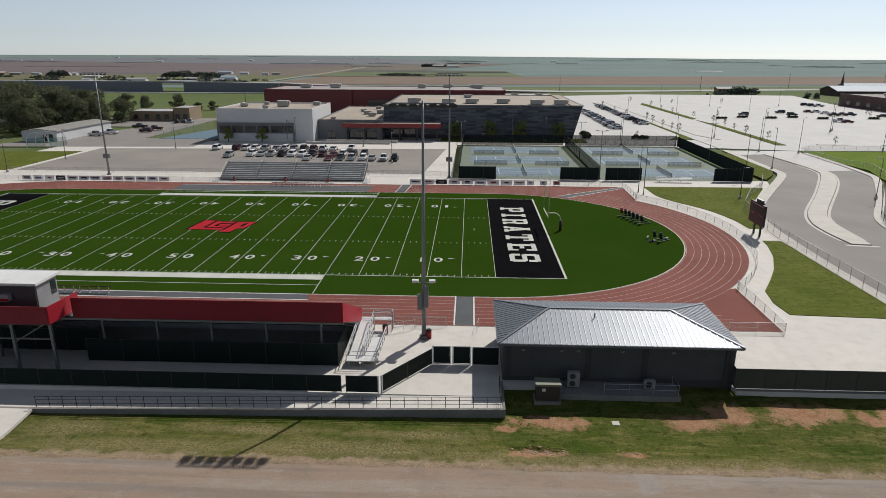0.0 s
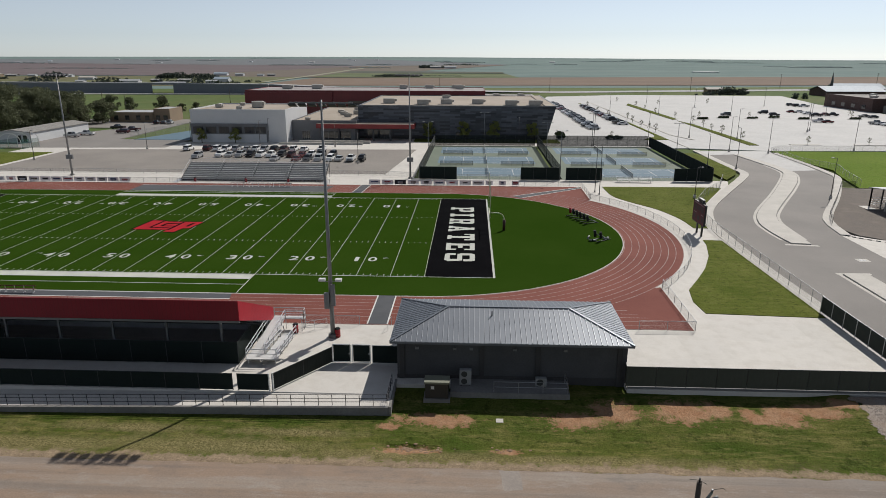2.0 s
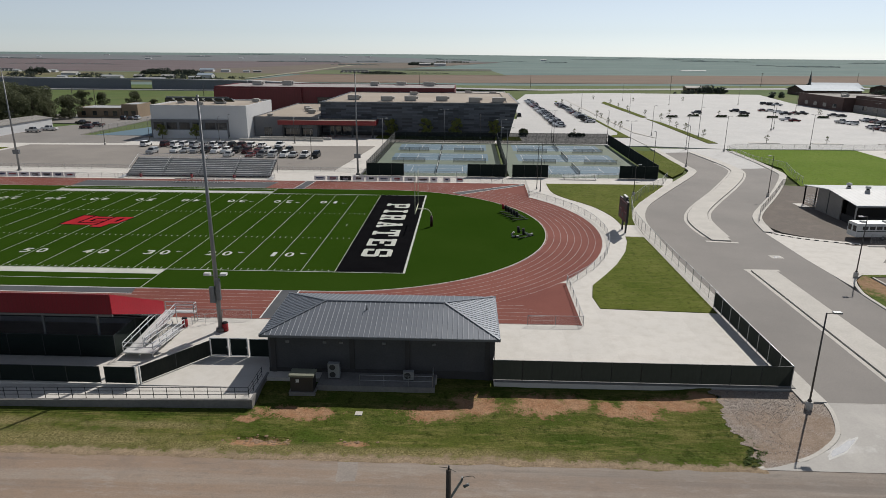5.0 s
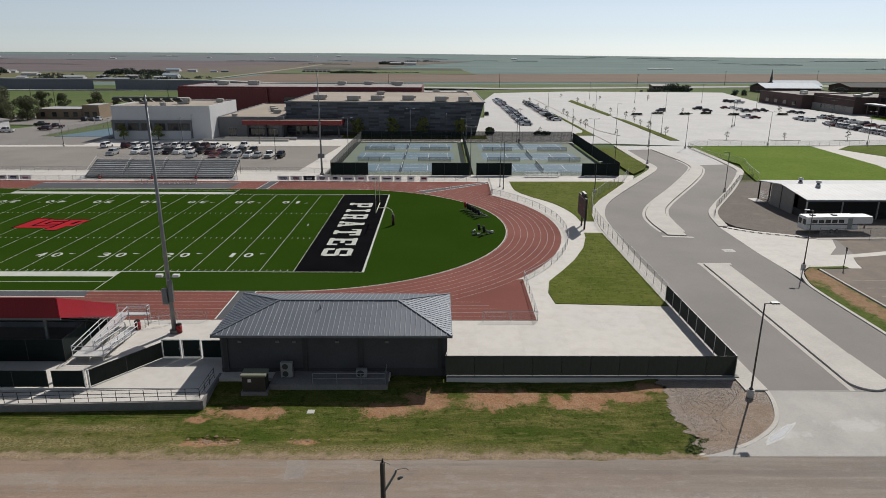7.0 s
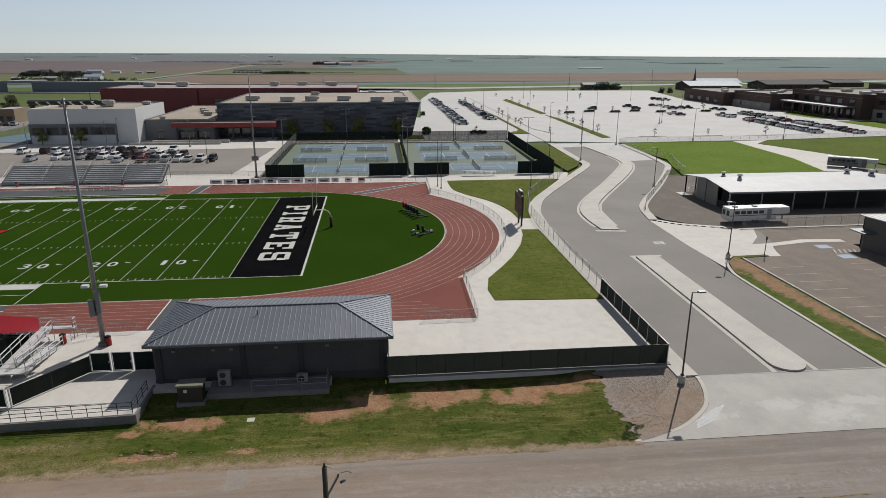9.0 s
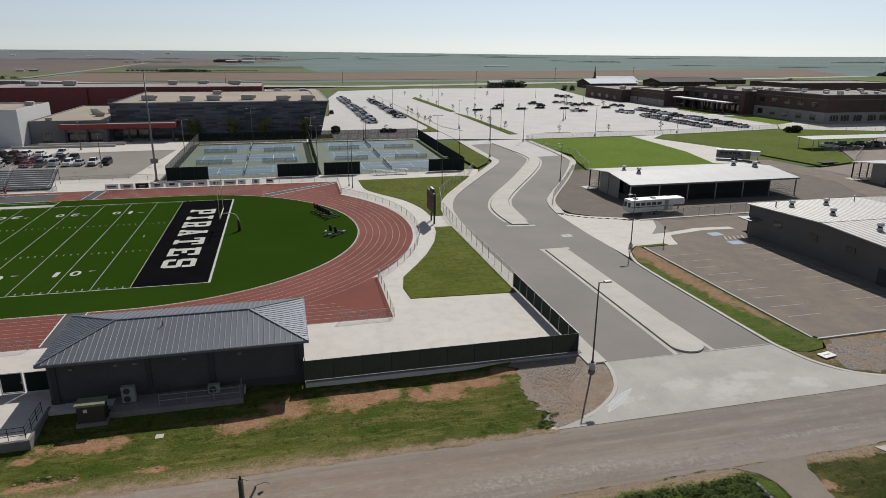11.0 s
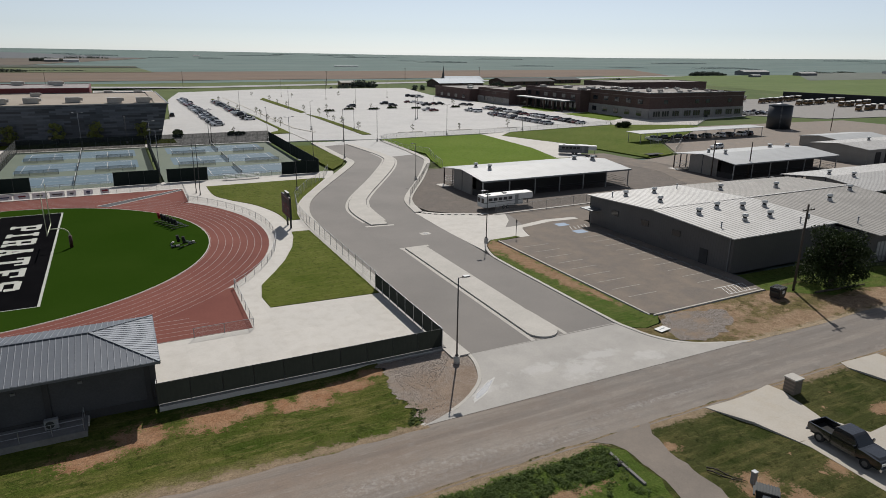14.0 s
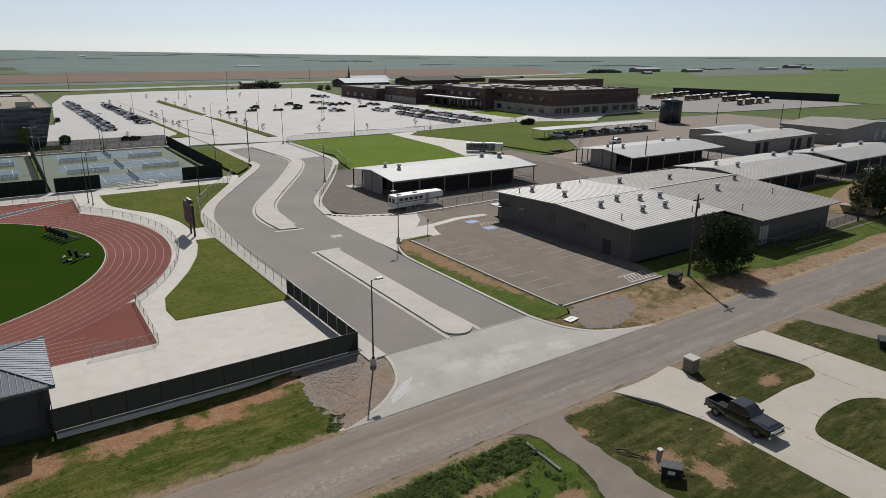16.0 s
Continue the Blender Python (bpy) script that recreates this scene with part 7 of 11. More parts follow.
def court_light(x, y, h=9.0, twin=True):
    ob = thing("court_light", "slim steel court light with small heads", "lamp post", (x, y, 0), group="tennis court lights")
    bm = bmesh.new()
    tube(bm, (0, 0, 0), (0, 0, h), 0.1, 0.06, n=8)
    part("pole", bm, M["pole_grey"], ob)
    bm = bmesh.new()
    beam(bm, (-1.3, 0, h), (1.3, 0, h), 0.07, 0.07)
    part("arm", bm, M["pole_grey"], ob)
    for s in (-1.2, 1.2):
        bm = bmesh.new()
        bx(bm, s - 0.3, s + 0.3, -0.25, 0.25, h + 0.03, h + 0.15)
        part("lamp_head", bm, M["offwhite"], ob)


for x, y, h in ((10, 131.8, 10.5), (26.8, 71.2, 11.5), (26.9, 101, 10.5), (62.8, 101, 10.5), (45, 131.8, 10.5), (-6.3, 101, 10.5)):
    court_light(x, y, h)
for x, y in ((32.6, 57.4), (33.1, 55.0)):
    ob = thing("pole", "slim dark flag pole beside the track", "pole", (x, y, 0), group="slim poles")
    bm = bmesh.new()
    tube(bm, (0, 0, 0), (0, 0, 10.2), 0.09, 0.05, n=8)
    part("shaft", bm, M["post_dark"], ob)
    bm = bmesh.new()
    tube(bm, (0, 0, 0), (0, 0, 0.3), 0.16, n=8)
    part("base", bm, M["conc_dark"], ob)
# ---- buildings ----


def bp(ob, name, x0, x1, y0, y1, z0, z1, mat, label="", parent=None, bevel=0.0):
    lx, ly, lz = ob.location
    bm = bmesh.new()
    bx(bm, x0 - lx, x1 - lx, y0 - ly, y1 - ly, z0 - lz, z1 - lz)
    if bevel:
        bmesh.ops.bevel(bm, geom=bm.edges[:], offset=bevel, segments=1)
    return part(name, bm, mat, parent or ob, label)


M["white_wall"] = surf("white insulated wall panel", (0.66, 0.67, 0.68), (0.61, 0.62, 0.63), 0.1, 2, 0.7, 0, 0.05, 0.05)
M["grey_wall"] = surf("mid-grey wall panel", (0.17, 0.175, 0.185), (0.20, 0.205, 0.215), 0.12, 2, 0.75, 0, 0.07, 0.05)
M["roof_tan"] = surf("tan membrane roof", (0.34, 0.285, 0.225), (0.41, 0.35, 0.285), 0.06, 1.5, 0.9, 0, 0.1, 0)
M["roof_pale"] = surf("pale membrane roof", (0.56, 0.53, 0.48), (0.50, 0.47, 0.42), 0.06, 1.5, 0.9, 0, 0.08, 0)
M["red_wall"] = ribbed("dark red ribbed wall", (0.20, 0.018, 0.024), 0, 1.2, 0.5, 0.0, 0.3)
M["red_trim"] = plain("red fascia paint", (0.27, 0.022, 0.022), 0.5)
M["unit"] = surf("rooftop unit metal", (0.50, 0.48, 0.44), (0.42, 0.40, 0.37), 0.4, 3, 0.6, 0.1, 0.1, 0.05)

# slate-coloured gym cladding in staggered boards
m, nt, bs = nodes_of("staggered slate cladding")
co = coords(nt)
mp = nt.nodes.new("ShaderNodeMapping")
mp.inputs["Rotation"].default_value = (radians(90), 0, 0)
nt.links.new(co, mp.inputs[0])
br = nt.nodes.new("ShaderNodeTexBrick")
for k, v in (("Color1", (0.024, 0.028, 0.038)), ("Color2", (0.125, 0.142, 0.175)), ("Mortar", (0.02, 0.022, 0.028))):
    br.inputs[k].default_value = rgb(v)
br.inputs["Scale"].default_value, br.inputs["Mortar Size"].default_value = 1.0, 0.008
br.inputs["Brick Width"].default_value, br.inputs["Row Height"].default_value = 3.6, 0.61
br.inputs["Bias"].default_value = -0.1
nt.links.new(mp.outputs[0], br.inputs["Vector"])
nt.links.new(br.outputs["Color"], bs.inputs["Base Color"])
bs.inputs["Roughness"].default_value = 0.45
bump(nt, bs, br.outputs["Fac"], 0.3, 0.02)
M["slate"] = m


def brick_mat(name, c1, c2, mortar, w=0.3, h=0.1, rot=(90, 0, 0)):
    m, nt, bs = nodes_of(name)
    co = coords(nt)
    mp = nt.nodes.new("ShaderNodeMapping")
    mp.inputs["Rotation"].default_value = [radians(a) for a in rot]
    nt.links.new(co, mp.inputs[0])
    br = nt.nodes.new("ShaderNodeTexBrick")
    for k, v in (("Color1", c1), ("Color2", c2), ("Mortar", mortar)):
        br.inputs[k].default_value = rgb(v)
    br.inputs["Scale"].default_value, br.inputs["Mortar Size"].default_value = 1.0, 0.012
    br.inputs["Brick Width"].default_value, br.inputs["Row Height"].default_value = w, h
    nt.links.new(mp.outputs[0], br.inputs["Vector"])
    n = noise_node(nt, co, 0.15, 4)
    col = mixc(nt, mathn(nt, "MULTIPLY", ramp(nt, n, 0.4, 0.7), 0.3), br.outputs["Color"], tuple(v * 0.6 for v in c1))
    nt.links.new(col, bs.inputs["Base Color"])
    bs.inputs["Roughness"].default_value = 0.9
    return m


M["brick"] = brick_mat("dark red school brick", (0.088, 0.046, 0.039), (0.112, 0.06, 0.05), (0.13, 0.105, 0.098))
M["stone_base"] = brick_mat("grey-tan block base", (0.33, 0.31, 0.295), (0.38, 0.355, 0.335), (0.27, 0.25, 0.24), 0.6, 0.2)


def roof_units(ob, spots, z, mat="unit"):
    """Rooftop units: box, hood and kerb."""
    for x, y, w, d, h in spots:
        u = bp(ob, "rooftop_unit", x - w / 2, x + w / 2, y - d / 2, y + d / 2, z + 0.2, z + h, M[mat], "rooftop air handler")
        bp(ob, "kerb_frame", x - w * 0.4, x + w * 0.4, y - d * 0.4, y + d * 0.4, z, z + 0.2, M["pole_grey"], parent=u)
        bp(ob, "hood", x + w / 2, x + w / 2 + 0.18 * w, y - d * 0.3, y + d * 0.3, z + h * 0.4, z + h * 0.9, M[mat], parent=u)


def flat_block(ob, x0, x1, y0, y1, z0, z1, wall, roof, parapet=0.5, t=0.35):
    """Four walls with a parapet, and a sunk flat roof."""
    for nm, a in (("front_wall", (x0, x1, y0, y0 + t)), ("back_wall", (x0, x1, y1 - t, y1)), ("side_wall", (x0, x0 + t, y0 + t, y1 - t)), ("side_wall", (x1 - t, x1, y0 + t, y1 - t))):
        bp(ob, nm, *a, z0, z1, wall)
    bp(ob, "roof", x0 + t, x1 - t, y0 + t, y1 - t, z1 - parapet - 0.2, z1 - parapet, roof)


def window(ob, x0, x1, y, z0, z1, n=1, frame=None):
    """A window in a wall that faces -y: glass, surround and mullions, proud of the wall."""
    w = bp(ob, "window", x0, x1, y - 0.05, y - 0.01, z0, z1, M["glass"])
    f = frame or M["post_dark"]
    bp(ob, "sill", x0 - 0.08, x1 + 0.08, y - 0.14, y - 0.01, z0 - 0.12, z0, f, parent=w)
    bp(ob, "head", x0 - 0.08, x1 + 0.08, y - 0.1, y - 0.01, z1, z1 + 0.1, f, parent=w)
    for k in range(n + 1):
        x = x0 + (x1 - x0) * k / n
        bp(ob, "mullion", x - 0.04, x + 0.04, y - 0.09, y - 0.05, z0, z1, f, parent=w)


hall = thing("assembly_hall", "white panelled school hall with a grey window band", "building", (-73, 136.5, 0))
flat_block(hall, -89.2, -56.6, 136.5, 166, -0.6, 10.8, M["white_wall"], M["roof_tan"], 0.4)
bp(hall, "window_band", -89.3, -63.0, 136.1, 136.48, -0.2, 6.0, M["grey_wall"], "grey lower band")
bp(hall, "lower_wall", -88.9, -63.4, 136.0, 136.09, -0.2, 2.6, M["white_wall"], "pale lower wall panels")
for x in (-86.6, -82.2, -77.8, -73.4, -69.0, -65.2):
    window(hall, x - 1.7, x + 1.7, 136.05, 3.0, 5.0, 3)
bp(hall, "lintel", -89.3, -62.9, 135.9, 136.46, 5.7, 6.1, M["grey_wall"])
roof_units(hall, [(-84, 150, 2.2, 2.2, 1.2), (-74, 142, 1.6, 1.6, 1.1), (-70, 150, 3.6, 2.8, 2.2), (-60, 158, 2.2, 2.0, 1.2), (-61, 162, 1.8, 1.6, 1.0), (-79, 160, 1.6, 1.6, 1.0)], 10.4)

lobby = thing("school_lobby", "low tan-roofed lobby with a long red canopy", "building", (-40, 147, 0))
flat_block(lobby, -56.4, -33.9, 143.4, 205, -0.6, 6.7, M["grey_wall"], M["roof_tan"], 0.3)
bp(lobby, "canopy", -47.6, -13.8, 141.2, 148.8, 4.15, 5.6, M["red_trim"], "long red canopy fascia")
bp(lobby, "canopy_roof", -47.3, -14.1, 141.5, 148.8, 5.6, 5.68, M["roof_tan"])
for x in (-46, -40, -34, -28, -22, -15):
    bp(lobby, "column", x - 0.3, x + 0.3, 142.0, 142.6, -0.3, 4.15, M["block"])
for x0, x1 in ((-46.5, -36), (-31.0, -23.2), (-53.0, -50.2)):
    window(lobby, x0, x1, 143.3 if x1 < -33 else 148.9, 0.1, 3.0, 4, M["offwhite"])
bp(lobby, "planter_wall", -58, -30, 131.5, 132.0, -0.3, 0.55, M["kerb"], "low concrete planter wall")
bp(lobby, "planter_wall", -52, -28, 135.0, 135.5, -0.3, 0.8, M["kerb"], "low concrete planter wall")
roof_units(lobby, [(-46, 178, 2, 2, 1.2), (-43, 168, 2.4, 2, 1.4), (-40, 160, 2.4, 2, 1.4), (-38.5, 172, 2.6, 2.2, 1.5), (-42, 192, 2, 1.6, 1.2), (-52, 148, 1.6, 1.4, 0.9), (-37, 184, 2.2, 2, 1.3)], 6.4)

gym = thing("gymnasium", "large gymnasium clad in staggered slate-grey boards", "building", (0, 149, 0))
flat_block(gym, -34.2, 32.0, 149, 212, -0.6, 11.4, M["slate"], M["roof_tan"], 0.3)
bm = bmesh.new()
cant = [(32.0, -0.6), (32.1, -0.6), (35.2, 11.4), (32.0, 11.4)]
rows_ = [[bm.verts.new((x, y - 149, z)) for x, z in cant] for y in (149, 212)]
bm.faces.new(rows_[0])
bm.faces.new(rows_[1][::-1])
for i in range(4):
    bm.faces.new((rows_[0][i], rows_[1][i], rows_[1][(i + 1) % 4], rows_[0][(i + 1) % 4]))
part("canted_wall", bm, M["slate"], gym, "slate end wall leaning outward")
bp(gym, "roof_strip", 31.6, 35.1, 149.3, 211.7, 11.402, 11.42, M["roof_tan"])
bp(gym, "roof_edge", -34.6, 35.6, 148.8, 149.1, 11.2, 11.55, M["pole_grey"])
bp(gym, "roof_edge", 35.1, 35.6, 149.1, 212, 11.2, 11.55, M["pole_grey"])
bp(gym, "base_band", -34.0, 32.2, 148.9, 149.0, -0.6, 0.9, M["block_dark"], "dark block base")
bp(gym, "door", 0.5, 4.5, 148.84, 148.95, -0.1, 2.4, M["glass"])
roof_units(gym, [(-25, 165, 4.2, 3, 1.8), (-12, 160, 4.2, 3, 1.8), (-3.5, 162, 4.2, 3, 1.8), (8, 163, 4.2, 3, 1.8), (20, 158, 4.2, 3, 1.8), (28.5, 158, 4.2, 3, 1.8), (-5, 195, 3, 2, 1.4)], 11.1)

redb = thing("arts_building", "long dark red metal-clad school building", "building", (-42, 215, 0))
M["roof_rose"] = surf("weathered rose-grey flat roof", (0.30, 0.27, 0.265), (0.38, 0.345, 0.335), 0.1, 0.6, 0.9, 0, 0.25, 0)
flat_block(redb, -96.8, 11.8, 215, 250, -0.6, 13.1, M["red_wall"], M["roof_rose"], 0.25)
bp(redb, "step_wall", -96.8, -57, 214.0, 214.95, -0.6, 12.3, M["red_wall"], "projecting red wall")
window(redb, -50, -28, 214.9, 4.5, 8.5, 8)
roof_units(redb, [(-82, 232, 4.4, 3.4, 1.9), (-68, 233, 4.4, 3.4, 2.1), (-27, 236, 3.4, 3, 1.9), (-15, 243, 4, 3, 1.6), (0, 236, 3.6, 3, 1.9), (-2, 244, 4, 3, 1.6)], 12.85)
annex = thing("annex", "white flat-roofed annex behind the gym", "building", (24, 240, 0))
flat_block(annex, 12, 37, 236, 268, -0.6, 9.0, M["white_wall"], M["roof_pale"], 0.3)
for x in (16, 24, 31):
    window(annex, x - 2, x + 2, 235.95, 4.6, 7.0, 3)
roof_units(annex, [(18, 250, 3, 2.4, 1.4), (30, 250, 3, 2.4, 1.4)], 8.7)

# brick school on the east
M["roof_school"] = surf("gritty grey-brown flat roof", (0.22, 0.20, 0.185), (0.36, 0.33, 0.30), 0.12, 0.5, 0.9, 0, 0.35, 0)
M["band"] = plain("pale cast band", (0.20, 0.165, 0.15), 0.8)
school = thing("brick_school", "two-storey dark brick school on a grey block base", "building", (270, 146, 0))
SX, SXE, SY, SYE = 239.0, 301.0, 145.5, 188.0
flat_block(school, SX, SXE, SY, SYE, -0.6, 11.6, M["brick"], M["roof_school"], 0.6)
for a in ((SX - 0.2, SXE + 0.2, SY - 0.3, SY - 0.02), (SX - 0.3, SX - 0.02, SY - 0.3, SYE)):
    bp(school, "base", *a, -0.6, 4.6, M["stone_base"], "grey block base storey")
for x in (243.5, 249, 255.5, 263, 269, 276, 284, 291, 297):
    for d in (-1.5, 0, 1.5):
        window(school, x + d - 0.5, x + d + 0.5, SY - 0.4, 1.2, 3.4, 1)
    if x in (249, 269, 276, 291):
        window(school, x - 1.2, x + 1.2, SY - 0.05, 6.8, 8.4, 2)
bp(school, "entrance", 274.2, 276.8, SY - 0.42, SY - 0.34, -0.2, 2.9, M["glass"], "dark glazed entrance")
bp(school, "band", SX - 0.25, SXE + 0.25, SY - 0.15, SY - 0.01, 9.7, 9.95, M["band"], "thin pale cast band")
bp(school, "band", SX - 0.2, SX - 0.01, SY - 0.01, SYE, 9.7, 9.95, M["band"], "thin pale cast band")
bp(school, "coping", SX - 0.3, SXE + 0.3, SY - 0.3, SY + 0.3, 11.6, 11.9, M["pole_grey"])
bp(school, "coping", SX - 0.3, SX + 0.3, SY + 0.3, SYE, 11.6, 11.9, M["pole_grey"])
for k in range(5):
    y = SY + 6 + k * 8
    bp(school, "side_window", SX - 0.4, SX - 0.32, y - 1.6, y + 1.6, 1.2, 3.4, M["glass"])
    bp(school, "side_window", SX - 0.12, SX - 0.04, y - 1.6, y + 1.6, 6.6, 8.6, M["glass"])
roof_units(school, [(244 + (k % 6) * 9.5 + (k * 37 % 5), 151 + (k // 6) * 10 + (k * 53 % 6), 1.3 + 0.6 * (k % 3), 1.1 + 0.6 * (k % 2), 0.7 + 0.2 * (k % 3)) for k in range(26)], 11.0)
wing = thing("school_wing", "long lower brick wing with a flat roof", "building", (232, 250, 0))
flat_block(wing, 233, 285, 188.2, 238, -0.6, 10.8, M["brick"], M["roof_school"], 0.4)
flat_block(wing, 222, 262, 238.2, 274, -0.6, 8.2, M["brick"], M["roof_school"], 0.4)
flat_block(wing, 216, 255, 274.2, 322, -0.6, 7.0, M["brick"], M["roof_school"], 0.4)
bp(wing, "band", 232.8, 232.99, 188.2, 238, 9.0, 9.25, M["band"], "thin pale cast band")
bp(wing, "band", 221.8, 221.99, 238.2, 274, 6.6, 6.85, M["band"], "thin pale cast band")
bp(wing, "entry_roof", 225.5, 233, 192, 236, 4.9, 5.5, M["pole_grey"], "flat entrance canopy")
for y in (194, 202, 210, 218, 226, 234):
    bp(wing, "column", 226, 226.7, y - 0.35, y + 0.35, -0.2, 4.9, M["brick"])
    bp(wing, "glazing", 232.85, 232.97, y - 2.8, y + 2.8, 0.2, 4.4, M["glass"])
    bp(wing, "upper_window", 232.85, 232.97, y - 1.6, y + 1.6, 6.3, 8.3, M["glass"])
bp(wing, "base", 221.7, 221.98, 238.2, 274, -0.6, 3.4, M["stone_base"], "grey block base")
for y in (246, 255, 264, 282, 292, 302, 312):
    bp(wing, "glazing", (221.62 if y < 275 else 215.92), 221.69 if y < 275 else 215.98, y - 1.8, y + 1.8, 1.2, 3.2, M["glass"])
roof_units(wing, [(240, 196, 4, 3, 1.4), (252, 204, 4, 3, 1.4), (246, 216, 4, 3, 1.4), (264, 198, 4, 3, 1.4), (238, 228, 3, 3, 1.2)], 10.4)
roof_units(wing, [(228, 246, 3, 3, 1.2), (238, 256, 3, 3, 1.2), (246, 266, 3, 3, 1.2)], 7.8)
roof_units(wing, [(224, 288, 3, 3, 1.2), (234, 306, 3, 3, 1.2)], 6.6)
back = thing("school_back_hall", "tall plain hall behind the brick school", "building", (330, 240, 0))
flat_block(back, 300, 375, 236, 270, -0.6, 12.0, M["brick"], M["roof_school"], 0.3)

# church with a steeple and its neighbours


def gable(ob, x0, x1, y0, y1, z0, ze, zr, wall, roof, along="x", over=0.5, t=0.25):
    """Walls, gables and two roof slopes with thickness; the ridge runs along x or y."""
    lx, ly, lz = ob.location
    for nm, a in (("front_wall", (x0, x1, y0, y0 + t)), ("back_wall", (x0, x1, y1 - t, y1)), ("side_wall", (x0, x0 + t, y0 + t, y1 - t)), ("side_wall", (x1 - t, x1, y0 + t, y1 - t))):
        bp(ob, nm, *a, z0, ze, wall)
    gable_roof(ob, x0 - over, x1 + over, y0 - over, y1 + over, ze, zr, roof, along)
    for s in (0, 1):
        bm = bmesh.new()
        if along == "x":
            x = (x0 if s == 0 else x1 - t) - lx
            tri = [(y0 - ly, ze - lz), (y1 - ly, ze - lz), ((y0 + y1) / 2 - ly, zr - 0.08 - lz)]
            a = [bm.verts.new((x, p, q)) for p, q in tri]
            b = [bm.verts.new((x + t, p, q)) for p, q in tri]
        else:
            y = (y0 if s == 0 else y1 - t) - ly
            tri = [(x0 - lx, ze - lz), (x1 - lx, ze - lz), ((x0 + x1) / 2 - lx, zr - 0.08 - lz)]
            a = [bm.verts.new((p, y, q)) for p, q in tri]
            b = [bm.verts.new((p, y + t, q)) for p, q in tri]
        bm.faces.new(a)
        bm.faces.new(b[::-1])
        for i in range(3):
            j = (i + 1) % 3
            bm.faces.new((a[i], a[j], b[j], b[i]))
        part("gable", bm, wall, ob)


def gable_roof(ob, x0, x1, y0, y1, ze, zr, roof, along="x", t=0.12):
    lx, ly, lz = ob.location
    if along == "x":
        ym = (y0 + y1) / 2
        sides = [[(x0, y0, ze), (x1, y0, ze), (x1, ym, zr), (x0, ym, zr)], [(x1, y1, ze), (x0, y1, ze), (x0, ym, zr), (x1, ym, zr)]]
    else:
        xm = (x0 + x1) / 2
        sides = [[(x0, y1, ze), (x0, y0, ze), (xm, y0, zr), (xm, y1, zr)], [(x1, y0, ze), (x1, y1, ze), (xm, y1, zr), (xm, y0, zr)]]
    for q in sides:
        bm = bmesh.new()
        u = [bm.verts.new((x - lx, y - ly, z - lz + t)) for x, y, z in q]
        d = [bm.verts.new((x - lx, y - ly, z - lz)) for x, y, z in q]
        bm.faces.new(u)
        bm.faces.new(d[::-1])
        for i in range(4):
            j = (i + 1) % 4
            bm.faces.new((u[i], d[i], d[j], u[j]))
        part("roof_slope", bm, roof, ob)


M["roof_blue"] = ribbed("pale blue-grey metal roof", (0.36, 0.44, 0.52), 0, 0.6, 0.7, 0.0, 0.3)
M["tan_wall"] = surf("tan stucco wall", (0.33, 0.25, 0.17), (0.28, 0.21, 0.145), 0.2, 3, 0.9, 0, 0.1, 0.1)
church = thing("church", "low church with pale blue metal roof and steeple", "church", (285, 430, 0))
gable(church, 268, 310, 420, 446, -0.6, 3.2, 6.6, M["brick"], M["roof_blue"], "x", 1.2)
gable(church, 290, 326, 447.5, 466, -0.6, 3.8, 7.6, M["brick"], M["roof_blue"], "x", 1.0)
bm = bmesh.new()
tube(bm, (-2, 14, 0), (-2, 14, 10.5), 1.2, 1.1, n=4)
tube(bm, (-2, 14, 10.5), (-2, 14, 17.0), 0.85, 0.05, n=4)
part("steeple", bm, M["post_dark"], church, "dark slender steeple")
for x0, x1, y0, y1, zr, lab in ((345, 400, 440, 470, 6.0, "dark-roofed brick house beyond the school"), (190, 202, 446, 455, 4.6, "pale-roofed farmhouse among trees"), (425, 455, 470, 490, 5.0, "dark-roofed brick house beyond the school")):
    h = thing("house", lab, "house", ((x0 + x1) / 2, (y0 + y1) / 2, 0), group="houses beyond the lot")
    gable(h, x0, x1, y0, y1, -0.6, 3.2, zr, M["brick"] if x0 > 200 else M["tan_wall"], M["roof_pale"] if x0 < 200 else M["block_dark"], "x", 0.8)
    for k in range(4):
        xx = x0 + (x1 - x0) * (k + 0.5) / 4
        window(h, xx - 1, xx + 1, y0 - 0.02, 1.0, 2.4, 2)

# barns and sheds of the farm yard
M["roof_white"] = ribbed("white sheet-metal barn roof", (0.47, 0.485, 0.49), 0, 0.9, 0.6, 0.0, 0.25, rib_shade=0.22, duty=0.18)
M["roof_grey"] = ribbed("weathered grey ribbed roof", (0.37, 0.352, 0.32), 0, 0.9, 0.65, 0.1, 0.8, c2=(0.27, 0.255, 0.232), rib_shade=1.0, duty=0.36)
M["roof_galv"] = ribbed("galvanised ribbed roof", (0.58, 0.57, 0.55), 0, 0.9, 0.6, 0.1, 0.8, c2=(0.47, 0.46, 0.435), rib_shade=1.0, duty=0.36)
M["wall_tan"] = ribbed("grey-tan ribbed wall sheet", (0.128, 0.122, 0.118), 0, 0.45, 0.6, 0.1, 0.4)
M["wall_tan_y"] = ribbed("grey-tan ribbed end sheet", (0.128, 0.122, 0.118), 1, 0.45, 0.6, 0.1, 0.4)
# dark tone that also paints the shade inside barns and doorways
M["dark_in"] = plain("dark metal and painted indoor shade", (0.05, 0.047, 0.045), 0.9)


M["vent_skirt"] = plain("weathered vent skirt", (0.58, 0.57, 0.55), 0.6)
M["vent_cap"] = plain("chalky white vent cap", (0.80, 0.80, 0.78), 0.6)


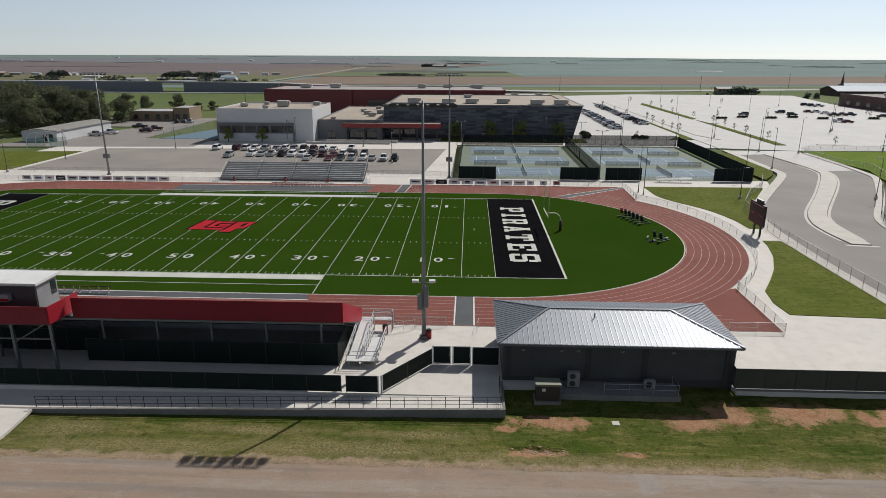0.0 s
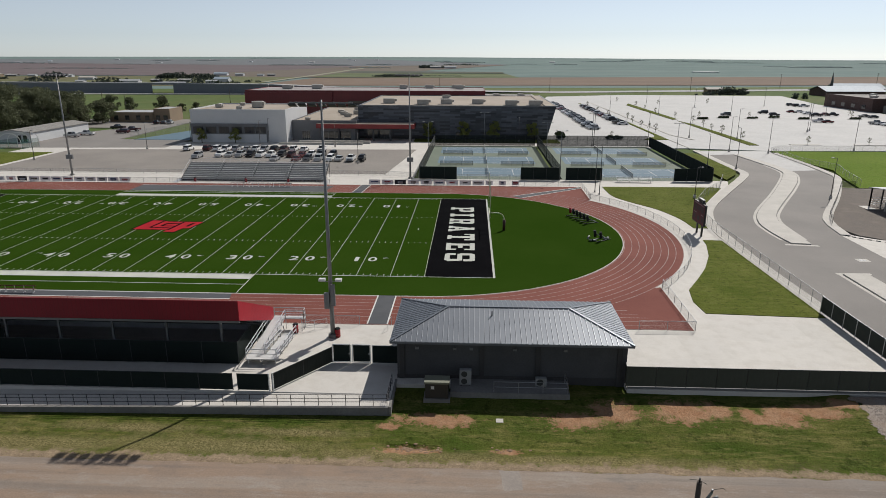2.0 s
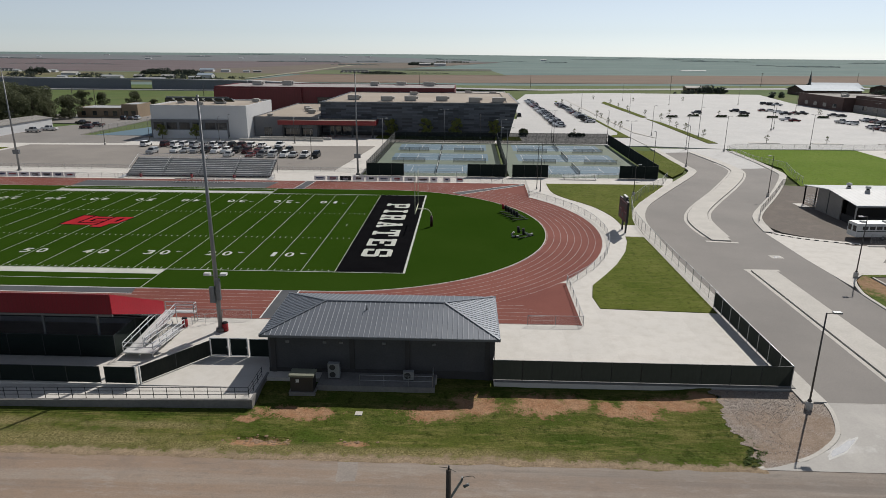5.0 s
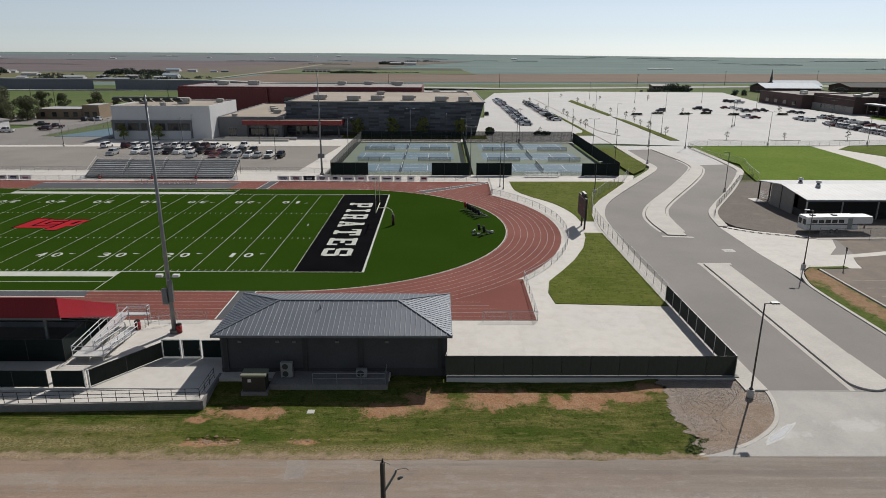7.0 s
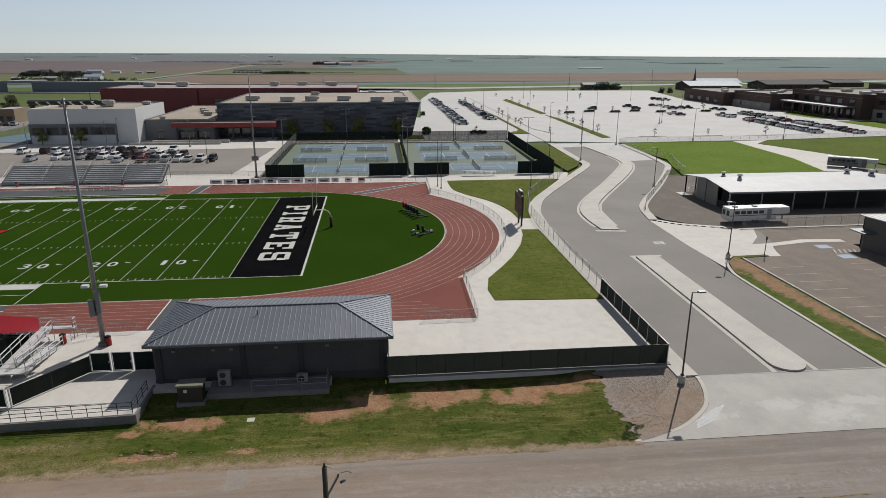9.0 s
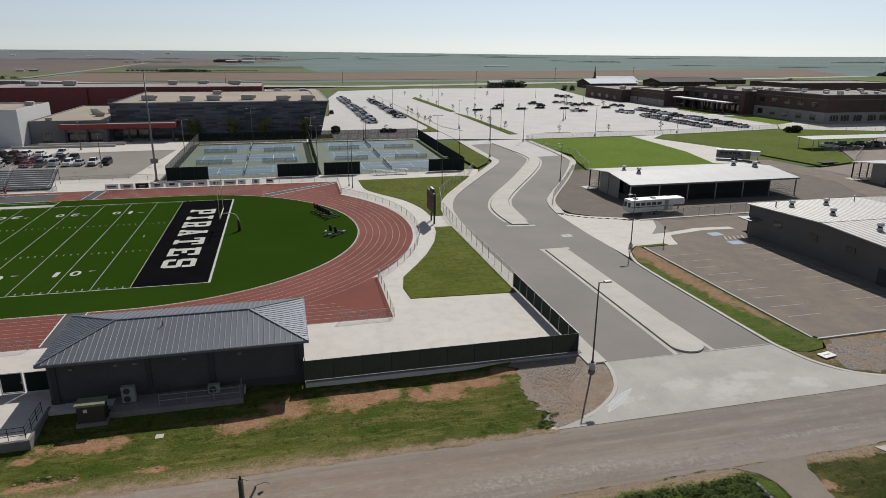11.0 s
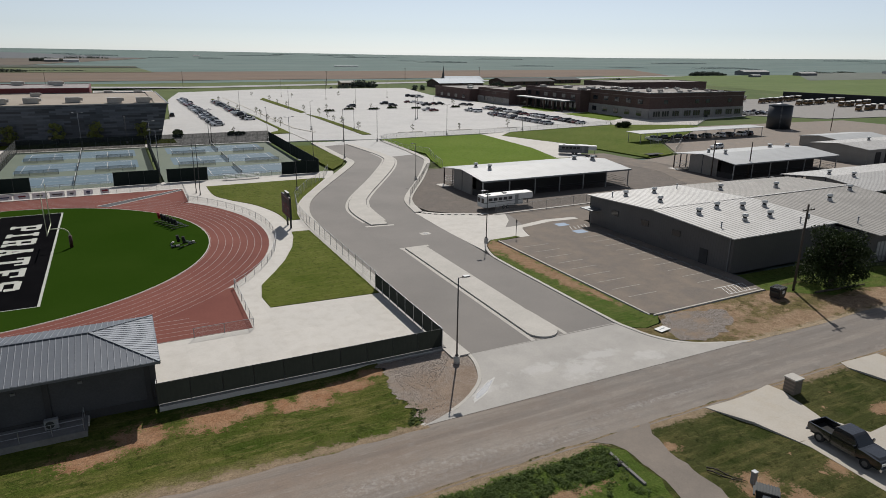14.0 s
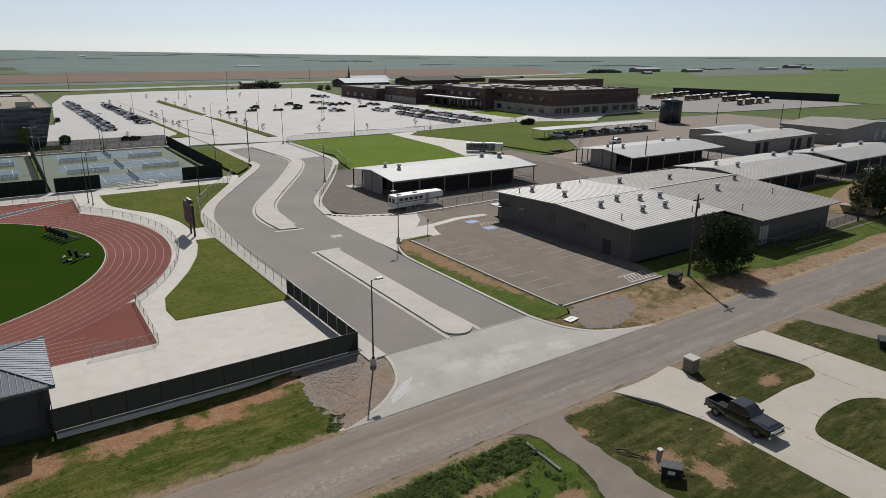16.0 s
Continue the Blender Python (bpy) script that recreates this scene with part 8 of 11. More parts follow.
def ventilator(ob, x, y, z, r=0.5):
    lx, ly, lz = ob.location
    bm = bmesh.new()
    p = Vector((x - lx, y - ly, z - lz))
    tube(bm, p - Vector((0, 0, 0.3)), p + Vector((0, 0, 0.16)), r * 1.15, r * 0.95, n=14)
    tube(bm, p + Vector((0, 0, 0.16)), p + Vector((0, 0, 0.5)), r * 0.8, r * 0.62, n=14)
    v = part("ventilator", bm, M["vent_skirt"], ob, "grey-white round roof ventilator")
    bm = bmesh.new()
    tube(bm, p + Vector((0, 0, 0.5)), p + Vector((0, 0, 0.78)), r * 0.5, n=14)
    part("neck", bm, M["dark_in"], v, "dark open throat")
    bm = bmesh.new()
    tube(bm, p + Vector((0, 0, 0.78)), p + Vector((0, 0, 1.12)), r * 0.86, r * 0.82, n=14)
    tube(bm, p + Vector((0, 0, 1.12)), p + Vector((0, 0, 1.2)), r * 0.8, r * 0.3, n=14)
    part("cap", bm, M["vent_cap"], v, "white drum cap")


def flue(ob, x, y, z):
    lx, ly, lz = ob.location
    bm = bmesh.new()
    tube(bm, (x - lx, y - ly, z - 0.2 - lz), (x - lx, y - ly, z + 0.9 - lz), 0.09, n=8)
    tube(bm, (x - lx, y - ly, z + 0.9 - lz), (x - lx, y - ly, z + 1.05 - lz), 0.16, n=8)
    part("flue", bm, M["steel"], ob)


M["wall_barn"] = ribbed("pale tan barn wall sheet", (0.32, 0.297, 0.268), 1, 0.45, 0.6, 0.0, 0.4)
M["wall_barn_x"] = ribbed("pale tan barn front sheet", (0.35, 0.328, 0.295), 0, 0.45, 0.6, 0.0, 0.4)
# floor earth darkened to stand for the barn's inside shade
M["shade_earth"] = surf("shade-darkened trodden earth", (0.06, 0.05, 0.042), (0.085, 0.07, 0.058), 0.5, 4, 0.95, 0, 0.25, 0.3)


def open_barn(x0, x1, y0, y1, ze, zr, roof, vents, label, wall_x=3.0):
    """A pole barn: gabled roof, closed back and end wall, open front with posts and pens."""
    ob = thing("open_barn", label, "barn", ((x0 + x1) / 2, (y0 + y1) / 2, -0.15), group="open barns")
    gable_roof(ob, x0, x1, y0, y1, ze, zr, roof, "x")
    lx, ly, lz = ob.location
    ym = (y0 + y1) / 2
    bm = bmesh.new()
    xw = x0 + 0.35 - lx
    ya, yb = y0 + 0.27 * (y1 - y0), y1 - 0.29 * (y1 - y0)
    prof = [(ya, -0.2), (yb, -0.2), (yb, zr - 0.1 - (zr - ze) * (yb - ym) / (y1 - ym)), (ym, zr - 0.1), (ya, zr - 0.1 - (zr - ze) * (ym - ya) / (ym - y0))]
    a = [bm.verts.new((xw, p - ly, q - lz)) for p, q in prof]
    b = [bm.verts.new((xw + 0.2, p - ly, q - lz)) for p, q in prof]
    bm.faces.new(a)
    bm.faces.new(b[::-1])
    for i in range(5):
        j = (i + 1) % 5
        bm.faces.new((a[i], a[j], b[j], b[i]))
    part("end_wall", bm, M["wall_barn"], ob, "ribbed end wall")
    bp(ob, "side_wall", x0 + 0.56, x0 + 7.5, yb - 0.2, yb, -0.2, ze + 0.3, M["wall_tan"])
    bp(ob, "shade_wall", x0 + 7.5, x0 + 7.7, yb, y1 - 1.2, -0.2, ze, M["dark_in"], "partition painted dark as barn shade")
    bp(ob, "shade_wall", x0 + 0.6, x0 + 0.8, y0 + 0.9, ya, -0.2, 1.2, M["dark_in"], "pen boarding painted dark as shade")
    for z in (0.4, 0.8, 1.2, 1.6):
        bp(ob, "pen_rail", x0 + 0.3, x0 + 7.5, y1 - 0.62, y1 - 0.56, z, z + 0.06, M["steel"])
    for k in range(4):
        bp(ob, "post", x0 + 0.3 + k * 2.2, x0 + 0.5 + k * 2.2, y1 - 0.7, y1 - 0.5, -0.2, ze - 0.02, M["dark_steel"])
    bp(ob, "gate_pad", x0 - 1.6, x0 + 0.3, y1 - 3.6, y1 - 0.4, -0.2, -0.09, M["conc"], "pale concrete pad at the pens")
    bp(ob, "back_wall", x0 + 7.7, x1 - 4.5, y1 - 1.2, y1 - 1.0, -0.2, ze, M["wall_tan"])
    # added dark wall and floor paint the interior shade
    bp(ob, "shade_wall", x0 + wall_x + 0.2, x1 - 3.0, y0 + 5.0, y0 + 5.15, -0.2, ze + 0.35, M["dark_in"], "partition painted dark as barn shade")
    bp(ob, "earth_floor", x0 + wall_x + 0.2, x1 - 0.6, y0 + 0.9, y1 - 1.2, -0.2, -0.08, M["shade_earth"], "shade-darkened trodden earth floor")
    bp(ob, "eave_trim", x0, x1, y0 - 0.03, y0 + 0.05, ze - 0.22, ze + 0.02, M["pole_grey"])
    n = max(3, round((x1 - x0) / 7))
    for k in range(n + 1):
        x = x0 + 0.4 + (x1 - x0 - 0.8) * k / n
        bp(ob, "post", x - 0.1, x + 0.1, y0 + 0.4, y0 + 0.6, -0.2, ze, M["steel"])
    for y in (ym, y1 - 0.6):
        bp(ob, "post", x0 + 0.3, x0 + 0.5, y - 0.1, y + 0.1, -0.2, ze + (zr - ze) * (0.9 if y == ym else 0), M["dark_steel"])
        bp(ob, "post", x1 - 0.5, x1 - 0.3, y - 0.1, y + 0.1, -0.2, ze + (zr - ze) * (0.9 if y == ym else 0), M["dark_steel"])
    for z in (0.5, 0.9, 1.3):
        bp(ob, "pen_rail", x0 + wall_x, x1 - 0.5, y0 + 0.7, y0 + 0.76, z, z + 0.05, M["dark_steel"])
        bp(ob, "pen_rail", x1 - 0.5, x1 - 0.44, y0 + 0.7, y1 - 1.0, z, z + 0.05, M["dark_steel"])
        bp(ob, "pen_rail", x0 + 0.4, x0 + 0.46, yb, y1 - 1.0, z, z + 0.05, M["steel"])
    for x, y in vents:
        f = abs(y - ym) / (ym - y0)
        ventilator(ob, x, y, zr + (ze - zr) * f, 0.75 if x > x0 + 20 else 0.55)
    return ob


open_barn(84.0, 123.0, 29.0, 47.5, 3.5, 4.5, M["roof_white"], [(88.6, 40), (90.2, 36.8), (116, 41), (119, 38)], "white-roofed open barn with dark pens", 1.2)
open_barn(150.2, 190.0, 23.6, 43.5, 3.6, 4.7, M["roof_white"], [(155, 36), (157, 32.5), (181, 38), (184, 35)], "white-roofed open barn with dark pens", 1.2)
open_barn(149.0, 188.5, -9.6, 10.8, 3.6, 4.7, M["roof_galv"], [(154, 3), (156, -1), (180, 4), (184, 2)], "grey-roofed open barn with dark pens", 1.2)
open_barn(193.0, 232.0, -8.0, 9.0, 3.6, 4.7, M["roof_galv"], [(197, 3), (214, 4), (222, 2)], "grey-roofed open barn with dark pens", 1.2)

shed = thing("metal_shed", "long grey-tan metal shed with a ribbed low roof", "shed", (108, -10, -0.15))
# the front hall
for nm, a, mt in (("front_wall", (92.3, 114.0, -24.6, -24.4), "wall_tan"), ("side_wall", (92.3, 92.5, -24.4, 5.6), "wall_tan_y"), ("back_wall", (92.3, 140, 5.4, 5.6), "wall_tan")):
    bp(shed, nm, *a, -0.3, 4.75, M[mt], "grey-tan ribbed wall")
for nm, a, mt in (("front_wall", (114.0, 138.0, -29.8, -29.6), "wall_tan"), ("side_wall", (114.0, 114.2, -29.6, -24.6), "wall_tan_y"), ("side_wall", (137.8, 138.0, -29.6, 5.4), "wall_tan_y")):
    bp(shed, nm, *a, -0.3, 4.3, M[mt], "grey-tan ribbed wall")


def low_roof(ob, q, roof, name="roof_slope", t=0.14):
    lx, ly, lz = ob.location
    bm = bmesh.new()
    u = [bm.verts.new((x - lx, y - ly, z - lz + t)) for x, y, z in q]
    d = [bm.verts.new((x - lx, y - ly, z - lz)) for x, y, z in q]
    bm.faces.new(u)
    bm.faces.new(d[::-1])
    for i in range(len(q)):
        j = (i + 1) % len(q)
        bm.faces.new((u[i], d[i], d[j], u[j]))
    part(name, bm, roof, ob)


YR, ZR = -9.3, 5.45
low_roof(shed, [(91.8, -25.0, 4.75), (114.0, -25.0, 4.75), (114.0, YR, ZR), (91.8, YR, ZR)], M["roof_galv"])
low_roof(shed, [(113.6, 6.0, 4.75), (91.8, 6.0, 4.75), (91.8, YR, ZR), (113.6, YR, ZR)], M["roof_galv"])
low_roof(shed, [(114.0, -31.2, 4.3), (139.5, -31.2, 4.3), (141.5, YR, ZR - 0.06), (114.0, YR, ZR - 0.06)], M["roof_grey"])
low_roof(shed, [(142.0, 4.0, 4.7), (113.6, 6.0, 4.7), (113.6, YR, ZR - 0.06), (141.5, YR, ZR - 0.06)], M["roof_grey"])
for x, y0, y1, z in ((92.3, -24.6, 5.6, 4.75), (137.8, -29.8, 5.4, 4.3)):
    bm = bmesh.new()
    lx, ly, lz = shed.location
    vs = [[bm.verts.new((xx - lx, yy - ly, zz - lz)) for yy, zz in ((y0, z - 0.02), (y1, z - 0.02), (y1, 4.78), (YR, ZR + 0.02), (y0, z + 0.02))] for xx in (x + 0.003, x + 0.197)]
    bm.faces.new(vs[0])
    bm.faces.new(vs[1][::-1])
    for i in range(5):
        j = (i + 1) % 5
        bm.faces.new((vs[0][i], vs[1][i], vs[1][j], vs[0][j]))
    part("gable_wall", bm, M["wall_tan_y"], shed, "grey-tan ribbed gable")
bp(shed, "ridge_cap", 91.8, 141.5, YR - 0.25, YR + 0.25, ZR + 0.1, ZR + 0.18, M["roof_galv"])
for x, y in ((96.5, 1.5), (97.5, -5.5), (103, 1.5), (97, -14), (102.5, -12.5), (101, -19), (106.5, -14), (106.5, -19), (111, -14.5), (116, -1.5), (127, -4.5), (126, -15.5), (137, -12)):
    ventilator(shed, x, y, ZR - abs(y - YR) * 0.045, 0.55)
for x, y in ((94, 2), (94.4, -20.5), (110, 3), (108, -23), (117, -26), (133, -22)):
    flue(shed, x, y, ZR - abs(y - YR) * 0.045)
for y in (-1, -8, -14.5):
    bp(shed, "side_window", 92.2, 92.28, y - 0.8, y + 0.8, 2.6, 3.5, M["glass"])
d1 = bp(shed, "door", 92.18, 92.28, -20.6, -19.2, -0.2, 2.1, M["block_dark"], "dark steel door")
bp(shed, "door", 116.2, 118.8, -29.92, -29.82, -0.2, 2.9, M["roof_galv"], "pale roller door")
bp(shed, "awning", 90.2, 92.3, 2.6, 5.6, 2.7, 2.85, M["pole_grey"])
bp(shed, "awning_post", 90.3, 90.4, 2.7, 2.8, -0.2, 2.7, M["pole_grey"])
bp(shed, "downpipe", 92.15, 92.25, -24.2, -24.05, -0.2, 4.7, M["pole_grey"])

shop = thing("workshop", "grey-tan workshop with dark doorways", "shed", (224, 33, -0.15))
gable(shop, 205, 244, 25.2, 42, -0.3, 4.0, 4.8, M["wall_barn_x"], M["roof_galv"], "x", 0.4)
for x in (209.8, 214.4, 230, 234, 240.5):
    # flat dark panel in place of the opening's shade
    bp(shop, "doorway", x - 1.2, x + 1.2, 25.1, 25.195, -0.2, 3.2, M["dark_in"], "dark panel painted as a shaded doorway")
for x in (220, 239):
    ventilator(shop, x, 34.5, 4.75, 0.6)
store = thing("store_shed", "low pale metal store shed", "shed", (239, 53.5, -0.15))
gable(store, 226, 253, 47, 60.5, -0.3, 3.0, 3.8, M["wall_barn_x"], M["roof_white"], "x", 0.4)
bus_barn = thing("bus_shop", "tan metal bus shop with roller doors and awnings", "shed", (270, 30, -0.15))
gable(bus_barn, 254, 298, 21, 43, -0.3, 5.2, 6.6, M["wall_barn_x"], M["roof_grey"], "y", 0.4)
for x in (278, 284, 290, 295):
    bp(bus_barn, "roller_door", x - 1.6, x + 1.6, 20.85, 20.95, -0.2, 4.0, M["roof_galv"], "pale roller door")
for y in (25, 31, 37):
    bp(bus_barn, "awning", 252.2, 254, y - 1.3, y + 1.3, 3.2, 3.35, M["roof_galv"])
carport = thing("carport", "long open carport with a pale roof", "carport", (207, 87, -0.15))
low_roof(carport, [(176, 83.4, 3.0), (238, 83.4, 3.0), (238, 90, 3.15), (176, 90, 3.15)], M["roof_white"], "roof")
for k in range(9):
    for y in (83.8, 89.6):
        x = 177 + k * 7.5
        bp(carport, "post", x - 0.08, x + 0.08, y - 0.08, y + 0.08, -0.2, 3.0 if y < 85 else 3.13, M["steel"])
tank = thing("water_tank", "dark round steel water tank with a shallow cone roof", "tank", (266.5, 99.0, -0.15))
bm = bmesh.new()
tube(bm, (0, 0, 0), (0, 0, 9.4), 4.6, n=32)
part("shell", bm, plain("dark tank paint", (0.025, 0.03, 0.038), 0.5), tank)
bm = bmesh.new()
tube(bm, (0, 0, 9.4), (0, 0, 10.3), 4.75, 0.4, n=32)
part("cone_roof", bm, M["pole_grey"], tank)
bm = bmesh.new()
tube(bm, (0, 0, 10.3), (0, 0, 10.8), 0.3, n=10)
part("vent", bm, M["pole_grey"], tank)
bm = bmesh.new()
for s in (-0.25, 0.25):
    tube(bm, (-3.6 + s, -3.2, 0), (-3.6 + s, -3.2, 9.6), 0.04, n=6)
for k in range(24):
    tube(bm, (-3.85, -3.2, 0.4 + k * 0.38), (-3.35, -3.2, 0.4 + k * 0.38), 0.025, n=5)
part("ladder", bm, M["pole_grey"], tank)
M["screen_wall"] = surf("near-black screen cloth", (0.02, 0.022, 0.025), (0.03, 0.032, 0.035), 0.1, 1, 0.9, 0, 0.15, 0)
solid("screen_wall", lambda bm: beam(bm, (447, 231, 2.3), (482, 128, 2.3), 0.9, 5.2), M["screen_wall"], "long dark screen wall behind the bus yard", "wall")
M["yard_pale"] = ground_mix("pale yard gravel", (0.30, 0.285, 0.27), (0.37, 0.355, 0.335), (0.40, 0.385, 0.36), 0.1, 3.0)
slab("bus_yard", [(303, 150), (330, 120), (470, 108), (482, 128), (448, 232), (310, 240)], -0.5, -0.12, M["yard_pale"], "pale gravel bus yard", "ground")

# west side: low white shed, tan building
wshed = thing("white_shed", "long low white metal shed by the back lot", "shed", (-148, 150, -0.1))
gable(wshed, -154, -142, 131, 165, -0.3, 3.2, 4.0, M["white_wall"], M["roof_grey"], "y", 0.4)
for x in (-146, -144):
    window(wshed, x - 0.6, x + 0.6, 130.98, 0.2, 2.2, 1)
tanb = thing("tan_office", "small tan flat-roofed office building", "building", (-141, 205, -0.1))
flat_block(tanb, -154, -134.5, 202, 216, -0.3, 4.1, M["tan_wall"], M["roof_white"], 0.12)
flat_block(tanb, -134.4, -127.2, 203, 216, -0.3, 5.6, M["tan_wall"], M["roof_white"], 0.12)
for x in (-151, -146, -141, -137, -132.6, -129.2):
    window(tanb, x - 0.9, x + 0.9, 201.98 if x < -134.5 else 202.98, 0.9, 2.6, 1)
# ---- vehicles ----
PAINT = {k: surf(k + " car paint", c, tuple(v * 0.92 for v in c), 0.5, 4, 0.28, mt, 0.03, 0) for k, c, mt in (
    ("white", (0.95, 0.95, 0.94), 0.0), ("silver", (0.55, 0.56, 0.57), 0.4), ("grey", (0.10, 0.105, 0.11), 0.3), ("black", (0.012, 0.012, 0.014), 0.1),
    ("red", (0.16, 0.012, 0.014), 0.1), ("maroon", (0.07, 0.012, 0.016), 0.1), ("blue", (0.03, 0.06, 0.13), 0.2), ("tan", (0.30, 0.26, 0.20), 0.2))}
M["lamp_red"] = plain("red tail lens", (0.25, 0.01, 0.01), 0.2)
M["lamp_clear"] = plain("clear lamp lens", (0.6, 0.6, 0.58), 0.15)
M["rim"] = plain("alloy rim", (0.16, 0.165, 0.17), 0.4, 0.6)
WHEEL = bmesh.new()
tube(WHEEL, (-0.12, 0, 0), (0.12, 0, 0), 0.35, n=14)
WHEEL = as_mesh("tyre", WHEEL, M["rubber"])
RIM = bmesh.new()
tube(RIM, (-0.13, 0, 0), (0.13, 0, 0), 0.2, n=10)
RIM = as_mesh("rim", RIM, M["rim"])


def frustum(bm, base, top):
    """A box between two rectangles: (x half, y0, y1, z)."""
    v = []
    for hx, y0, y1, z in (base, top):
        v.append([bm.verts.new(p) for p in ((-hx, y0, z), (hx, y0, z), (hx, y1, z), (-hx, y1, z))])
    bm.faces.new(v[0][::-1])
    bm.faces.new(v[1])
    for i in range(4):
        j = (i + 1) % 4
        bm.faces.new((v[0][i], v[0][j], v[1][j], v[1][i]))


#        length, belt, roof, cab base y0 y1, cab top y0 y1, bonnet z
KINDS = {"sedan": (4.7, 0.92, 1.45, -1.85, 1.05, -1.05, 0.25), "suv": (4.8, 1.08, 1.75, -2.3, 1.05, -2.05, 0.35), "pickup": (5.8, 1.15, 1.88, -0.75, 1.45, -0.55, 0.75)}
PROTO = {}


def make_car(kind, paint, label, near=False):
    ln, belt, roof, a0, a1, b0, b1 = KINDS[kind]
    ob = thing("car" if kind != "pickup" else "pickup_truck", label, "car" if kind != "pickup" else "pickup truck", (0, 0, 0))
    h = ln / 2
    bm = bmesh.new()
    if kind == "pickup":
        frustum(bm, (0.95, -h, h, 0.42), (0.98, -h, h, 0.78))
        frustum(bm, (0.98, -0.75, h - 0.05, 0.78), (0.93, -0.7, h - 0.25, belt))
        for x0, x1 in ((-0.98, -0.86), (0.86, 0.98)):
            bx(bm, x0, x1, -h, -0.75, 0.78, belt)
        bx(bm, -0.86, 0.86, -h, -h + 0.1, 0.78, belt)
    else:
        frustum(bm, (0.88, -h + 0.05, h - 0.05, 0.3), (0.92, -h, h, 0.65))
        frustum(bm, (0.92, -h, h, 0.65), (0.85, -h + 0.12, h - 0.35, belt))
    bmesh.ops.bevel(bm, geom=[e for e in bm.edges if e.is_manifold], offset=0.05, segments=2)
    part("body", bm, PAINT[paint], ob)
    bm = bmesh.new()
    frustum(bm, (0.84, a0, a1, belt), (0.66, b0, b1, roof - 0.06))
    part("cab_glass", bm, M["glass"], ob, "dark window glass")
    bm = bmesh.new()
    frustum(bm, (0.68, b0 - 0.05, b1 + 0.06, roof - 0.07), (0.6, b0 + 0.08, b1 - 0.1, roof))
    # corner pillars grow out of the roof panel's edge
    for v in [v for v in bm.verts if v.co.z < roof - 0.05]:
        s = 1 if v.co.x > 0 else -1
        y, inward = (a1, -0.14) if v.co.y > (b0 + b1) / 2 else (a0, 0.14)
        p, q, r = (bm.verts.new(c) for c in ((s * 0.74, y, belt), (s * 0.86, y, belt), (s * 0.86, y + inward, belt)))
        bm.faces.new((v, p, q))
        bm.faces.new((v, q, r))
        bm.faces.new((v, r, p))
    part("roof", bm, PAINT[paint], ob)
    for y in (-h * 0.62, h * 0.62):
        for s in (-1, 1):
            w = part("wheel", WHEEL, None, ob, at=(s * 0.82, y, 0.35))
            if near:
                part("rim", RIM, None, w)
    for s in (-1, 1):
        bm = bmesh.new()
        bx(bm, s * 0.68 - 0.16, s * 0.68 + 0.16, h - 0.14, h + 0.02, 0.62, 0.78)
        part("headlight", bm, M["lamp_clear"], ob)
        bm = bmesh.new()
        bx(bm, s * 0.74 - 0.12, s * 0.74 + 0.12, -h - 0.02, -h + 0.1, 0.7, 0.95)
        part("taillight", bm, M["lamp_red"], ob)
        bm = bmesh.new()
        bx(bm, s * 0.98 - 0.1, s * 0.98 + 0.1, a1 - 0.45, a1 - 0.3, belt + 0.02, belt + 0.18)
        part("mirror", bm, PAINT[paint], ob)
    for ya, yb in ((h - 0.02, h + 0.09), (-h - 0.09, -h + 0.02)):
        bm = bmesh.new()
        bx(bm, -0.85, 0.85, ya, yb, 0.36, 0.56)
        part("bumper", bm, M["pole_grey"] if kind == "pickup" else PAINT[paint], ob)
    if kind == "pickup":
        bm = bmesh.new()
        bx(bm, -0.85, 0.85, -h + 0.1, -0.78, 0.781, 0.8)
        part("bed_liner", bm, M["rubber"], ob, "black bed liner")
        bm = bmesh.new()
        bx(bm, -0.6, 0.6, h - 0.06, h + 0.03, 0.62, 1.0)
        part("grille", bm, M["pole_grey"], ob, "chrome grille")
    return ob


def park(kind, paint, x, y, turn, z, group):
    key = (kind, paint, group)
    m4 = pose(x, y, z, 0, 0, turn)
    if key in PROTO:
        return copy_thing(PROTO[key], m4)
    noun = {"sedan": "sedan", "suv": "sport-utility car", "pickup": "pickup truck"}[kind]
    ob = make_car(kind, paint, f"{paint} {noun} parked {group[0]}", group is WEST)
    tagged(ob, group=group[1])
    ob.matrix_world = m4
    PROTO[key] = ob
    return ob


rnd = random.Random(7)
KP = [("suv", "white"), ("pickup", "white"), ("sedan", "silver"), ("suv", "black"), ("sedan", "grey"), ("suv", "grey"), ("pickup", "black"), ("sedan", "red"), ("suv", "silver"), ("pickup", "silver"), ("sedan", "white"), ("sedan", "black")]
WEST = ("on the asphalt school lot", "cars on the school lot")
row1 = [(-81.9, "suv", "white"), (-75.8, "suv", "maroon"), (-72.7, "suv", "white"), (-69.8, "suv", "white"), (-66.7, "suv", "silver"), (-63.4, "sedan", "silver"), (-60.5, "suv", "white"), (-57.8, "suv", "silver"), (-54.8, "suv", "black"), (-51.8, "suv", "maroon"), (-48.8, "suv", "white"), (-45.7, "sedan", "white"), (-40.1, "pickup", "white")]
for x, k, c in row1:
    park(k, c, x, 116.4, 0 if k != "pickup" else 180, -0.08, WEST)
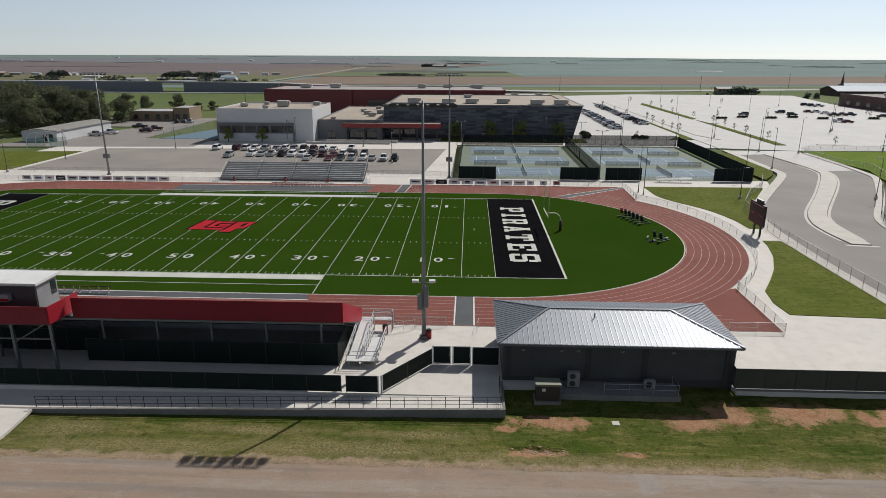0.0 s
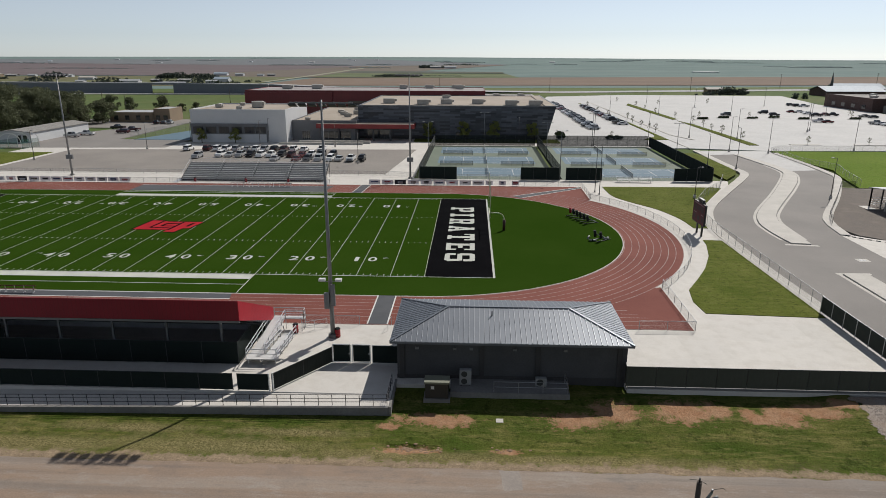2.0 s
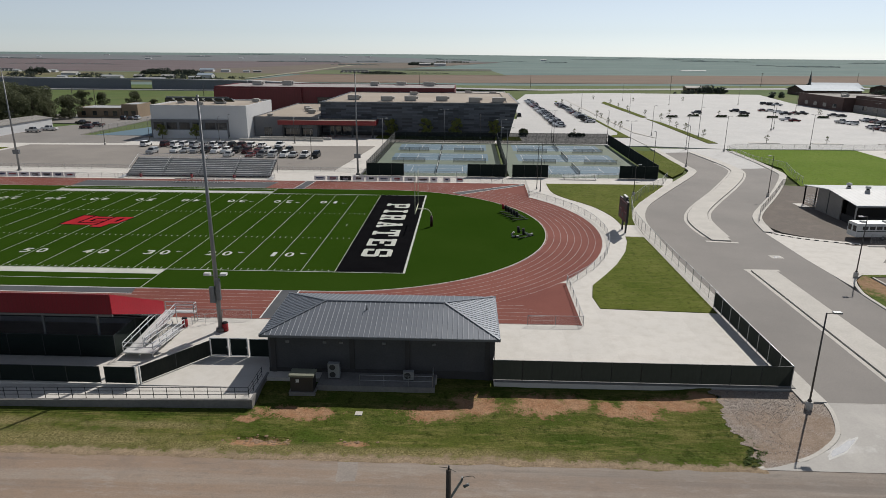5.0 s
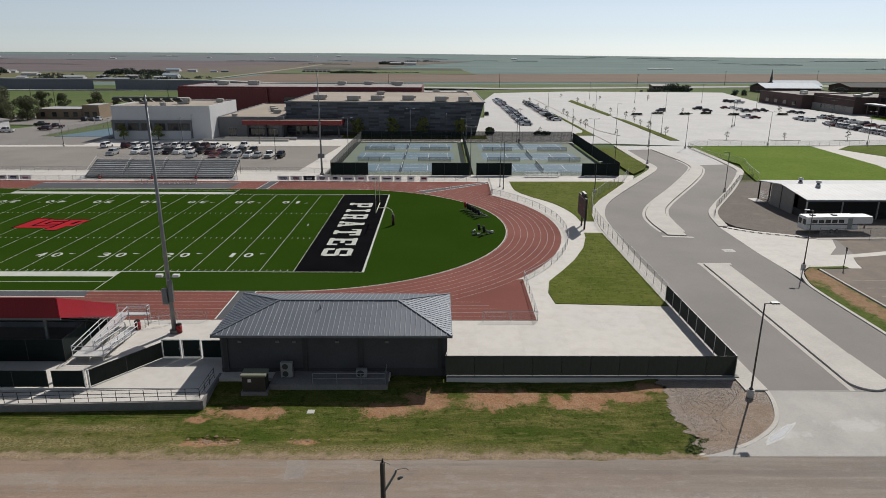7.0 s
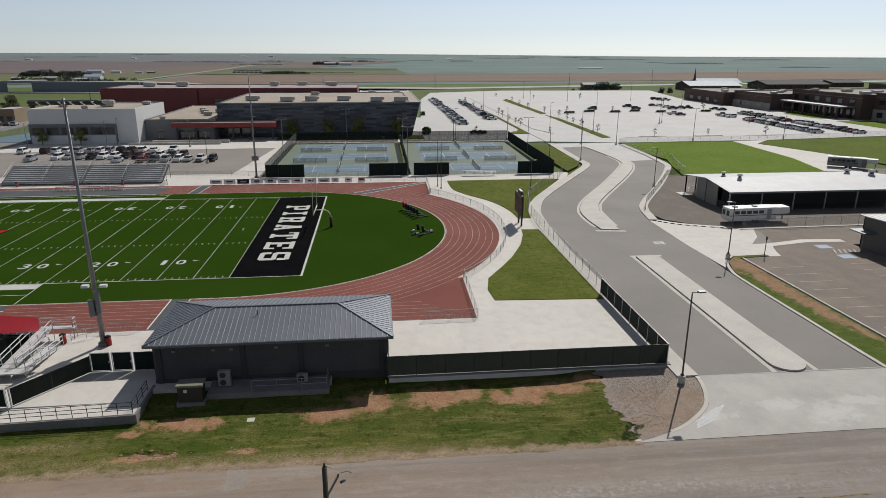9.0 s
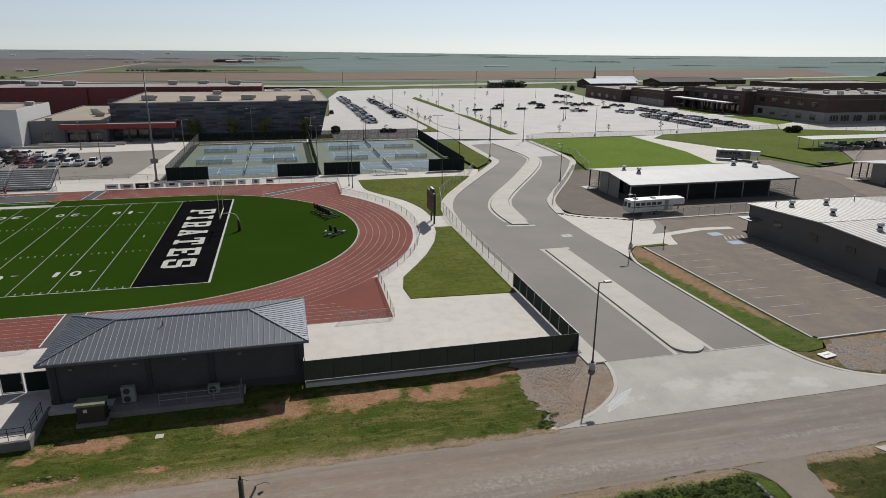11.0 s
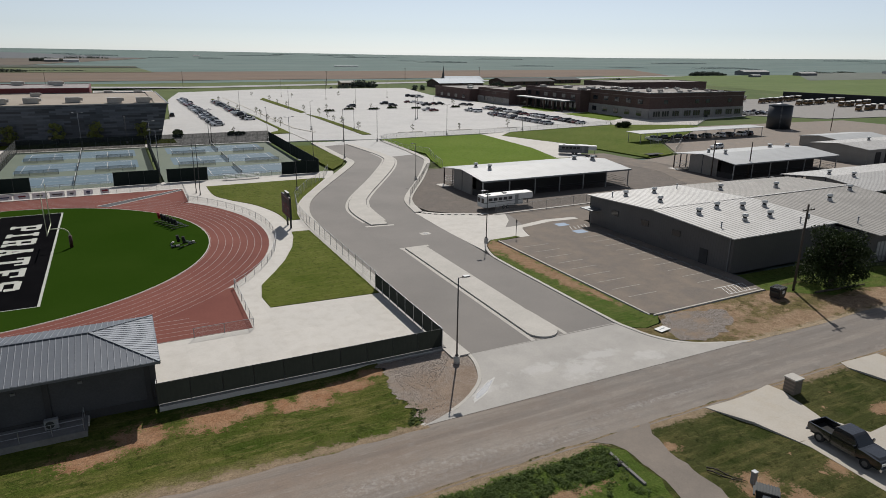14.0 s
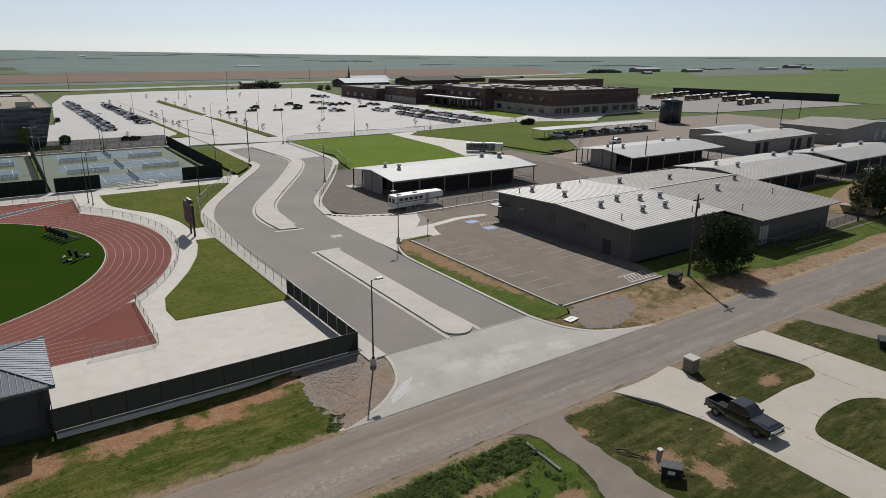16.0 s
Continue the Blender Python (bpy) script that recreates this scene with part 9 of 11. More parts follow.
row2 = [(-73.0, 101.5, "suv", "silver"), (-67.2, 104, "suv", "white"), (-64.4, 104, "sedan", "silver"), (-61.4, 104, "suv", "silver"), (-58.3, 104, "suv", "black"), (-55.4, 104, "suv", "white"), (-52.4, 104, "suv", "white"), (-49.5, 105, "suv", "black"), (-46.4, 104, "suv", "maroon"), (-43.3, 104, "sedan", "red"), (-40.7, 105, "suv", "white"), (-37.6, 105, "suv", "black"), (-34.6, 106, "suv", "black"), (-49.3, 97.5, "sedan", "silver"), (-43.2, 97.5, "sedan", "red"), (-40.1, 98, "suv", "grey"), (-37.0, 98, "suv", "silver"), (-33.7, 98, "suv", "white"), (-31.2, 98, "sedan", "silver"), (-27.8, 98, "pickup", "white"), (-24.8, 98, "suv", "black")]
for x, y, k, c in row2:
    park(k, c, x, y, 180, -0.08, WEST)
for x, y, k, c, a in ((-138, 147.5, "pickup", "silver", 80), (-136, 153.5, "pickup", "white", 85), (-135.3, 174, "pickup", "black", 80), (-126.2, 160.5, "suv", "maroon", 85), (-125.8, 167, "pickup", "maroon", 85), (-129, 194, "suv", "black", 10), (-126.4, 195, "sedan", "grey", 10), (-123.6, 195, "suv", "silver", 10)):
    park(k, c, x, y, a, -0.1, ("on the back lot", "cars on the back lot"))
NORTH = ("on the concrete lot by the gym", "cars in the rows by the gym")
for k in range(46):
    if rnd.random() < 0.88:
        kd, c = KP[rnd.randrange(len(KP))]
        park(kd, c, 55.0 + rnd.uniform(-0.3, 0.3), 183 + k * 3.15, 90, -0.1, NORTH)
for k in range(34):
    if 2 < k < 6:
        continue
    if rnd.random() < 0.85:
        kd, c = KP[rnd.randrange(len(KP))]
        park(kd, c, 70.4 + rnd.uniform(-0.3, 0.3), 202 + k * 3.1, -90, -0.1, NORTH)
park("suv", "black", 41.9, 227, 0, -0.1, NORTH)
EAST = ("on the wide concrete lot", "cars on the school lot to the east")
spots = [(132.1, 251.3), (155.7, 264), (155.4, 250.3), (194.8, 318.5), (196.5, 314), (198.4, 310), (173, 270), (176.1, 269.3), (176.5, 261), (174.9, 248.9), (181.8, 255), (184, 251.4), (161.4, 218.8), (163.5, 215.8), (196, 245.6), (197.4, 240.8), (181.7, 207.7), (182.1, 203.9), (181.5, 211)]
for x, y in spots:
    kd, c = KP[rnd.randrange(len(KP))]
    park(kd, c, x, y, rnd.choice((90, -90)), -0.1, EAST)
for k in range(27):
    for x, a, lo, hi in ((196.8, 90, 141, 225), (182.3, -90, 144, 192)):
        y = 141 + k * 3.1
        if lo <= y <= hi and rnd.random() < (0.92 if y < 200 else 0.7):
            kd, c = KP[rnd.randrange(len(KP))]
            park(kd, c, x + rnd.uniform(-0.4, 0.4), y, a, -0.1, EAST)
for k in range(14):
    kd, c = KP[rnd.randrange(len(KP))]
    park(kd, c, 304 + (k % 7) * 3.4, 152 - (k % 7) * 1.2 + (k // 7) * 8, 20, -0.1, ("behind the brick school", "cars behind the school"))
for x, y in ((186, 87), (191.5, 87.2), (198, 87), (203.5, 87), (211, 87.2), (218, 87), (222.5, 87), (229, 87), (233, 87.2)):
    park(rnd.choice(("suv", "pickup")), rnd.choice(("black", "grey", "white")), x, y, 5, -0.15, ("under the carport", "cars under the carport"))

# the pickup in the yard drive
M["truck_black"] = surf("polished black truck paint", (0.030, 0.031, 0.034), (0.026, 0.027, 0.030), 0.5, 4, 0.22, 0.35, 0.03, 0)
M["truck_black"].node_tree.nodes["Principled BSDF"].inputs["Coat Weight"].default_value = 1.0
M["chrome"] = plain("bright chrome", (0.62, 0.63, 0.64), 0.15, 1.0)


def side_profile(bm, pts, x0, x1, taper=0.0):
    """A side outline, (y, z) points, drawn across the width; the top may lean in."""
    lo = min(z for _, z in pts)
    rows = [[bm.verts.new((x - math.copysign(taper, x) * (z - lo), y, z)) for y, z in pts] for x in (x0, x1)]
    bm.faces.new(rows[0])
    bm.faces.new(rows[1][::-1])
    n = len(pts)
    for i in range(n):
        k = (i + 1) % n
        bm.faces.new((rows[0][i], rows[1][i], rows[1][k], rows[0][k]))


def crew_pickup(m4):
    ob = thing("pickup_truck", "black crew-cab pickup truck parked on a concrete drive", "pickup truck")
    P = M["truck_black"]

    def put(name, fill, mat, label="", bevel=0.0, parent=None):
        bm = bmesh.new()
        fill(bm)
        if bevel:
            bmesh.ops.bevel(bm, geom=[e for e in bm.edges if e.is_manifold], offset=bevel, segments=2)
        return part(name, bm, mat, parent or ob, label)

    body = put("body", lambda b: side_profile(b, [(-0.98, 0.45), (1.05, 0.45), (1.12, 0.62), (2.55, 0.62), (2.9, 0.5), (2.95, 0.95), (2.8, 1.10), (1.2, 1.22), (-0.98, 1.20)], -0.99, 0.99, 0.06), P, "", 0.05)
    put("bonnet", lambda b: frustum(b, (0.80, 1.15, 2.72, 1.10), (0.66, 1.3, 2.5, 1.21)), P, "", 0.04)
    for s in (-1, 1):
        put("bed_side", lambda b: side_profile(b, [(-2.92, 0.55), (-2.45, 0.62), (-1.3, 0.62), (-1.02, 0.5), (-1.02, 1.2), (-2.92, 1.2)], s * 0.86, s * 0.99), P, "", 0.03)
        put("door", lambda b: bx(b, s * 0.985 - 0.01, s * 0.985 + 0.01, -0.9, 0.02, 0.58, 1.12), P)
        put("door", lambda b: bx(b, s * 0.985 - 0.01, s * 0.985 + 0.01, 0.06, 1.0, 0.58, 1.12), P)
        put("side_glass", lambda b: side_profile(b, [(-0.86, 1.22), (1.0, 1.22), (0.52, 1.74), (-0.78, 1.74)], s * 0.86, s * 0.90, 0.24), M["glass"], "dark side glass")
        put("mirror", lambda b: bx(b, s * 1.12 - 0.12, s * 1.12 + 0.12, 0.86, 0.96, 1.18, 1.42), P, "", 0.03)
        put("headlight", lambda b: bx(b, s * 0.72 - 0.2, s * 0.72 + 0.2, 2.86, 2.965, 0.82, 1.0), M["lamp_clear"])
        put("taillight", lambda b: bx(b, s * 0.9 - 0.08, s * 0.9 + 0.08, -2.95, -2.9, 0.8, 1.15), M["lamp_red"])
        for y in (-1.85, 1.82):
            w = part("wheel", WHEEL, None, ob, at=(s * 0.86, y, 0.40))
            w.scale = (1.2, 1.15, 1.15)
            part("rim", RIM, None, w)
    put("bed_floor", lambda b: bx(b, -0.86, 0.86, -2.85, -1.02, 0.6, 0.72), M["rubber"], "black bed liner")
    put("tailgate", lambda b: bx(b, -0.86, 0.86, -2.94, -2.85, 0.6, 1.2), P, "", 0.02)
    put("cab", lambda b: side_profile(b, [(-0.98, 1.18), (1.14, 1.18), (0.56, 1.82), (0.4, 1.90), (-0.74, 1.90), (-0.9, 1.82)], -0.93, 0.93, 0.26), P, "", 0.05)
    put("windscreen", lambda b: b.faces.new([b.verts.new(p) for p in ((-0.84, 1.145, 1.235), (0.84, 1.145, 1.235), (0.70, 0.60, 1.80), (-0.70, 0.60, 1.80))]), M["glass"], "dark windscreen")
    put("rear_glass", lambda b: b.faces.new([b.verts.new(p) for p in ((-0.7, -0.985, 1.3), (0.7, -0.985, 1.3), (0.6, -0.925, 1.75), (-0.6, -0.925, 1.75))]), M["glass"], "dark rear glass")
    put("grille", lambda b: bx(b, -0.5, 0.5, 2.9, 2.975, 0.68, 1.0), M["chrome"], "chrome grille")
    put("bumper", lambda b: bx(b, -0.98, 0.98, 2.88, 3.05, 0.42, 0.66), M["chrome"], "chrome bumper", 0.04)
    put("bumper", lambda b: bx(b, -0.95, 0.95, -3.06, -2.93, 0.45, 0.64), M["pole_grey"], "", 0.03)
    put("underbody", lambda b: bx(b, -0.7, 0.7, -2.8, 2.7, 0.3, 0.6), M["rubber"])
    ob.matrix_world = m4


crew_pickup(pose(66.45, -57.65, -0.38, 0, 0, 177))


def bus(x, y, turn):
    if "bus" in PROTO:
        return copy_thing(PROTO["bus"], pose(x, y, -0.1, 0, 0, turn))
    ob = thing("school_bus", "school bus with a white roof parked in the yard", "bus", (0, 0, 0), group="school buses")
    bm = bmesh.new()
    bx(bm, -1.25, 1.25, -5.5, 4.0, 0.6, 2.9)
    bx(bm, -1.1, 1.1, 4.0, 5.6, 0.6, 1.7)
    bmesh.ops.bevel(bm, geom=bm.edges[:], offset=0.12, segments=2)
    part("body", bm, plain("school bus paint", (0.22, 0.12, 0.04), 0.5), ob)
    bm = bmesh.new()
    bx(bm, -1.2, 1.2, -5.45, 3.95, 2.85, 3.1)
    bmesh.ops.bevel(bm, geom=bm.edges[:], offset=0.1, segments=1)
    part("roof", bm, M["white"], ob, "white roof")
    for s in (-1, 1):
        bm = bmesh.new()
        bx(bm, s * 1.255 - 0.02, s * 1.255 + 0.02, -5.2, 3.6, 1.75, 2.5)
        part("window_band", bm, M["glass"], ob, "dark side windows")
    for yy in (-5.53, 4.03):
        bm = bmesh.new()
        bx(bm, -1.0, 1.0, yy - 0.02, yy + 0.02, 1.8, 2.6)
        part("end_window", bm, M["glass"], ob)
    for yy in (-3.2, 4.4):
        for s in (-1, 1):
            w = part("wheel", WHEEL, None, ob, at=(s * 1.05, yy, 0.5))
            w.scale = (1.2, 1.42, 1.42)
            part("rim", RIM, None, w)
    ob.matrix_world = pose(x, y, -0.1, 0, 0, turn)
    PROTO["bus"] = ob


# clusters of buses, nose towards the road: first and last place, number
for x0, y0, x1, y1, n in ((400.7, 206.2, 442.7, 217, 6), (400.6, 185.2, 428.8, 189.4, 5), (441.8, 192.2, 458.5, 195, 3), (416.1, 168.3, 436.3, 171.1, 4), (395.2, 144.8, 415.4, 148.8, 3), (441, 173, 455, 175.5, 3), (421, 147.6, 433, 150.2, 2), (390.9, 204.1, 390.9, 204.1, 1), (395.9, 223.2, 395.9, 223.2, 1)):
    for k in range(n):
        f = k / max(1, n - 1)
        bus(x0 + (x1 - x0) * f, y0 + (y1 - y0) * f - 0.8 * (k % 2), 116 + (k * 7) % 5)


def stock_trailer(x, y, turn, ln, label, slatted=False):
    ob = thing("stock_trailer", label, "trailer", (x, y, -0.12), turn)
    bm = bmesh.new()
    bx(bm, 0, ln, -1.2, 1.2, 0.55, 2.75)
    bmesh.ops.bevel(bm, geom=bm.edges[:], offset=0.12, segments=2)
    part("body", bm, M["pole_grey"] if slatted else M["white"], ob)
    if slatted:
        bm = bmesh.new()
        bx(bm, -0.04, ln + 0.04, -1.23, 1.23, 2.6, 2.82)
        bmesh.ops.bevel(bm, geom=bm.edges[:], offset=0.08, segments=1)
        part("roof", bm, M["white"], ob, "white roof panel")
    bm = bmesh.new()
    bx(bm, ln - 0.1, ln + 2.4, -1.15, 1.15, 1.55, 2.7)
    bmesh.ops.bevel(bm, geom=bm.edges[:], offset=0.15, segments=2)
    part("gooseneck", bm, M["white"], ob)
    bm = bmesh.new()
    beam(bm, (ln + 2.0, 0, 0.3), (ln + 2.0, 0, 1.6), 0.15, 0.15)
    part("jack", bm, M["pole_grey"], ob)
    for k in range(5):
        xx = 1.35 + k * (ln - 3.0) / 5.2
        for s in (-1, 1):
            bm = bmesh.new()
            bx(bm, xx - 0.44, xx + 0.44, s * 1.21 - 0.02, s * 1.21 + 0.02, 1.75, 2.3)
            part("window", bm, M["glass"], ob)
    bm = bmesh.new()
    bx(bm, ln - 1.9, ln - 1.1, -1.23, -1.19, 0.7, 2.5)
    part("door", bm, M["offwhite"], ob)
    bm = bmesh.new()
    for s in (-1, 1):
        bx(bm, -0.02, 0.02, s * 0.6 - 0.4, s * 0.6 + 0.4, 1.4, 2.3)
    part("rear_window", bm, M["glass"], ob)
    for xx in (ln * 0.5, ln * 0.5 + 0.9):
        for s in (-1, 1):
            w = part("wheel", WHEEL, None, ob, at=(xx, s * 1.1, 0.35), turn=90)
            part("rim", RIM, None, w)
    for xx in (1.2, ln * 0.55):
        bm = bmesh.new()
        bx(bm, xx, xx + 0.7, -0.35, 0.35, 2.74, 2.95)
        part("roof_vent", bm, M["offwhite"], ob)
    bm = bmesh.new()
    bx(bm, 0, ln, -1.215, -1.205, 1.42, 1.55)
    part("stripe", bm, M["post_dark"], ob, "thin dark side stripe")


stock_trailer(79.4, 21.5, 3, 8.9, "long white stock trailer with dark windows")
stock_trailer(136.4, 74.6, -35, 8.6, "grey slatted stock trailer with a white roof", True)
stock_trailer(193.5, -12.2, -45, 7.0, "white stock trailer behind the shed")
van = park("suv", "white", 191.3, 64.5, 95, -0.15, ("on the soil yard", "yard vehicles"))
flat = thing("flatbed_trailer", "low dark flatbed trailer on the yard's edge", "trailer", (158, 60.5, -0.15), 5)
bm = bmesh.new()
bx(bm, 0, 5.5, -1.1, 1.1, 0.5, 0.65)
part("deck", bm, M["dark_in"], flat)
for xx in (2.2, 3.1):
    for s in (-1, 1):
        part("wheel", WHEEL, None, flat, at=(xx, s * 1.15, 0.35), turn=90)
bm = bmesh.new()
beam(bm, (5.5, 0, 0.5), (7.0, 0, 0.45), 0.1, 0.1)
part("tongue", bm, M["pole_grey"], flat)
# ---- trees and plants ----


def leaf_mat(name, c1, c2, through=0.4):
    m, nt, bs = nodes_of(name)
    g = nt.nodes.new("ShaderNodeNewGeometry")
    n = noise_node(nt, coords(nt), 0.6, 3)
    col = mixc(nt, mathn(nt, "MULTIPLY", mathn(nt, "ADD", g.outputs["Random Per Island"], n), 0.55, True), c1, c2)
    nt.links.new(col, bs.inputs["Base Color"])
    bs.inputs["Roughness"].default_value, bs.inputs["Specular IOR Level"].default_value = 0.75, 0.2
    thin = nt.nodes.new("ShaderNodeBsdfTranslucent")
    both = nt.nodes.new("ShaderNodeMixShader")
    both.inputs[0].default_value = through
    nt.links.new(col, thin.inputs[0])
    nt.links.new(bs.outputs[0], both.inputs[1])
    nt.links.new(thin.outputs[0], both.inputs[2])
    nt.links.new(both.outputs[0], nt.nodes["Material Output"].inputs[0])
    return m


M["leaf"] = leaf_mat("dark tree leaves", (0.018, 0.032, 0.011), (0.048, 0.068, 0.022), 0.18)
M["leaf_grove"] = leaf_mat("olive grove leaves", (0.075, 0.088, 0.05), (0.20, 0.212, 0.12), 0.34)
# haze over far trees is painted as a pale blue leaf colour
M["leaf_far"] = leaf_mat("distant leaves with haze in colour", (0.19, 0.24, 0.25), (0.25, 0.30, 0.31), 0.35)
M["leaf_mid"] = leaf_mat("dark hedgerow leaves", (0.052, 0.07, 0.056), (0.10, 0.122, 0.098), 0.2)
M["leaf_bright"] = leaf_mat("yellow-green leaves", (0.20, 0.23, 0.05), (0.34, 0.36, 0.11), 0.5)
M["leaf_weed"] = leaf_mat("weedy ground cover", (0.055, 0.10, 0.016), (0.115, 0.165, 0.036))
M["twig"] = leaf_mat("thin sapling leaves", (0.085, 0.105, 0.045), (0.16, 0.175, 0.085))
M["bark"] = surf("grey-brown bark", (0.085, 0.068, 0.052), (0.12, 0.10, 0.08), 0.8, 6, 0.95, 0, 0.3, 0.5)
CROWN = {}


def leaves_mesh(name, centres, per, spread, size, mat, seed, flat_=0.8):
    """Many small leaf cards round the given clump centres, as one mesh."""
    r = np.random.RandomState(seed)
    c = np.repeat(np.array([p[:3] for p in centres], float), per, axis=0)
    s = np.repeat(np.array([p[3] for p in centres], float), per)[:, None]
    d = r.normal(size=c.shape)
    d /= np.linalg.norm(d, axis=1)[:, None]
    p = c + d * s * spread * (0.55 + 0.45 * r.rand(len(c), 1)) * np.array((1, 1, flat_))
    u = r.normal(size=c.shape)
    u /= np.linalg.norm(u, axis=1)[:, None]
    if flat_ < 0.75:
        u[:, 2] *= 0.25
        u /= np.linalg.norm(u, axis=1)[:, None]
    v = np.cross(u, r.normal(size=c.shape) if flat_ >= 0.75 else np.array((0, 0, 1.0)) + 0.35 * r.normal(size=c.shape))
    v /= np.linalg.norm(v, axis=1)[:, None]
    k = size * (0.6 + 0.8 * r.rand(len(c), 1))
    quad = np.stack([p - u * k, p + v * k * 0.6, p + u * k, p - v * k * 0.6], 1).reshape(-1, 3)
    me = bpy.data.meshes.new(name)
    me.from_pydata(quad.tolist(), [], [(4 * i, 4 * i + 1, 4 * i + 2, 4 * i + 3) for i in range(len(p))])
    me.materials.append(mat)
    return me


def tree_parts(key, h, r, trunk_h, mat, seed, clumps=26, per=80, leaf=0.3, stems=1):
    if key in CROWN:
        return CROWN[key]
    rn = random.Random(seed)
    bm = bmesh.new()
    centres = []
    for s in range(stems):
        ox, oy = (rn.uniform(-0.5, 0.5), rn.uniform(-0.5, 0.5)) if stems > 1 else (0, 0)
        tube(bm, (ox, oy, -0.1), (ox * 1.5, oy * 1.5, trunk_h), r * 0.085 / stems ** 0.5, r * 0.06 / stems ** 0.5, n=8)
        top = Vector((ox * 1.5, oy * 1.5, trunk_h))
        for k in range(6):
            a = rn.uniform(0, 6.28)
            end = top + Vector((math.cos(a) * r * rn.uniform(0.3, 0.7), math.sin(a) * r * rn.uniform(0.3, 0.7), (h - trunk_h) * rn.uniform(0.35, 0.8)))
            tube(bm, top, end, r * 0.045, r * 0.012, n=5)
    for k in range(clumps):
        f = rn.random() ** 0.8
        z = trunk_h * 0.8 + (h - trunk_h * 0.8) * f
        rad = r * (1.0 - 0.72 * abs(f - 0.38) ** 1.2) * rn.uniform(0.25, 1.0)
        a = rn.uniform(0, 6.28)
        centres.append((math.cos(a) * rad, math.sin(a) * rad, z - 0.1 * r, r * rn.uniform(0.24, 0.42)))
    CROWN[key] = (as_mesh("trunk", bm, M["bark"]), leaves_mesh("crown", centres, per, 1.0, leaf, mat, seed))
    return CROWN[key]


def tree(x, y, z, key, scale, turn, label, group="", **kw):
    tr, cr = tree_parts(key, **kw) if kw else CROWN[key]
    ob = thing("tree", label, "tree", (x, y, z), turn, group)
    ob.scale = (scale, scale, scale)
    part("trunk", tr, None, ob)
    part("crown", cr, None, ob)
    return ob


tree_parts("grove1", 15, 6.5, 3.5, M["leaf_grove"], 3, 44, 150, 0.3, 2)
tree_parts("grove2", 12, 6.0, 2.6, M["leaf_grove"], 5, 40, 150, 0.3, 2)
tree_parts("grove3", 9, 4.6, 2.0, M["leaf_grove"], 9, 32, 130, 0.26)
rn = random.Random(11)
GROVE = "dark spreading shade tree in the grove west of the lot"
for x, y, k, s in ((-166, 150, "grove2", 1.0), (-176, 158, "grove1", 1.0), (-160, 170, "grove2", 1.05), (-170, 176, "grove1", 1.0), (-158, 186, "grove3", 1.2), (-182, 172, "grove1", 1.1), (-165, 194, "grove2", 1.1), (-190, 186, "grove1", 1.15), (-176, 196, "grove2", 1.1), (-154, 196, "grove3", 1.15), (-188, 202, "grove1", 1.0), (-200, 195, "grove1", 1.1), (-172, 166, "grove2", 0.9), (-195, 168, "grove1", 1.0), (-184, 150, "grove2", 1.1), (-206, 180, "grove1", 1.1), (-180, 215, "grove2", 1.0), (-196, 222, "grove2", 1.1), (-163, 160, "grove3", 1.0), (-158, 178, "grove2", 0.95)):
    tree(x, y, -0.3, k, s, rn.uniform(0, 360), GROVE, "grove trees")
for x, y, s in ((-186, 262, 0.95), (-178, 266, 0.8), (-160, 266, 0.9), (-140, 262, 0.55), (-146, 258, 0.5)):
    tree(x, y, -0.3, "grove3", s, rn.uniform(0, 360), "round dark tree by the office", "office trees")
tree(100.4, -33.6, -0.2, "yard", 1.0, 40, "dense dark multi-stemmed tree by the road", h=7.4, r=4.1, trunk_h=1.1, mat=M["leaf"], seed=23, clumps=52, per=230, leaf=0.15, stems=5)
tree(155.5, -30.5, -0.2, "yard", 1.2, 200, "dense dark tree by the yard gate")
for x in (3.2, 13.6, -9.0, 27.0):
    tree(x, 146, -0.05, "gymtree", 1.0 if 0 < x < 20 else 0.95, x * 20, "young yellow-green tree before the gym", "young trees", **({} if "gymtree" in CROWN else dict(h=6.2, r=2.4, trunk_h=2.0, mat=M["leaf_bright"], seed=31, clumps=22, per=70, leaf=0.2)))
for x in (-85, -73.5):
    tree(x, 134.2, -0.1, "gymtree", 0.75, x * 20, "young tree before the hall", "young trees")
SAP = [(56.2, 155), (77.2, 212.8), (76.1, 193.3), (77, 184.1), (77.2, 175.5), (102.6, 196.2), (101.0, 182.1), (100.3, 169.4), (101, 151.9), (117.9, 140), (137.8, 140), (159.5, 140), (114.8, 238.8), (138.9, 239.9), (103.3, 211.7), (102.5, 235), (195, 256.9), (77.3, 223.6), (187.8, 241.4), (100.5, 262), (101, 285), (101, 306), (72.6, 245), (72.4, 270), (72.2, 300), (98.5, 345), (120, 330), (150, 330)]
for k, (x, y) in enumerate(SAP):
    tree(x, y, 0.0, "sapling", 0.68 + 0.3 * ((k * 37) % 10) / 10, k * 77, "thin young tree in the parking lot", "parking lot saplings", **({} if "sapling" in CROWN else dict(h=3.6, r=1.05, trunk_h=1.4, mat=M["twig"], seed=41, clumps=16, per=34, leaf=0.085)))


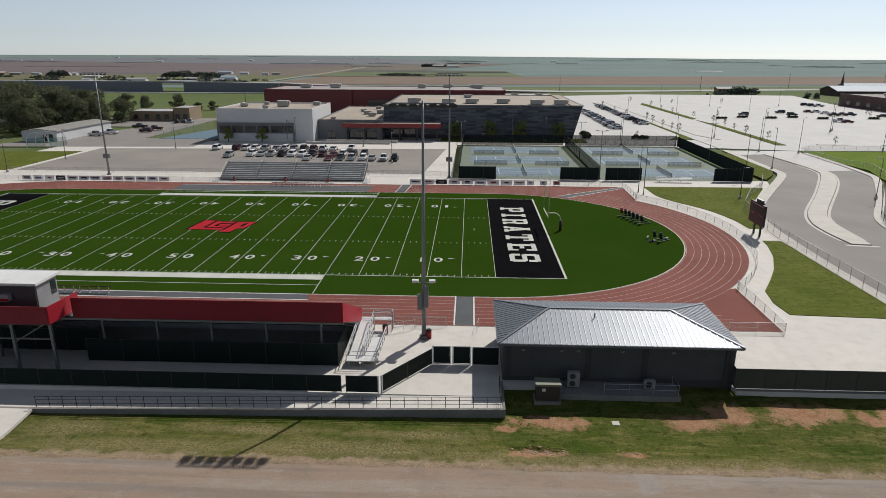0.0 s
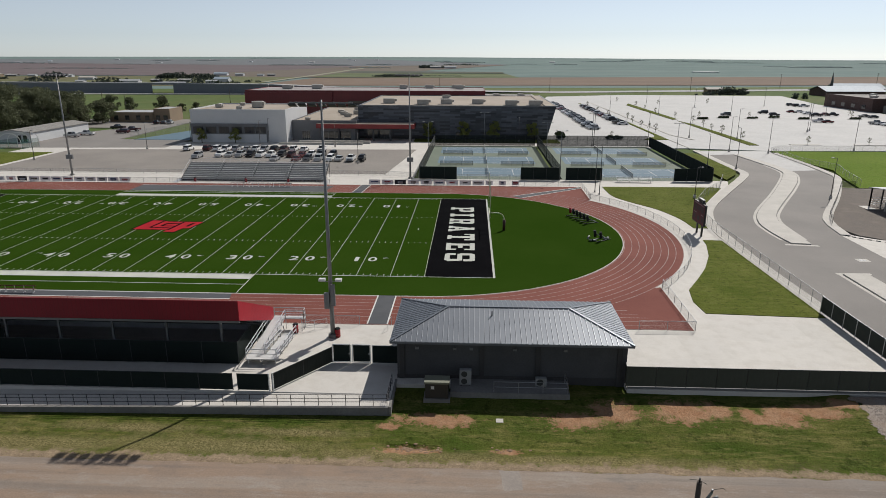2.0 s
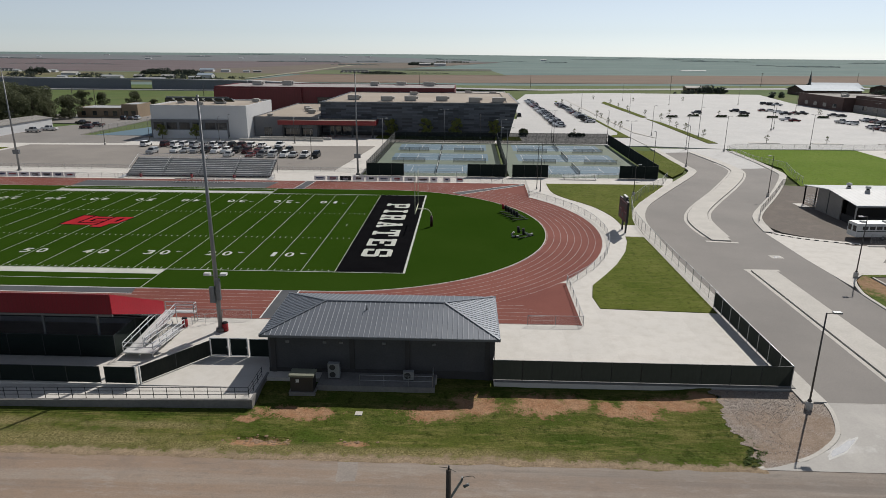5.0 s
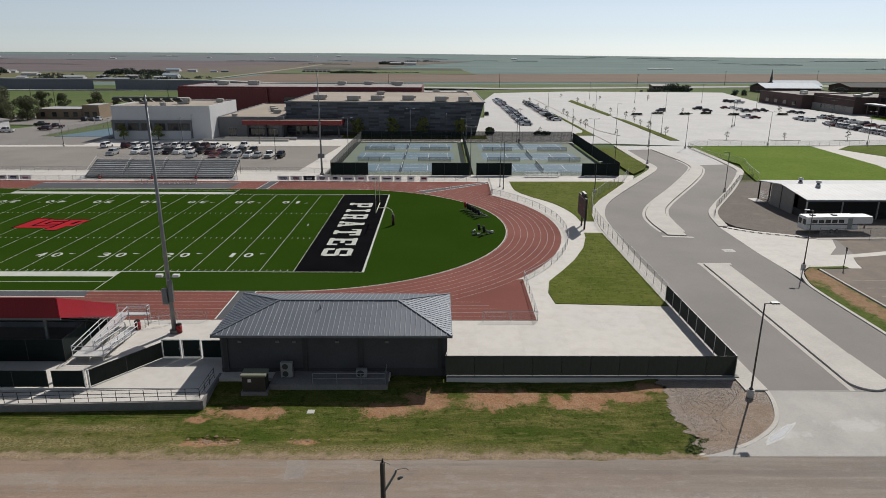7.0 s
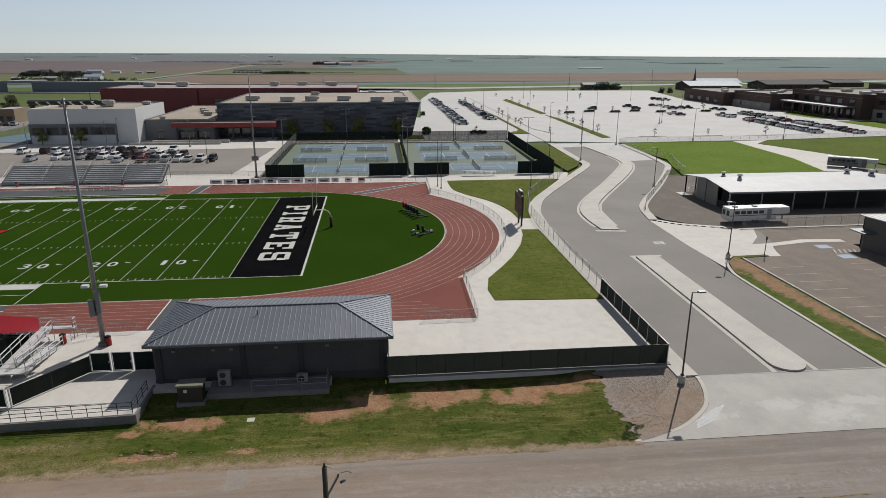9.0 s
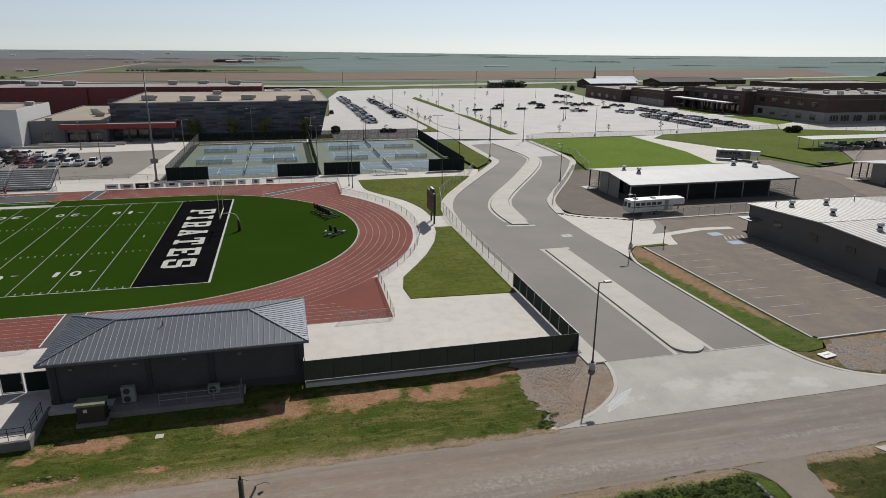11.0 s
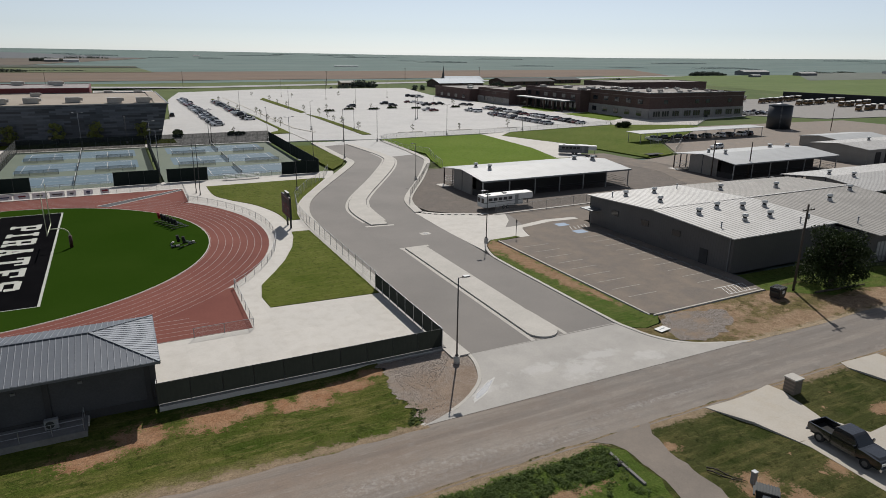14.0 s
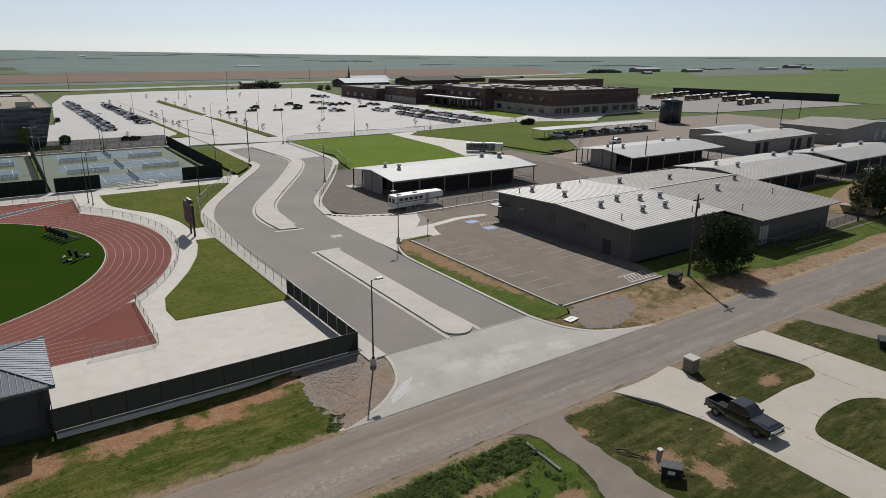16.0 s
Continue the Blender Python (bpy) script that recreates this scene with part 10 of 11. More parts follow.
def shrub(x, y, z, s, label, group, w=(1.0, 1.0)):
    if "shrub" not in CROWN:
        r2 = random.Random(4)
        CROWN["shrub"] = (leaves_mesh("foliage", [(r2.uniform(-0.7, 0.7), r2.uniform(-0.7, 0.7), r2.uniform(0.25, 0.75), 0.42) for _ in range(12)], 70, 1.0, 0.12, M["leaf"], 6), None)
    ob = new("shrub", CROWN["shrub"][0])
    ob.location, ob.scale = (x, y, z), (s * w[0], s * w[1], s)
    return tagged(ob, label, "shrub", group)


for x, y in ((113.6, 230.2), (125.5, 236.3), (137.7, 233.4), (149.5, 237.4), (160.8, 232), (184.9, 233.4)):
    slab("kerb", [(x - 3, y - 0.9), (x + 3, y - 0.9), (x + 3, y + 0.9), (x - 3, y + 0.9)], -0.3, 0.03, M["kerb"], "small planted island with a pale kerb", "kerb")
    for d in (-1.6, 0, 1.6):
        shrub(x + d, y, 0.0, 1.0, "low dark shrub on a lot island", "island shrubs", (1.2, 0.9))
for x, y, s in ((54.6, 152, 1.5), (56.8, 151.6, 1.4), (58.5, 152, 1.2), (37.5, 152, 1.9), (38.2, 158, 1.7), (38, 163, 1.5), (205.5, 124, 2.4), (208, 126, 2.2), (203.6, 125, 2.0)):
    shrub(x, y, -0.1, s, "dark clipped shrub by the pavement", "pavement shrubs")

# far hedges, copses and farmsteads near the horizon
def copse(x, y, w, d, h, n, seed, mat="leaf_far", label="dark copse of trees far across the fields"):
    """A belt of trees: overlapping clumps from the ground up, lower towards its ends."""
    r2 = random.Random(seed)
    n = min(120, max(n, int(w / (h * 0.4))))
    cs = []
    for _ in range(n):
        u = r2.uniform(-1, 1)
        top = h * (1 - 0.5 * abs(u) ** 3) * r2.uniform(0.6, 1.0)
        for f in (0.3, 0.68):
            cs.append((u * w / 2, r2.uniform(-d / 2, d / 2), top * f, top * r2.uniform(0.3, 0.42)))
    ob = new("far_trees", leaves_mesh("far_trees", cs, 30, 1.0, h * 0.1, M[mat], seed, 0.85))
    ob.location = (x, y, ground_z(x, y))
    return tagged(ob, label, "trees", "", "stuff")


NEAR_COPSES = (
    (-98, 840, 62, 12, 4.8, 110), (-128, 850, 20, 14, 3.6, 14), (-40, 870, 70, 10, 2.4, 20), (-92, 1440, 50, 24, 9, 50), (-62, 1425, 30, 20, 7.2, 24), (-30, 1800, 110, 30, 6, 40),
    (203, 440, 14, 7, 7.5, 16), (184, 427, 18, 4, 3.2, 16), (212, 436, 9, 6, 6, 12), (190, 440, 10, 6, 3.6, 8), (236, 392, 10, 6, 5.4, 10), (330, 430, 10, 8, 5.4, 10), (460, 420, 11, 11, 7.8, 20),
    (825, 640, 70, 14, 7.2, 90), (385, 480, 40, 10, 5.4, 40), (1146, 690, 90, 16, 4.2, 40), (1250, 700, 60, 16, 3.6, 26),
    (-544, 774, 26, 14, 8.4, 40), (-472, 630, 34, 12, 4.8, 26), (-373, 598, 36, 12, 5.4, 34), (-373, 755, 44, 16, 9, 46), (-350, 779, 40, 14, 7.2, 36), (-326, 740, 30, 14, 7.2, 28),
    (-339, 648, 24, 10, 4.8, 18), (-293, 607, 42, 10, 4.8, 34), (-256, 611, 36, 10, 4.2, 24), (-420, 690, 40, 12, 4.8, 24), (-510, 700, 40, 12, 5.4, 26), (-600, 720, 60, 14, 5.4, 34),
    (-310, 690, 36, 10, 4.8, 26), (-285, 640, 24, 8, 4.2, 18), (-236, 640, 20, 8, 3.6, 12), (-700, 700, 90, 20, 5.4, 36), (-300, 470, 40, 10, 4.2, 22), (-440, 560, 50, 12, 4.8, 30))
for i, (x, y, w, d, h, n) in enumerate(NEAR_COPSES):
    copse(x, y, w, d, h, n, 60 + i, "leaf_mid")
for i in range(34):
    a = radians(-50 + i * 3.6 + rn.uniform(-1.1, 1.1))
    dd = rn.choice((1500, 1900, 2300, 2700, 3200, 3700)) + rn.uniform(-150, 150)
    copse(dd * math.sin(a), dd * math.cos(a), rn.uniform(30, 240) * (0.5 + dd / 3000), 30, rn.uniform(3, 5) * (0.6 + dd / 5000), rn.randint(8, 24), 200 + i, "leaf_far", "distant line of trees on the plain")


def farm(x, y, w, d, h, wall, roof, label):
    """A far gabled shed: a walled body and a roof with overhanging eaves."""
    ob = thing("farm_building", label, "farm building", (x, y, ground_z(x, y)), group="far farm buildings")
    a, b, r = w / 2, d / 2, h * 1.5
    bm = bmesh.new()
    ends = [[bm.verts.new((sx, yy, zz)) for yy, zz in ((-b, -0.5), (b, -0.5), (b, h), (0, r - 0.1), (-b, h))] for sx in (-a, a)]
    bm.faces.new(ends[0][::-1])
    bm.faces.new(ends[1])
    for i in range(5):
        k = (i + 1) % 5
        bm.faces.new((ends[0][i], ends[0][k], ends[1][k], ends[1][i]))
    part("body", bm, M[wall], ob)
    bm = bmesh.new()
    ends = [[bm.verts.new((sx, yy, zz)) for yy, zz in ((-b - 0.5, h - 0.1), (0, r), (b + 0.5, h - 0.1), (b + 0.5, h + 0.1), (0, r + 0.2), (-b - 0.5, h + 0.1))] for sx in (-a - 0.4, a + 0.4)]
    bm.faces.new(ends[0])
    bm.faces.new(ends[1][::-1])
    for i in range(6):
        k = (i + 1) % 6
        bm.faces.new((ends[0][i], ends[1][i], ends[1][k], ends[0][k]))
    part("roof", bm, M[roof], ob)


for x, y, w, d, h, wl, rf in ((-268, 640, 16, 10, 4, "white_wall", "roof_blue"), (-455, 700, 18, 10, 3, "white_wall", "roof_pale"), (-545, 790, 14, 8, 3, "white_wall", "roof_pale"), (-640, 800, 14, 8, 3, "tan_wall", "roof_pale"), (950, 660, 60, 18, 5, "grey_wall", "roof_galv"), (1010, 610, 40, 14, 4, "grey_wall", "roof_galv"), (1500, 700, 50, 16, 5, "grey_wall", "roof_galv"), (-75, 1405, 24, 12, 4, "grey_wall", "roof_galv"), (-42, 1400, 26, 10, 4, "white_wall", "roof_white"), (300, 2400, 20, 12, 3, "white_wall", "roof_galv")):
    farm(x, y, w, d, h, wl, rf, "pale farm building far out on the plain")
for x, y, w, d, h, rf in ((-539, 800, 14, 9, 3.5, "roof_white"), (-352, 602, 28, 10, 4, "roof_white"), (-346, 648, 14, 8, 3, "roof_galv"), (-362, 885, 26, 12, 4, "roof_blue"), (-330, 872, 16, 8, 3.5, "roof_white"), (-626, 811, 20, 9, 3, "roof_galv"), (-600, 815, 14, 8, 3, "roof_white"), (-296, 861, 12, 5, 3, "roof_white"), (-282, 866, 14, 5, 3, "roof_galv"), (-272, 620, 16, 8, 3, "roof_white"), (-410, 610, 12, 8, 3, "roof_white"), (-310, 640, 18, 9, 3.5, "roof_galv"), (1309, 645, 62, 18, 5, "roof_white"), (1411, 619, 36, 14, 5, "roof_galv"), (856, 580, 24, 9, 3.5, "roof_galv"), (425, 1140, 60, 10, 1.4, "roof_white"), (-420, 2900, 26, 14, 5, "roof_white")):
    farm(x, y, w * 0.75, d * 0.8, h * 0.75, "grey_wall" if rf == "roof_galv" else "white_wall", rf, "white farm shed among trees on the plain")
for i in range(12):
    a = radians(-46 + i * 3.4 + rn.uniform(-1.6, 1.6))
    dd = rn.choice((2300, 2800, 3300)) + rn.uniform(-200, 200)
    farm(dd * math.sin(a), dd * math.cos(a), rn.uniform(10, 22), 12, rn.uniform(2, 3), "white_wall", rn.choice(("roof_white", "roof_galv", "roof_blue")), "tiny white farm building near the horizon")

# ---- lamps and poles ----


def street_lamp(x, y, h=8.6, turn=0.0, z=0.0, twin=False, group="parking lot lamps"):
    key = ("lamp", h, twin)
    m4 = pose(x, y, z, 0, 0, turn)
    if key in PROTO:
        return copy_thing(PROTO[key], m4)
    ob = thing("street_lamp", "slim brown steel lamp post on a concrete pier", "street lamp", (0, 0, 0), group=group)
    bm = bmesh.new()
    tube(bm, (0, 0, 0.6), (0, 0, h), 0.085, 0.06, n=8)
    part("pole", bm, M["lamp_brown"], ob)
    bm = bmesh.new()
    tube(bm, (0, 0, -0.4), (0, 0, 0.65), 0.3, n=12)
    part("pier", bm, M["kerb"], ob, "round concrete pier")
    bm = bmesh.new()
    tube(bm, (0, 0, 0.65), (0, 0, 0.85), 0.2, 0.1, n=8)
    part("base_cover", bm, M["lamp_brown"], ob)
    for s in ((1, -1) if twin else (1,)):
        bm = bmesh.new()
        beam(bm, (0, 0, h - 0.05), (s * 0.6, 0, h - 0.02), 0.07, 0.07)
        part("arm", bm, M["lamp_brown"], ob)
        bm = bmesh.new()
        bx(bm, min(s * 0.5, s * 1.15), max(s * 0.5, s * 1.15), -0.2, 0.2, h - 0.05, h + 0.08)
        bmesh.ops.bevel(bm, geom=bm.edges[:], offset=0.03, segments=1)
        part("lamp_head", bm, M["pole_grey"], ob)
    ob.matrix_world = m4
    PROTO[key] = ob
    return ob


M["lamp_brown"] = plain("bronze lamp post paint", (0.10, 0.092, 0.085), 0.5, 0.3)
street_lamp(46.0, -32.2, 8.6, 0, -0.1)
street_lamp(69.2, 2.0, 8.2, 180, 0.0)
street_lamp(80.2, 53.2, 8.4, 180)
street_lamp(52.2, 52.3, 6.4, 0)
for x, y in ((75.0, 89.5), (62.3, 75.2), (96.2, 119.6), (84.6, 158), (85.5, 122.4), (98.5, 249.3), (100.0, 153.8), (74.3, 248.3), (46, 134), (63.4, 133.5)):
    street_lamp(x, y, 10.5, 90 if x < 80 else 0, 0.0, False)
for x, y in ((125.8, 127.2), (137.2, 180), (133.4, 248.1), (136.1, 310.2), (178.2, 315.5), (115.5, 338.6), (178, 182), (180, 250), (160, 130), (140, 184)):
    street_lamp(x, y, 10.5, 0, 0.0, True)
for x, y in ((-117, 95), (-96, 118.2), (-83, 121), (-62.5, 126), (-25, 93.5), (-119, 74), (-38, 126), (22, 142), (-62, 134)):
    street_lamp(x, y, 8.0, 90)


def utility_pole(x, y, h, z, label, arm=True, stub=False):
    ob = thing("utility_pole", label, "utility pole", (x, y, z), group="utility poles")
    bm = bmesh.new()
    tube(bm, (0, 0, -0.3), (0, 0, h), 0.17, 0.12, n=10)
    part("pole", bm, M["wood_pole"], ob)
    if arm:
        bm = bmesh.new()
        beam(bm, (-1.1, -0.12, h - 0.7), (1.1, -0.12, h - 0.7), 0.1, 0.12)
        part("crossarm", bm, M["wood_pole"], ob)
        for s in (-1.0, -0.4, 0.4, 1.0):
            bm = bmesh.new()
            tube(bm, (s, -0.12, h - 0.64), (s, -0.12, h - 0.46), 0.05, 0.035, n=8)
            part("insulator", bm, M["offwhite"], ob)
        bm = bmesh.new()
        tube(bm, (0.28, 0, h - 1.9), (0.28, 0, h - 1.2), 0.2, n=10)
        part("transformer", bm, M["steel"], ob)
    if stub:
        bm = bmesh.new()
        beam(bm, (0.1, 0, h - 1.55), (0.62, 0, h - 0.55), 0.09, 0.09)
        part("fuse_arm", bm, M["offwhite"], ob, "pale fuse bracket")
        bm = bmesh.new()
        tube(bm, (0.72, 0.05, h - 0.95), (0.95, 0.05, h - 0.8), 0.07, n=8)
        tube(bm, (0.62, 0, h - 0.55), (0.64, 0, h - 0.38), 0.045, n=8)
        part("cutout", bm, M["pole_grey"], ob)
        bm = bmesh.new()
        tube(bm, (0, 0, h), (0, 0, h + 0.22), 0.05, 0.035, n=8)
        part("insulator", bm, M["black"], ob)
        bm = bmesh.new()
        for a, b in (((0, 0, h + 0.1), (-0.45, 0, h + 0.14)), ((0.05, 0, h + 0.05), (0.34, 0, h - 0.1)), ((0.64, 0, h - 0.4), (1.1, 0, h - 0.3)), ((1.1, 0, h - 0.3), (1.25, 0, h - 0.42))):
            tube(bm, a, b, 0.012, n=5)
        part("jumper_wire", bm, M["black"], ob)
    return ob


utility_pole(94.4, -32.7, 11.4, -0.3, "dark timber utility pole with crossarm by the road")
utility_pole(146.8, -31.2, 10.8, -0.3, "dark timber utility pole by the yard gate")
utility_pole(16.4, -55.2, 10.0, -0.5, "brown timber service pole with a fuse bracket", False, True)
for x, y, h in ((-175, 235, 12), (-130, 285, 11), (-118, 285, 11), (187.7, 480, 12), (-160, 228, 11), (290, 545, 13), (70, 470, 12), (400, 585, 13), (-20, 445, 12), (150, 30.0, 9), (157, 25, 9), (290, 62, 10), (320, 70, 10), (280, 85, 9)):
    utility_pole(x, y, h, -0.4, "slim timber utility pole beyond the lots", x > 180 and y > 400)

# ---- yard south of the road ----
M["drive"] = jointed("aged house drive concrete", (0.48, 0.445, 0.385), (0.57, 0.525, 0.455), 5.2, 5.2, width=0.006, stain=(0.75, 0.65, 0.5))
HZ = -0.40
slab("house_drive", smooth_line([(61.6, -48.2), (66, -48.3), (70.0, -47.8)], 3) + [(70.3, -49.2), (69.2, -53.5), (70.2, -55.6)] + smooth_line([(70.7, -56.7), (75.5, -56.6), (79.6, -56.9), (81.2, -55.6), (81.2, -53.6), (80.9, -51.4), (80.2, -48.8)], 4) + [(80.6, -47.9), (86, -48.2), (86.2, -52.5), (86.6, -61), (88, -76), (83, -76), (81.0, -63.0)] + smooth_line([(80.5, -62.0), (78.4, -60.9), (75, -60.6), (72.0, -61.0), (70, -62.0), (69.6, -64.5), (69.2, -72), (69.5, -80)], 4) + [(63.9, -80), (64.0, -67.2), (64.4, -56), (63.4, -51.6)], -0.7, HZ + 0.012, M["drive"], "pale cracked concrete house drive", "pavement")
M["joint_dirt"] = plain("dirt-filled joint", (0.10, 0.075, 0.055), 0.95)
crack = bpy.data.objects["house_drive"]
for a, b in (((64.1, -55.15), (65.8, -55.3)), ((80.94, -55.9), (80.85, -61.4)), ((81.5, -54.4), (86.2, -54.85)), ((68.9, -59.2), (68.86, -67)), ((72.87, -60.1), (72.9, -60.75)), ((77.0, -60.0), (77.0, -60.7)), ((77.1, -56.95), (77.25, -57.4))):
    bm = bmesh.new()
    r3 = random.Random(int(a[0] * 10))
    n = max(5, int(math.dist(a, b) / 0.6))
    line = [(a[0] + (b[0] - a[0]) * k / n + r3.uniform(-0.02, 0.02), a[1] + (b[1] - a[1]) * k / n + r3.uniform(-0.02, 0.02)) for k in range(n + 1)]
    for p, q in zip(line, line[1:]):
        if r3.random() < 0.8:
            beam(bm, (*p, HZ + 0.0135), (*q, HZ + 0.0135), r3.uniform(0.02, 0.06), 0.006)
    part("joint", bm, M["joint_dirt"], crack, "dark sunken joint")
slab("dirt_path", ragged([(55.6, -47.95), (49.3, -48.0), (50.6, -49.0), (51.2, -50.2), (51.1, -54.2), (50.0, -57.6), (50.0, -66), (50.5, -80), (57, -80), (54.8, -66), (53.9, -59.7), (53.8, -55.6), (54.2, -50.9), (54.8, -49.2)], 0.4, 0.7, 3.0), -0.7, -0.396, M["alley"], "worn grey-brown alley", "road")
slab("dirt_path", ragged([(92.2, -47.95), (97.6, -48.0), (98.2, -49.2), (98.3, -55.4), (99, -66), (93, -66), (94.2, -57.2), (93.2, -52.2), (92.6, -49.6)], 0.4, 0.7, 7.0), -0.7, -0.395, M["alley"], "worn grey-brown dirt lane beside the lawn", "road")
ob = thing("storage_bin", "low dark lidded bin on the lawn", "bin", (92.6, -57.6, HZ - 0.05), 30)
bm = bmesh.new()
frustum(bm, (0.75, -0.5, 0.5, 0), (0.85, -0.6, 0.6, 0.9))
part("bin", bm, M["black"], ob)
bm = bmesh.new()
bx(bm, -0.88, 0.88, -0.63, 0.63, 0.9, 0.97)
part("lid", bm, M["post_dark"], ob)
mb = thing("mailbox_pier", "square stone mailbox pier beside the drive", "mailbox", (70.9, -49.6, HZ - 0.05))
M["cast"] = brick_mat("tan rubble stone", (0.22, 0.18, 0.145), (0.27, 0.225, 0.18), (0.16, 0.14, 0.12), 0.35, 0.16)
bm = bmesh.new()
bx(bm, -0.52, 0.52, -0.52, 0.52, 0, 1.4)
part("pier", bm, M["cast"], mb)
bm = bmesh.new()
bx(bm, -0.6, 0.6, -0.6, 0.6, 1.4, 1.52)
bmesh.ops.bevel(bm, geom=bm.edges[:], offset=0.03, segments=1)
part("cap", bm, M["kerb"], mb, "pale stone cap")
bm = bmesh.new()
bx(bm, -0.18, 0.18, 0.52, 0.55, 0.85, 1.15)
part("mail_door", bm, M["black"], mb)


def dumpster(x, y, z, turn, w, d, h, label):
    ob = thing("dumpster", label, "dumpster", (x, y, z), turn)
    bm = bmesh.new()
    frustum(bm, (w / 2 - 0.1, -d / 2 + 0.05, d / 2 - 0.05, 0.12), (w / 2, -d / 2, d / 2, h))
    part("bin", bm, M["black"], ob)
    bm = bmesh.new()
    bx(bm, -w / 2 - 0.02, w / 2 + 0.02, -d / 2 - 0.04, d / 2 + 0.04, h, h + 0.04)
    lid = part("lid", bm, M["post_dark"], ob, "ribbed dark plastic lid")
    for k in range(8):
        bm = bmesh.new()
        bx(bm, -w / 2 + w * k / 8 + 0.01, -w / 2 + w * (k + 0.55) / 8, -d / 2 - 0.03, d / 2 + 0.03, h + 0.04, h + 0.10)
        part("lid_rib", bm, M["post_dark"], lid)
    bm = bmesh.new()
    bx(bm, -0.25, 0.25, -d / 2 - 0.03, -d / 2 - 0.005, h * 0.5, h * 0.8)
    part("notice", bm, M["white"], ob)
    for s in (-1, 1):
        bm = bmesh.new()
        bx(bm, s * (w / 2 + 0.06) - 0.06, s * (w / 2 + 0.06) + 0.06, -0.5, 0.5, h * 0.6, h * 0.75)
        part("fork_pocket", bm, M["post_dark"], ob)
        bm = bmesh.new()
        tube(bm, (s * w * 0.35, -d * 0.3, 0), (s * w * 0.35, -d * 0.3, 0.14), 0.07, n=8)
        part("foot", bm, M["rubber"], ob)


slab("bank_lawn", ragged([(22, -48.35), (30, -48.2), (38, -48.45), (44, -48.25), (49.0, -48.4), (50.4, -49.2), (50.95, -50.3), (50.9, -54.0), (49.8, -57.4), (49.8, -66), (22, -66)], 0.45), -0.7, -0.39, M["bank"], "rank green grass on the road bank", "lawn")
dumpster(55.7, -58.7, HZ - 0.06, -52, 1.45, 0.95, 0.95, "black dumpster with a ribbed lid on grass")
dumpster(90.4, -33.4, -0.22, 12, 1.8, 1.3, 1.3, "dark dumpster beside the utility pole")
ob = thing("meter_pedestal", "pale metal meter pedestal beside a dumpster", "pedestal", (56.6, -57.0, HZ - 0.08))
bm = bmesh.new()
bx(bm, -0.17, 0.17, -0.14, 0.14, 0, 0.95)
part("cabinet", bm, M["offwhite"], ob)
bm = bmesh.new()
bx(bm, -0.2, 0.2, -0.17, 0.17, 0.95, 1.02)
part("cap", bm, M["steel"], ob)


def fallen_branch(x, y, turn, ln, bend, seed):
    """A bare limb lying in the grass: a bent tapered stem with short side twigs."""
    ob = thing("fallen_branch", "grey fallen branch lying in the yard grass", "branch", (x, y, HZ - 0.04), turn, "fallen branches")
    r4 = random.Random(seed)
    pts = [(ln * k / 6, bend * math.sin(math.pi * k / 6) + r4.uniform(-0.05, 0.05), 0.07 + 0.06 * math.sin(k * 1.3)) for k in range(7)]
    bm = bmesh.new()
    for k, (a, b) in enumerate(zip(pts, pts[1:])):
        tube(bm, a, b, 0.065 - 0.007 * k, 0.058 - 0.007 * k, n=7)
    part("stem", bm, M["wood_pole"], ob)
    for k in (1, 2, 3, 4, 5):
        bm = bmesh.new()
        x0, y0, z0 = pts[k]
        side = 1 if k % 2 else -1
        tube(bm, (x0, y0, z0), (x0 + r4.uniform(0.2, 0.45), y0 + side * r4.uniform(0.15, 0.4), z0 + r4.uniform(0.02, 0.22)), 0.028, 0.012, n=5)
        part("twig", bm, M["wood_pole"], ob)


ob = thing("fallen_log", "long dark log lying in the grass under a tree", "log", (96.2, -34.5, slope_z(-34.8)), -4.5)
bm = bmesh.new()
for k in range(6):
    tube(bm, (k * 1.5, 0.06 * math.sin(k * 2.1), 0.16), (k * 1.5 + 1.5, 0.06 * math.sin(k * 2.1 + 2.1), 0.16), 0.15 - 0.012 * k, 0.138 - 0.012 * k, n=9)
part("stem", bm, M["wood_pole"], ob)
fallen_branch(55.0, -54.3, -64, 2.7, 0.1, 1)
fallen_branch(54.7, -54.6, -60, 2.4, 0.06, 2)
fallen_branch(56.0, -59.0, -35, 1.3, 0.1, 3)
ob = thing("concrete_headwall", "broken grey concrete headwall in the weeds", "headwall", (49.6, -51.9, HZ - 0.1), -93)
bm = bmesh.new()
bx(bm, -2.0, 2.0, -0.11, 0.11, -0.2, 0.26)
part("slab", bm, M["conc_dark"], ob)
# solid dark plug added for the shaded void at the headwall
bm = bmesh.new()
tube(bm, (-0.6, -0.5, 0.02), (-0.6, 0.16, 0.02), 0.26, n=14)
part("void_plug", bm, M["rubber"], ob, "dark plug standing for the shaded void")


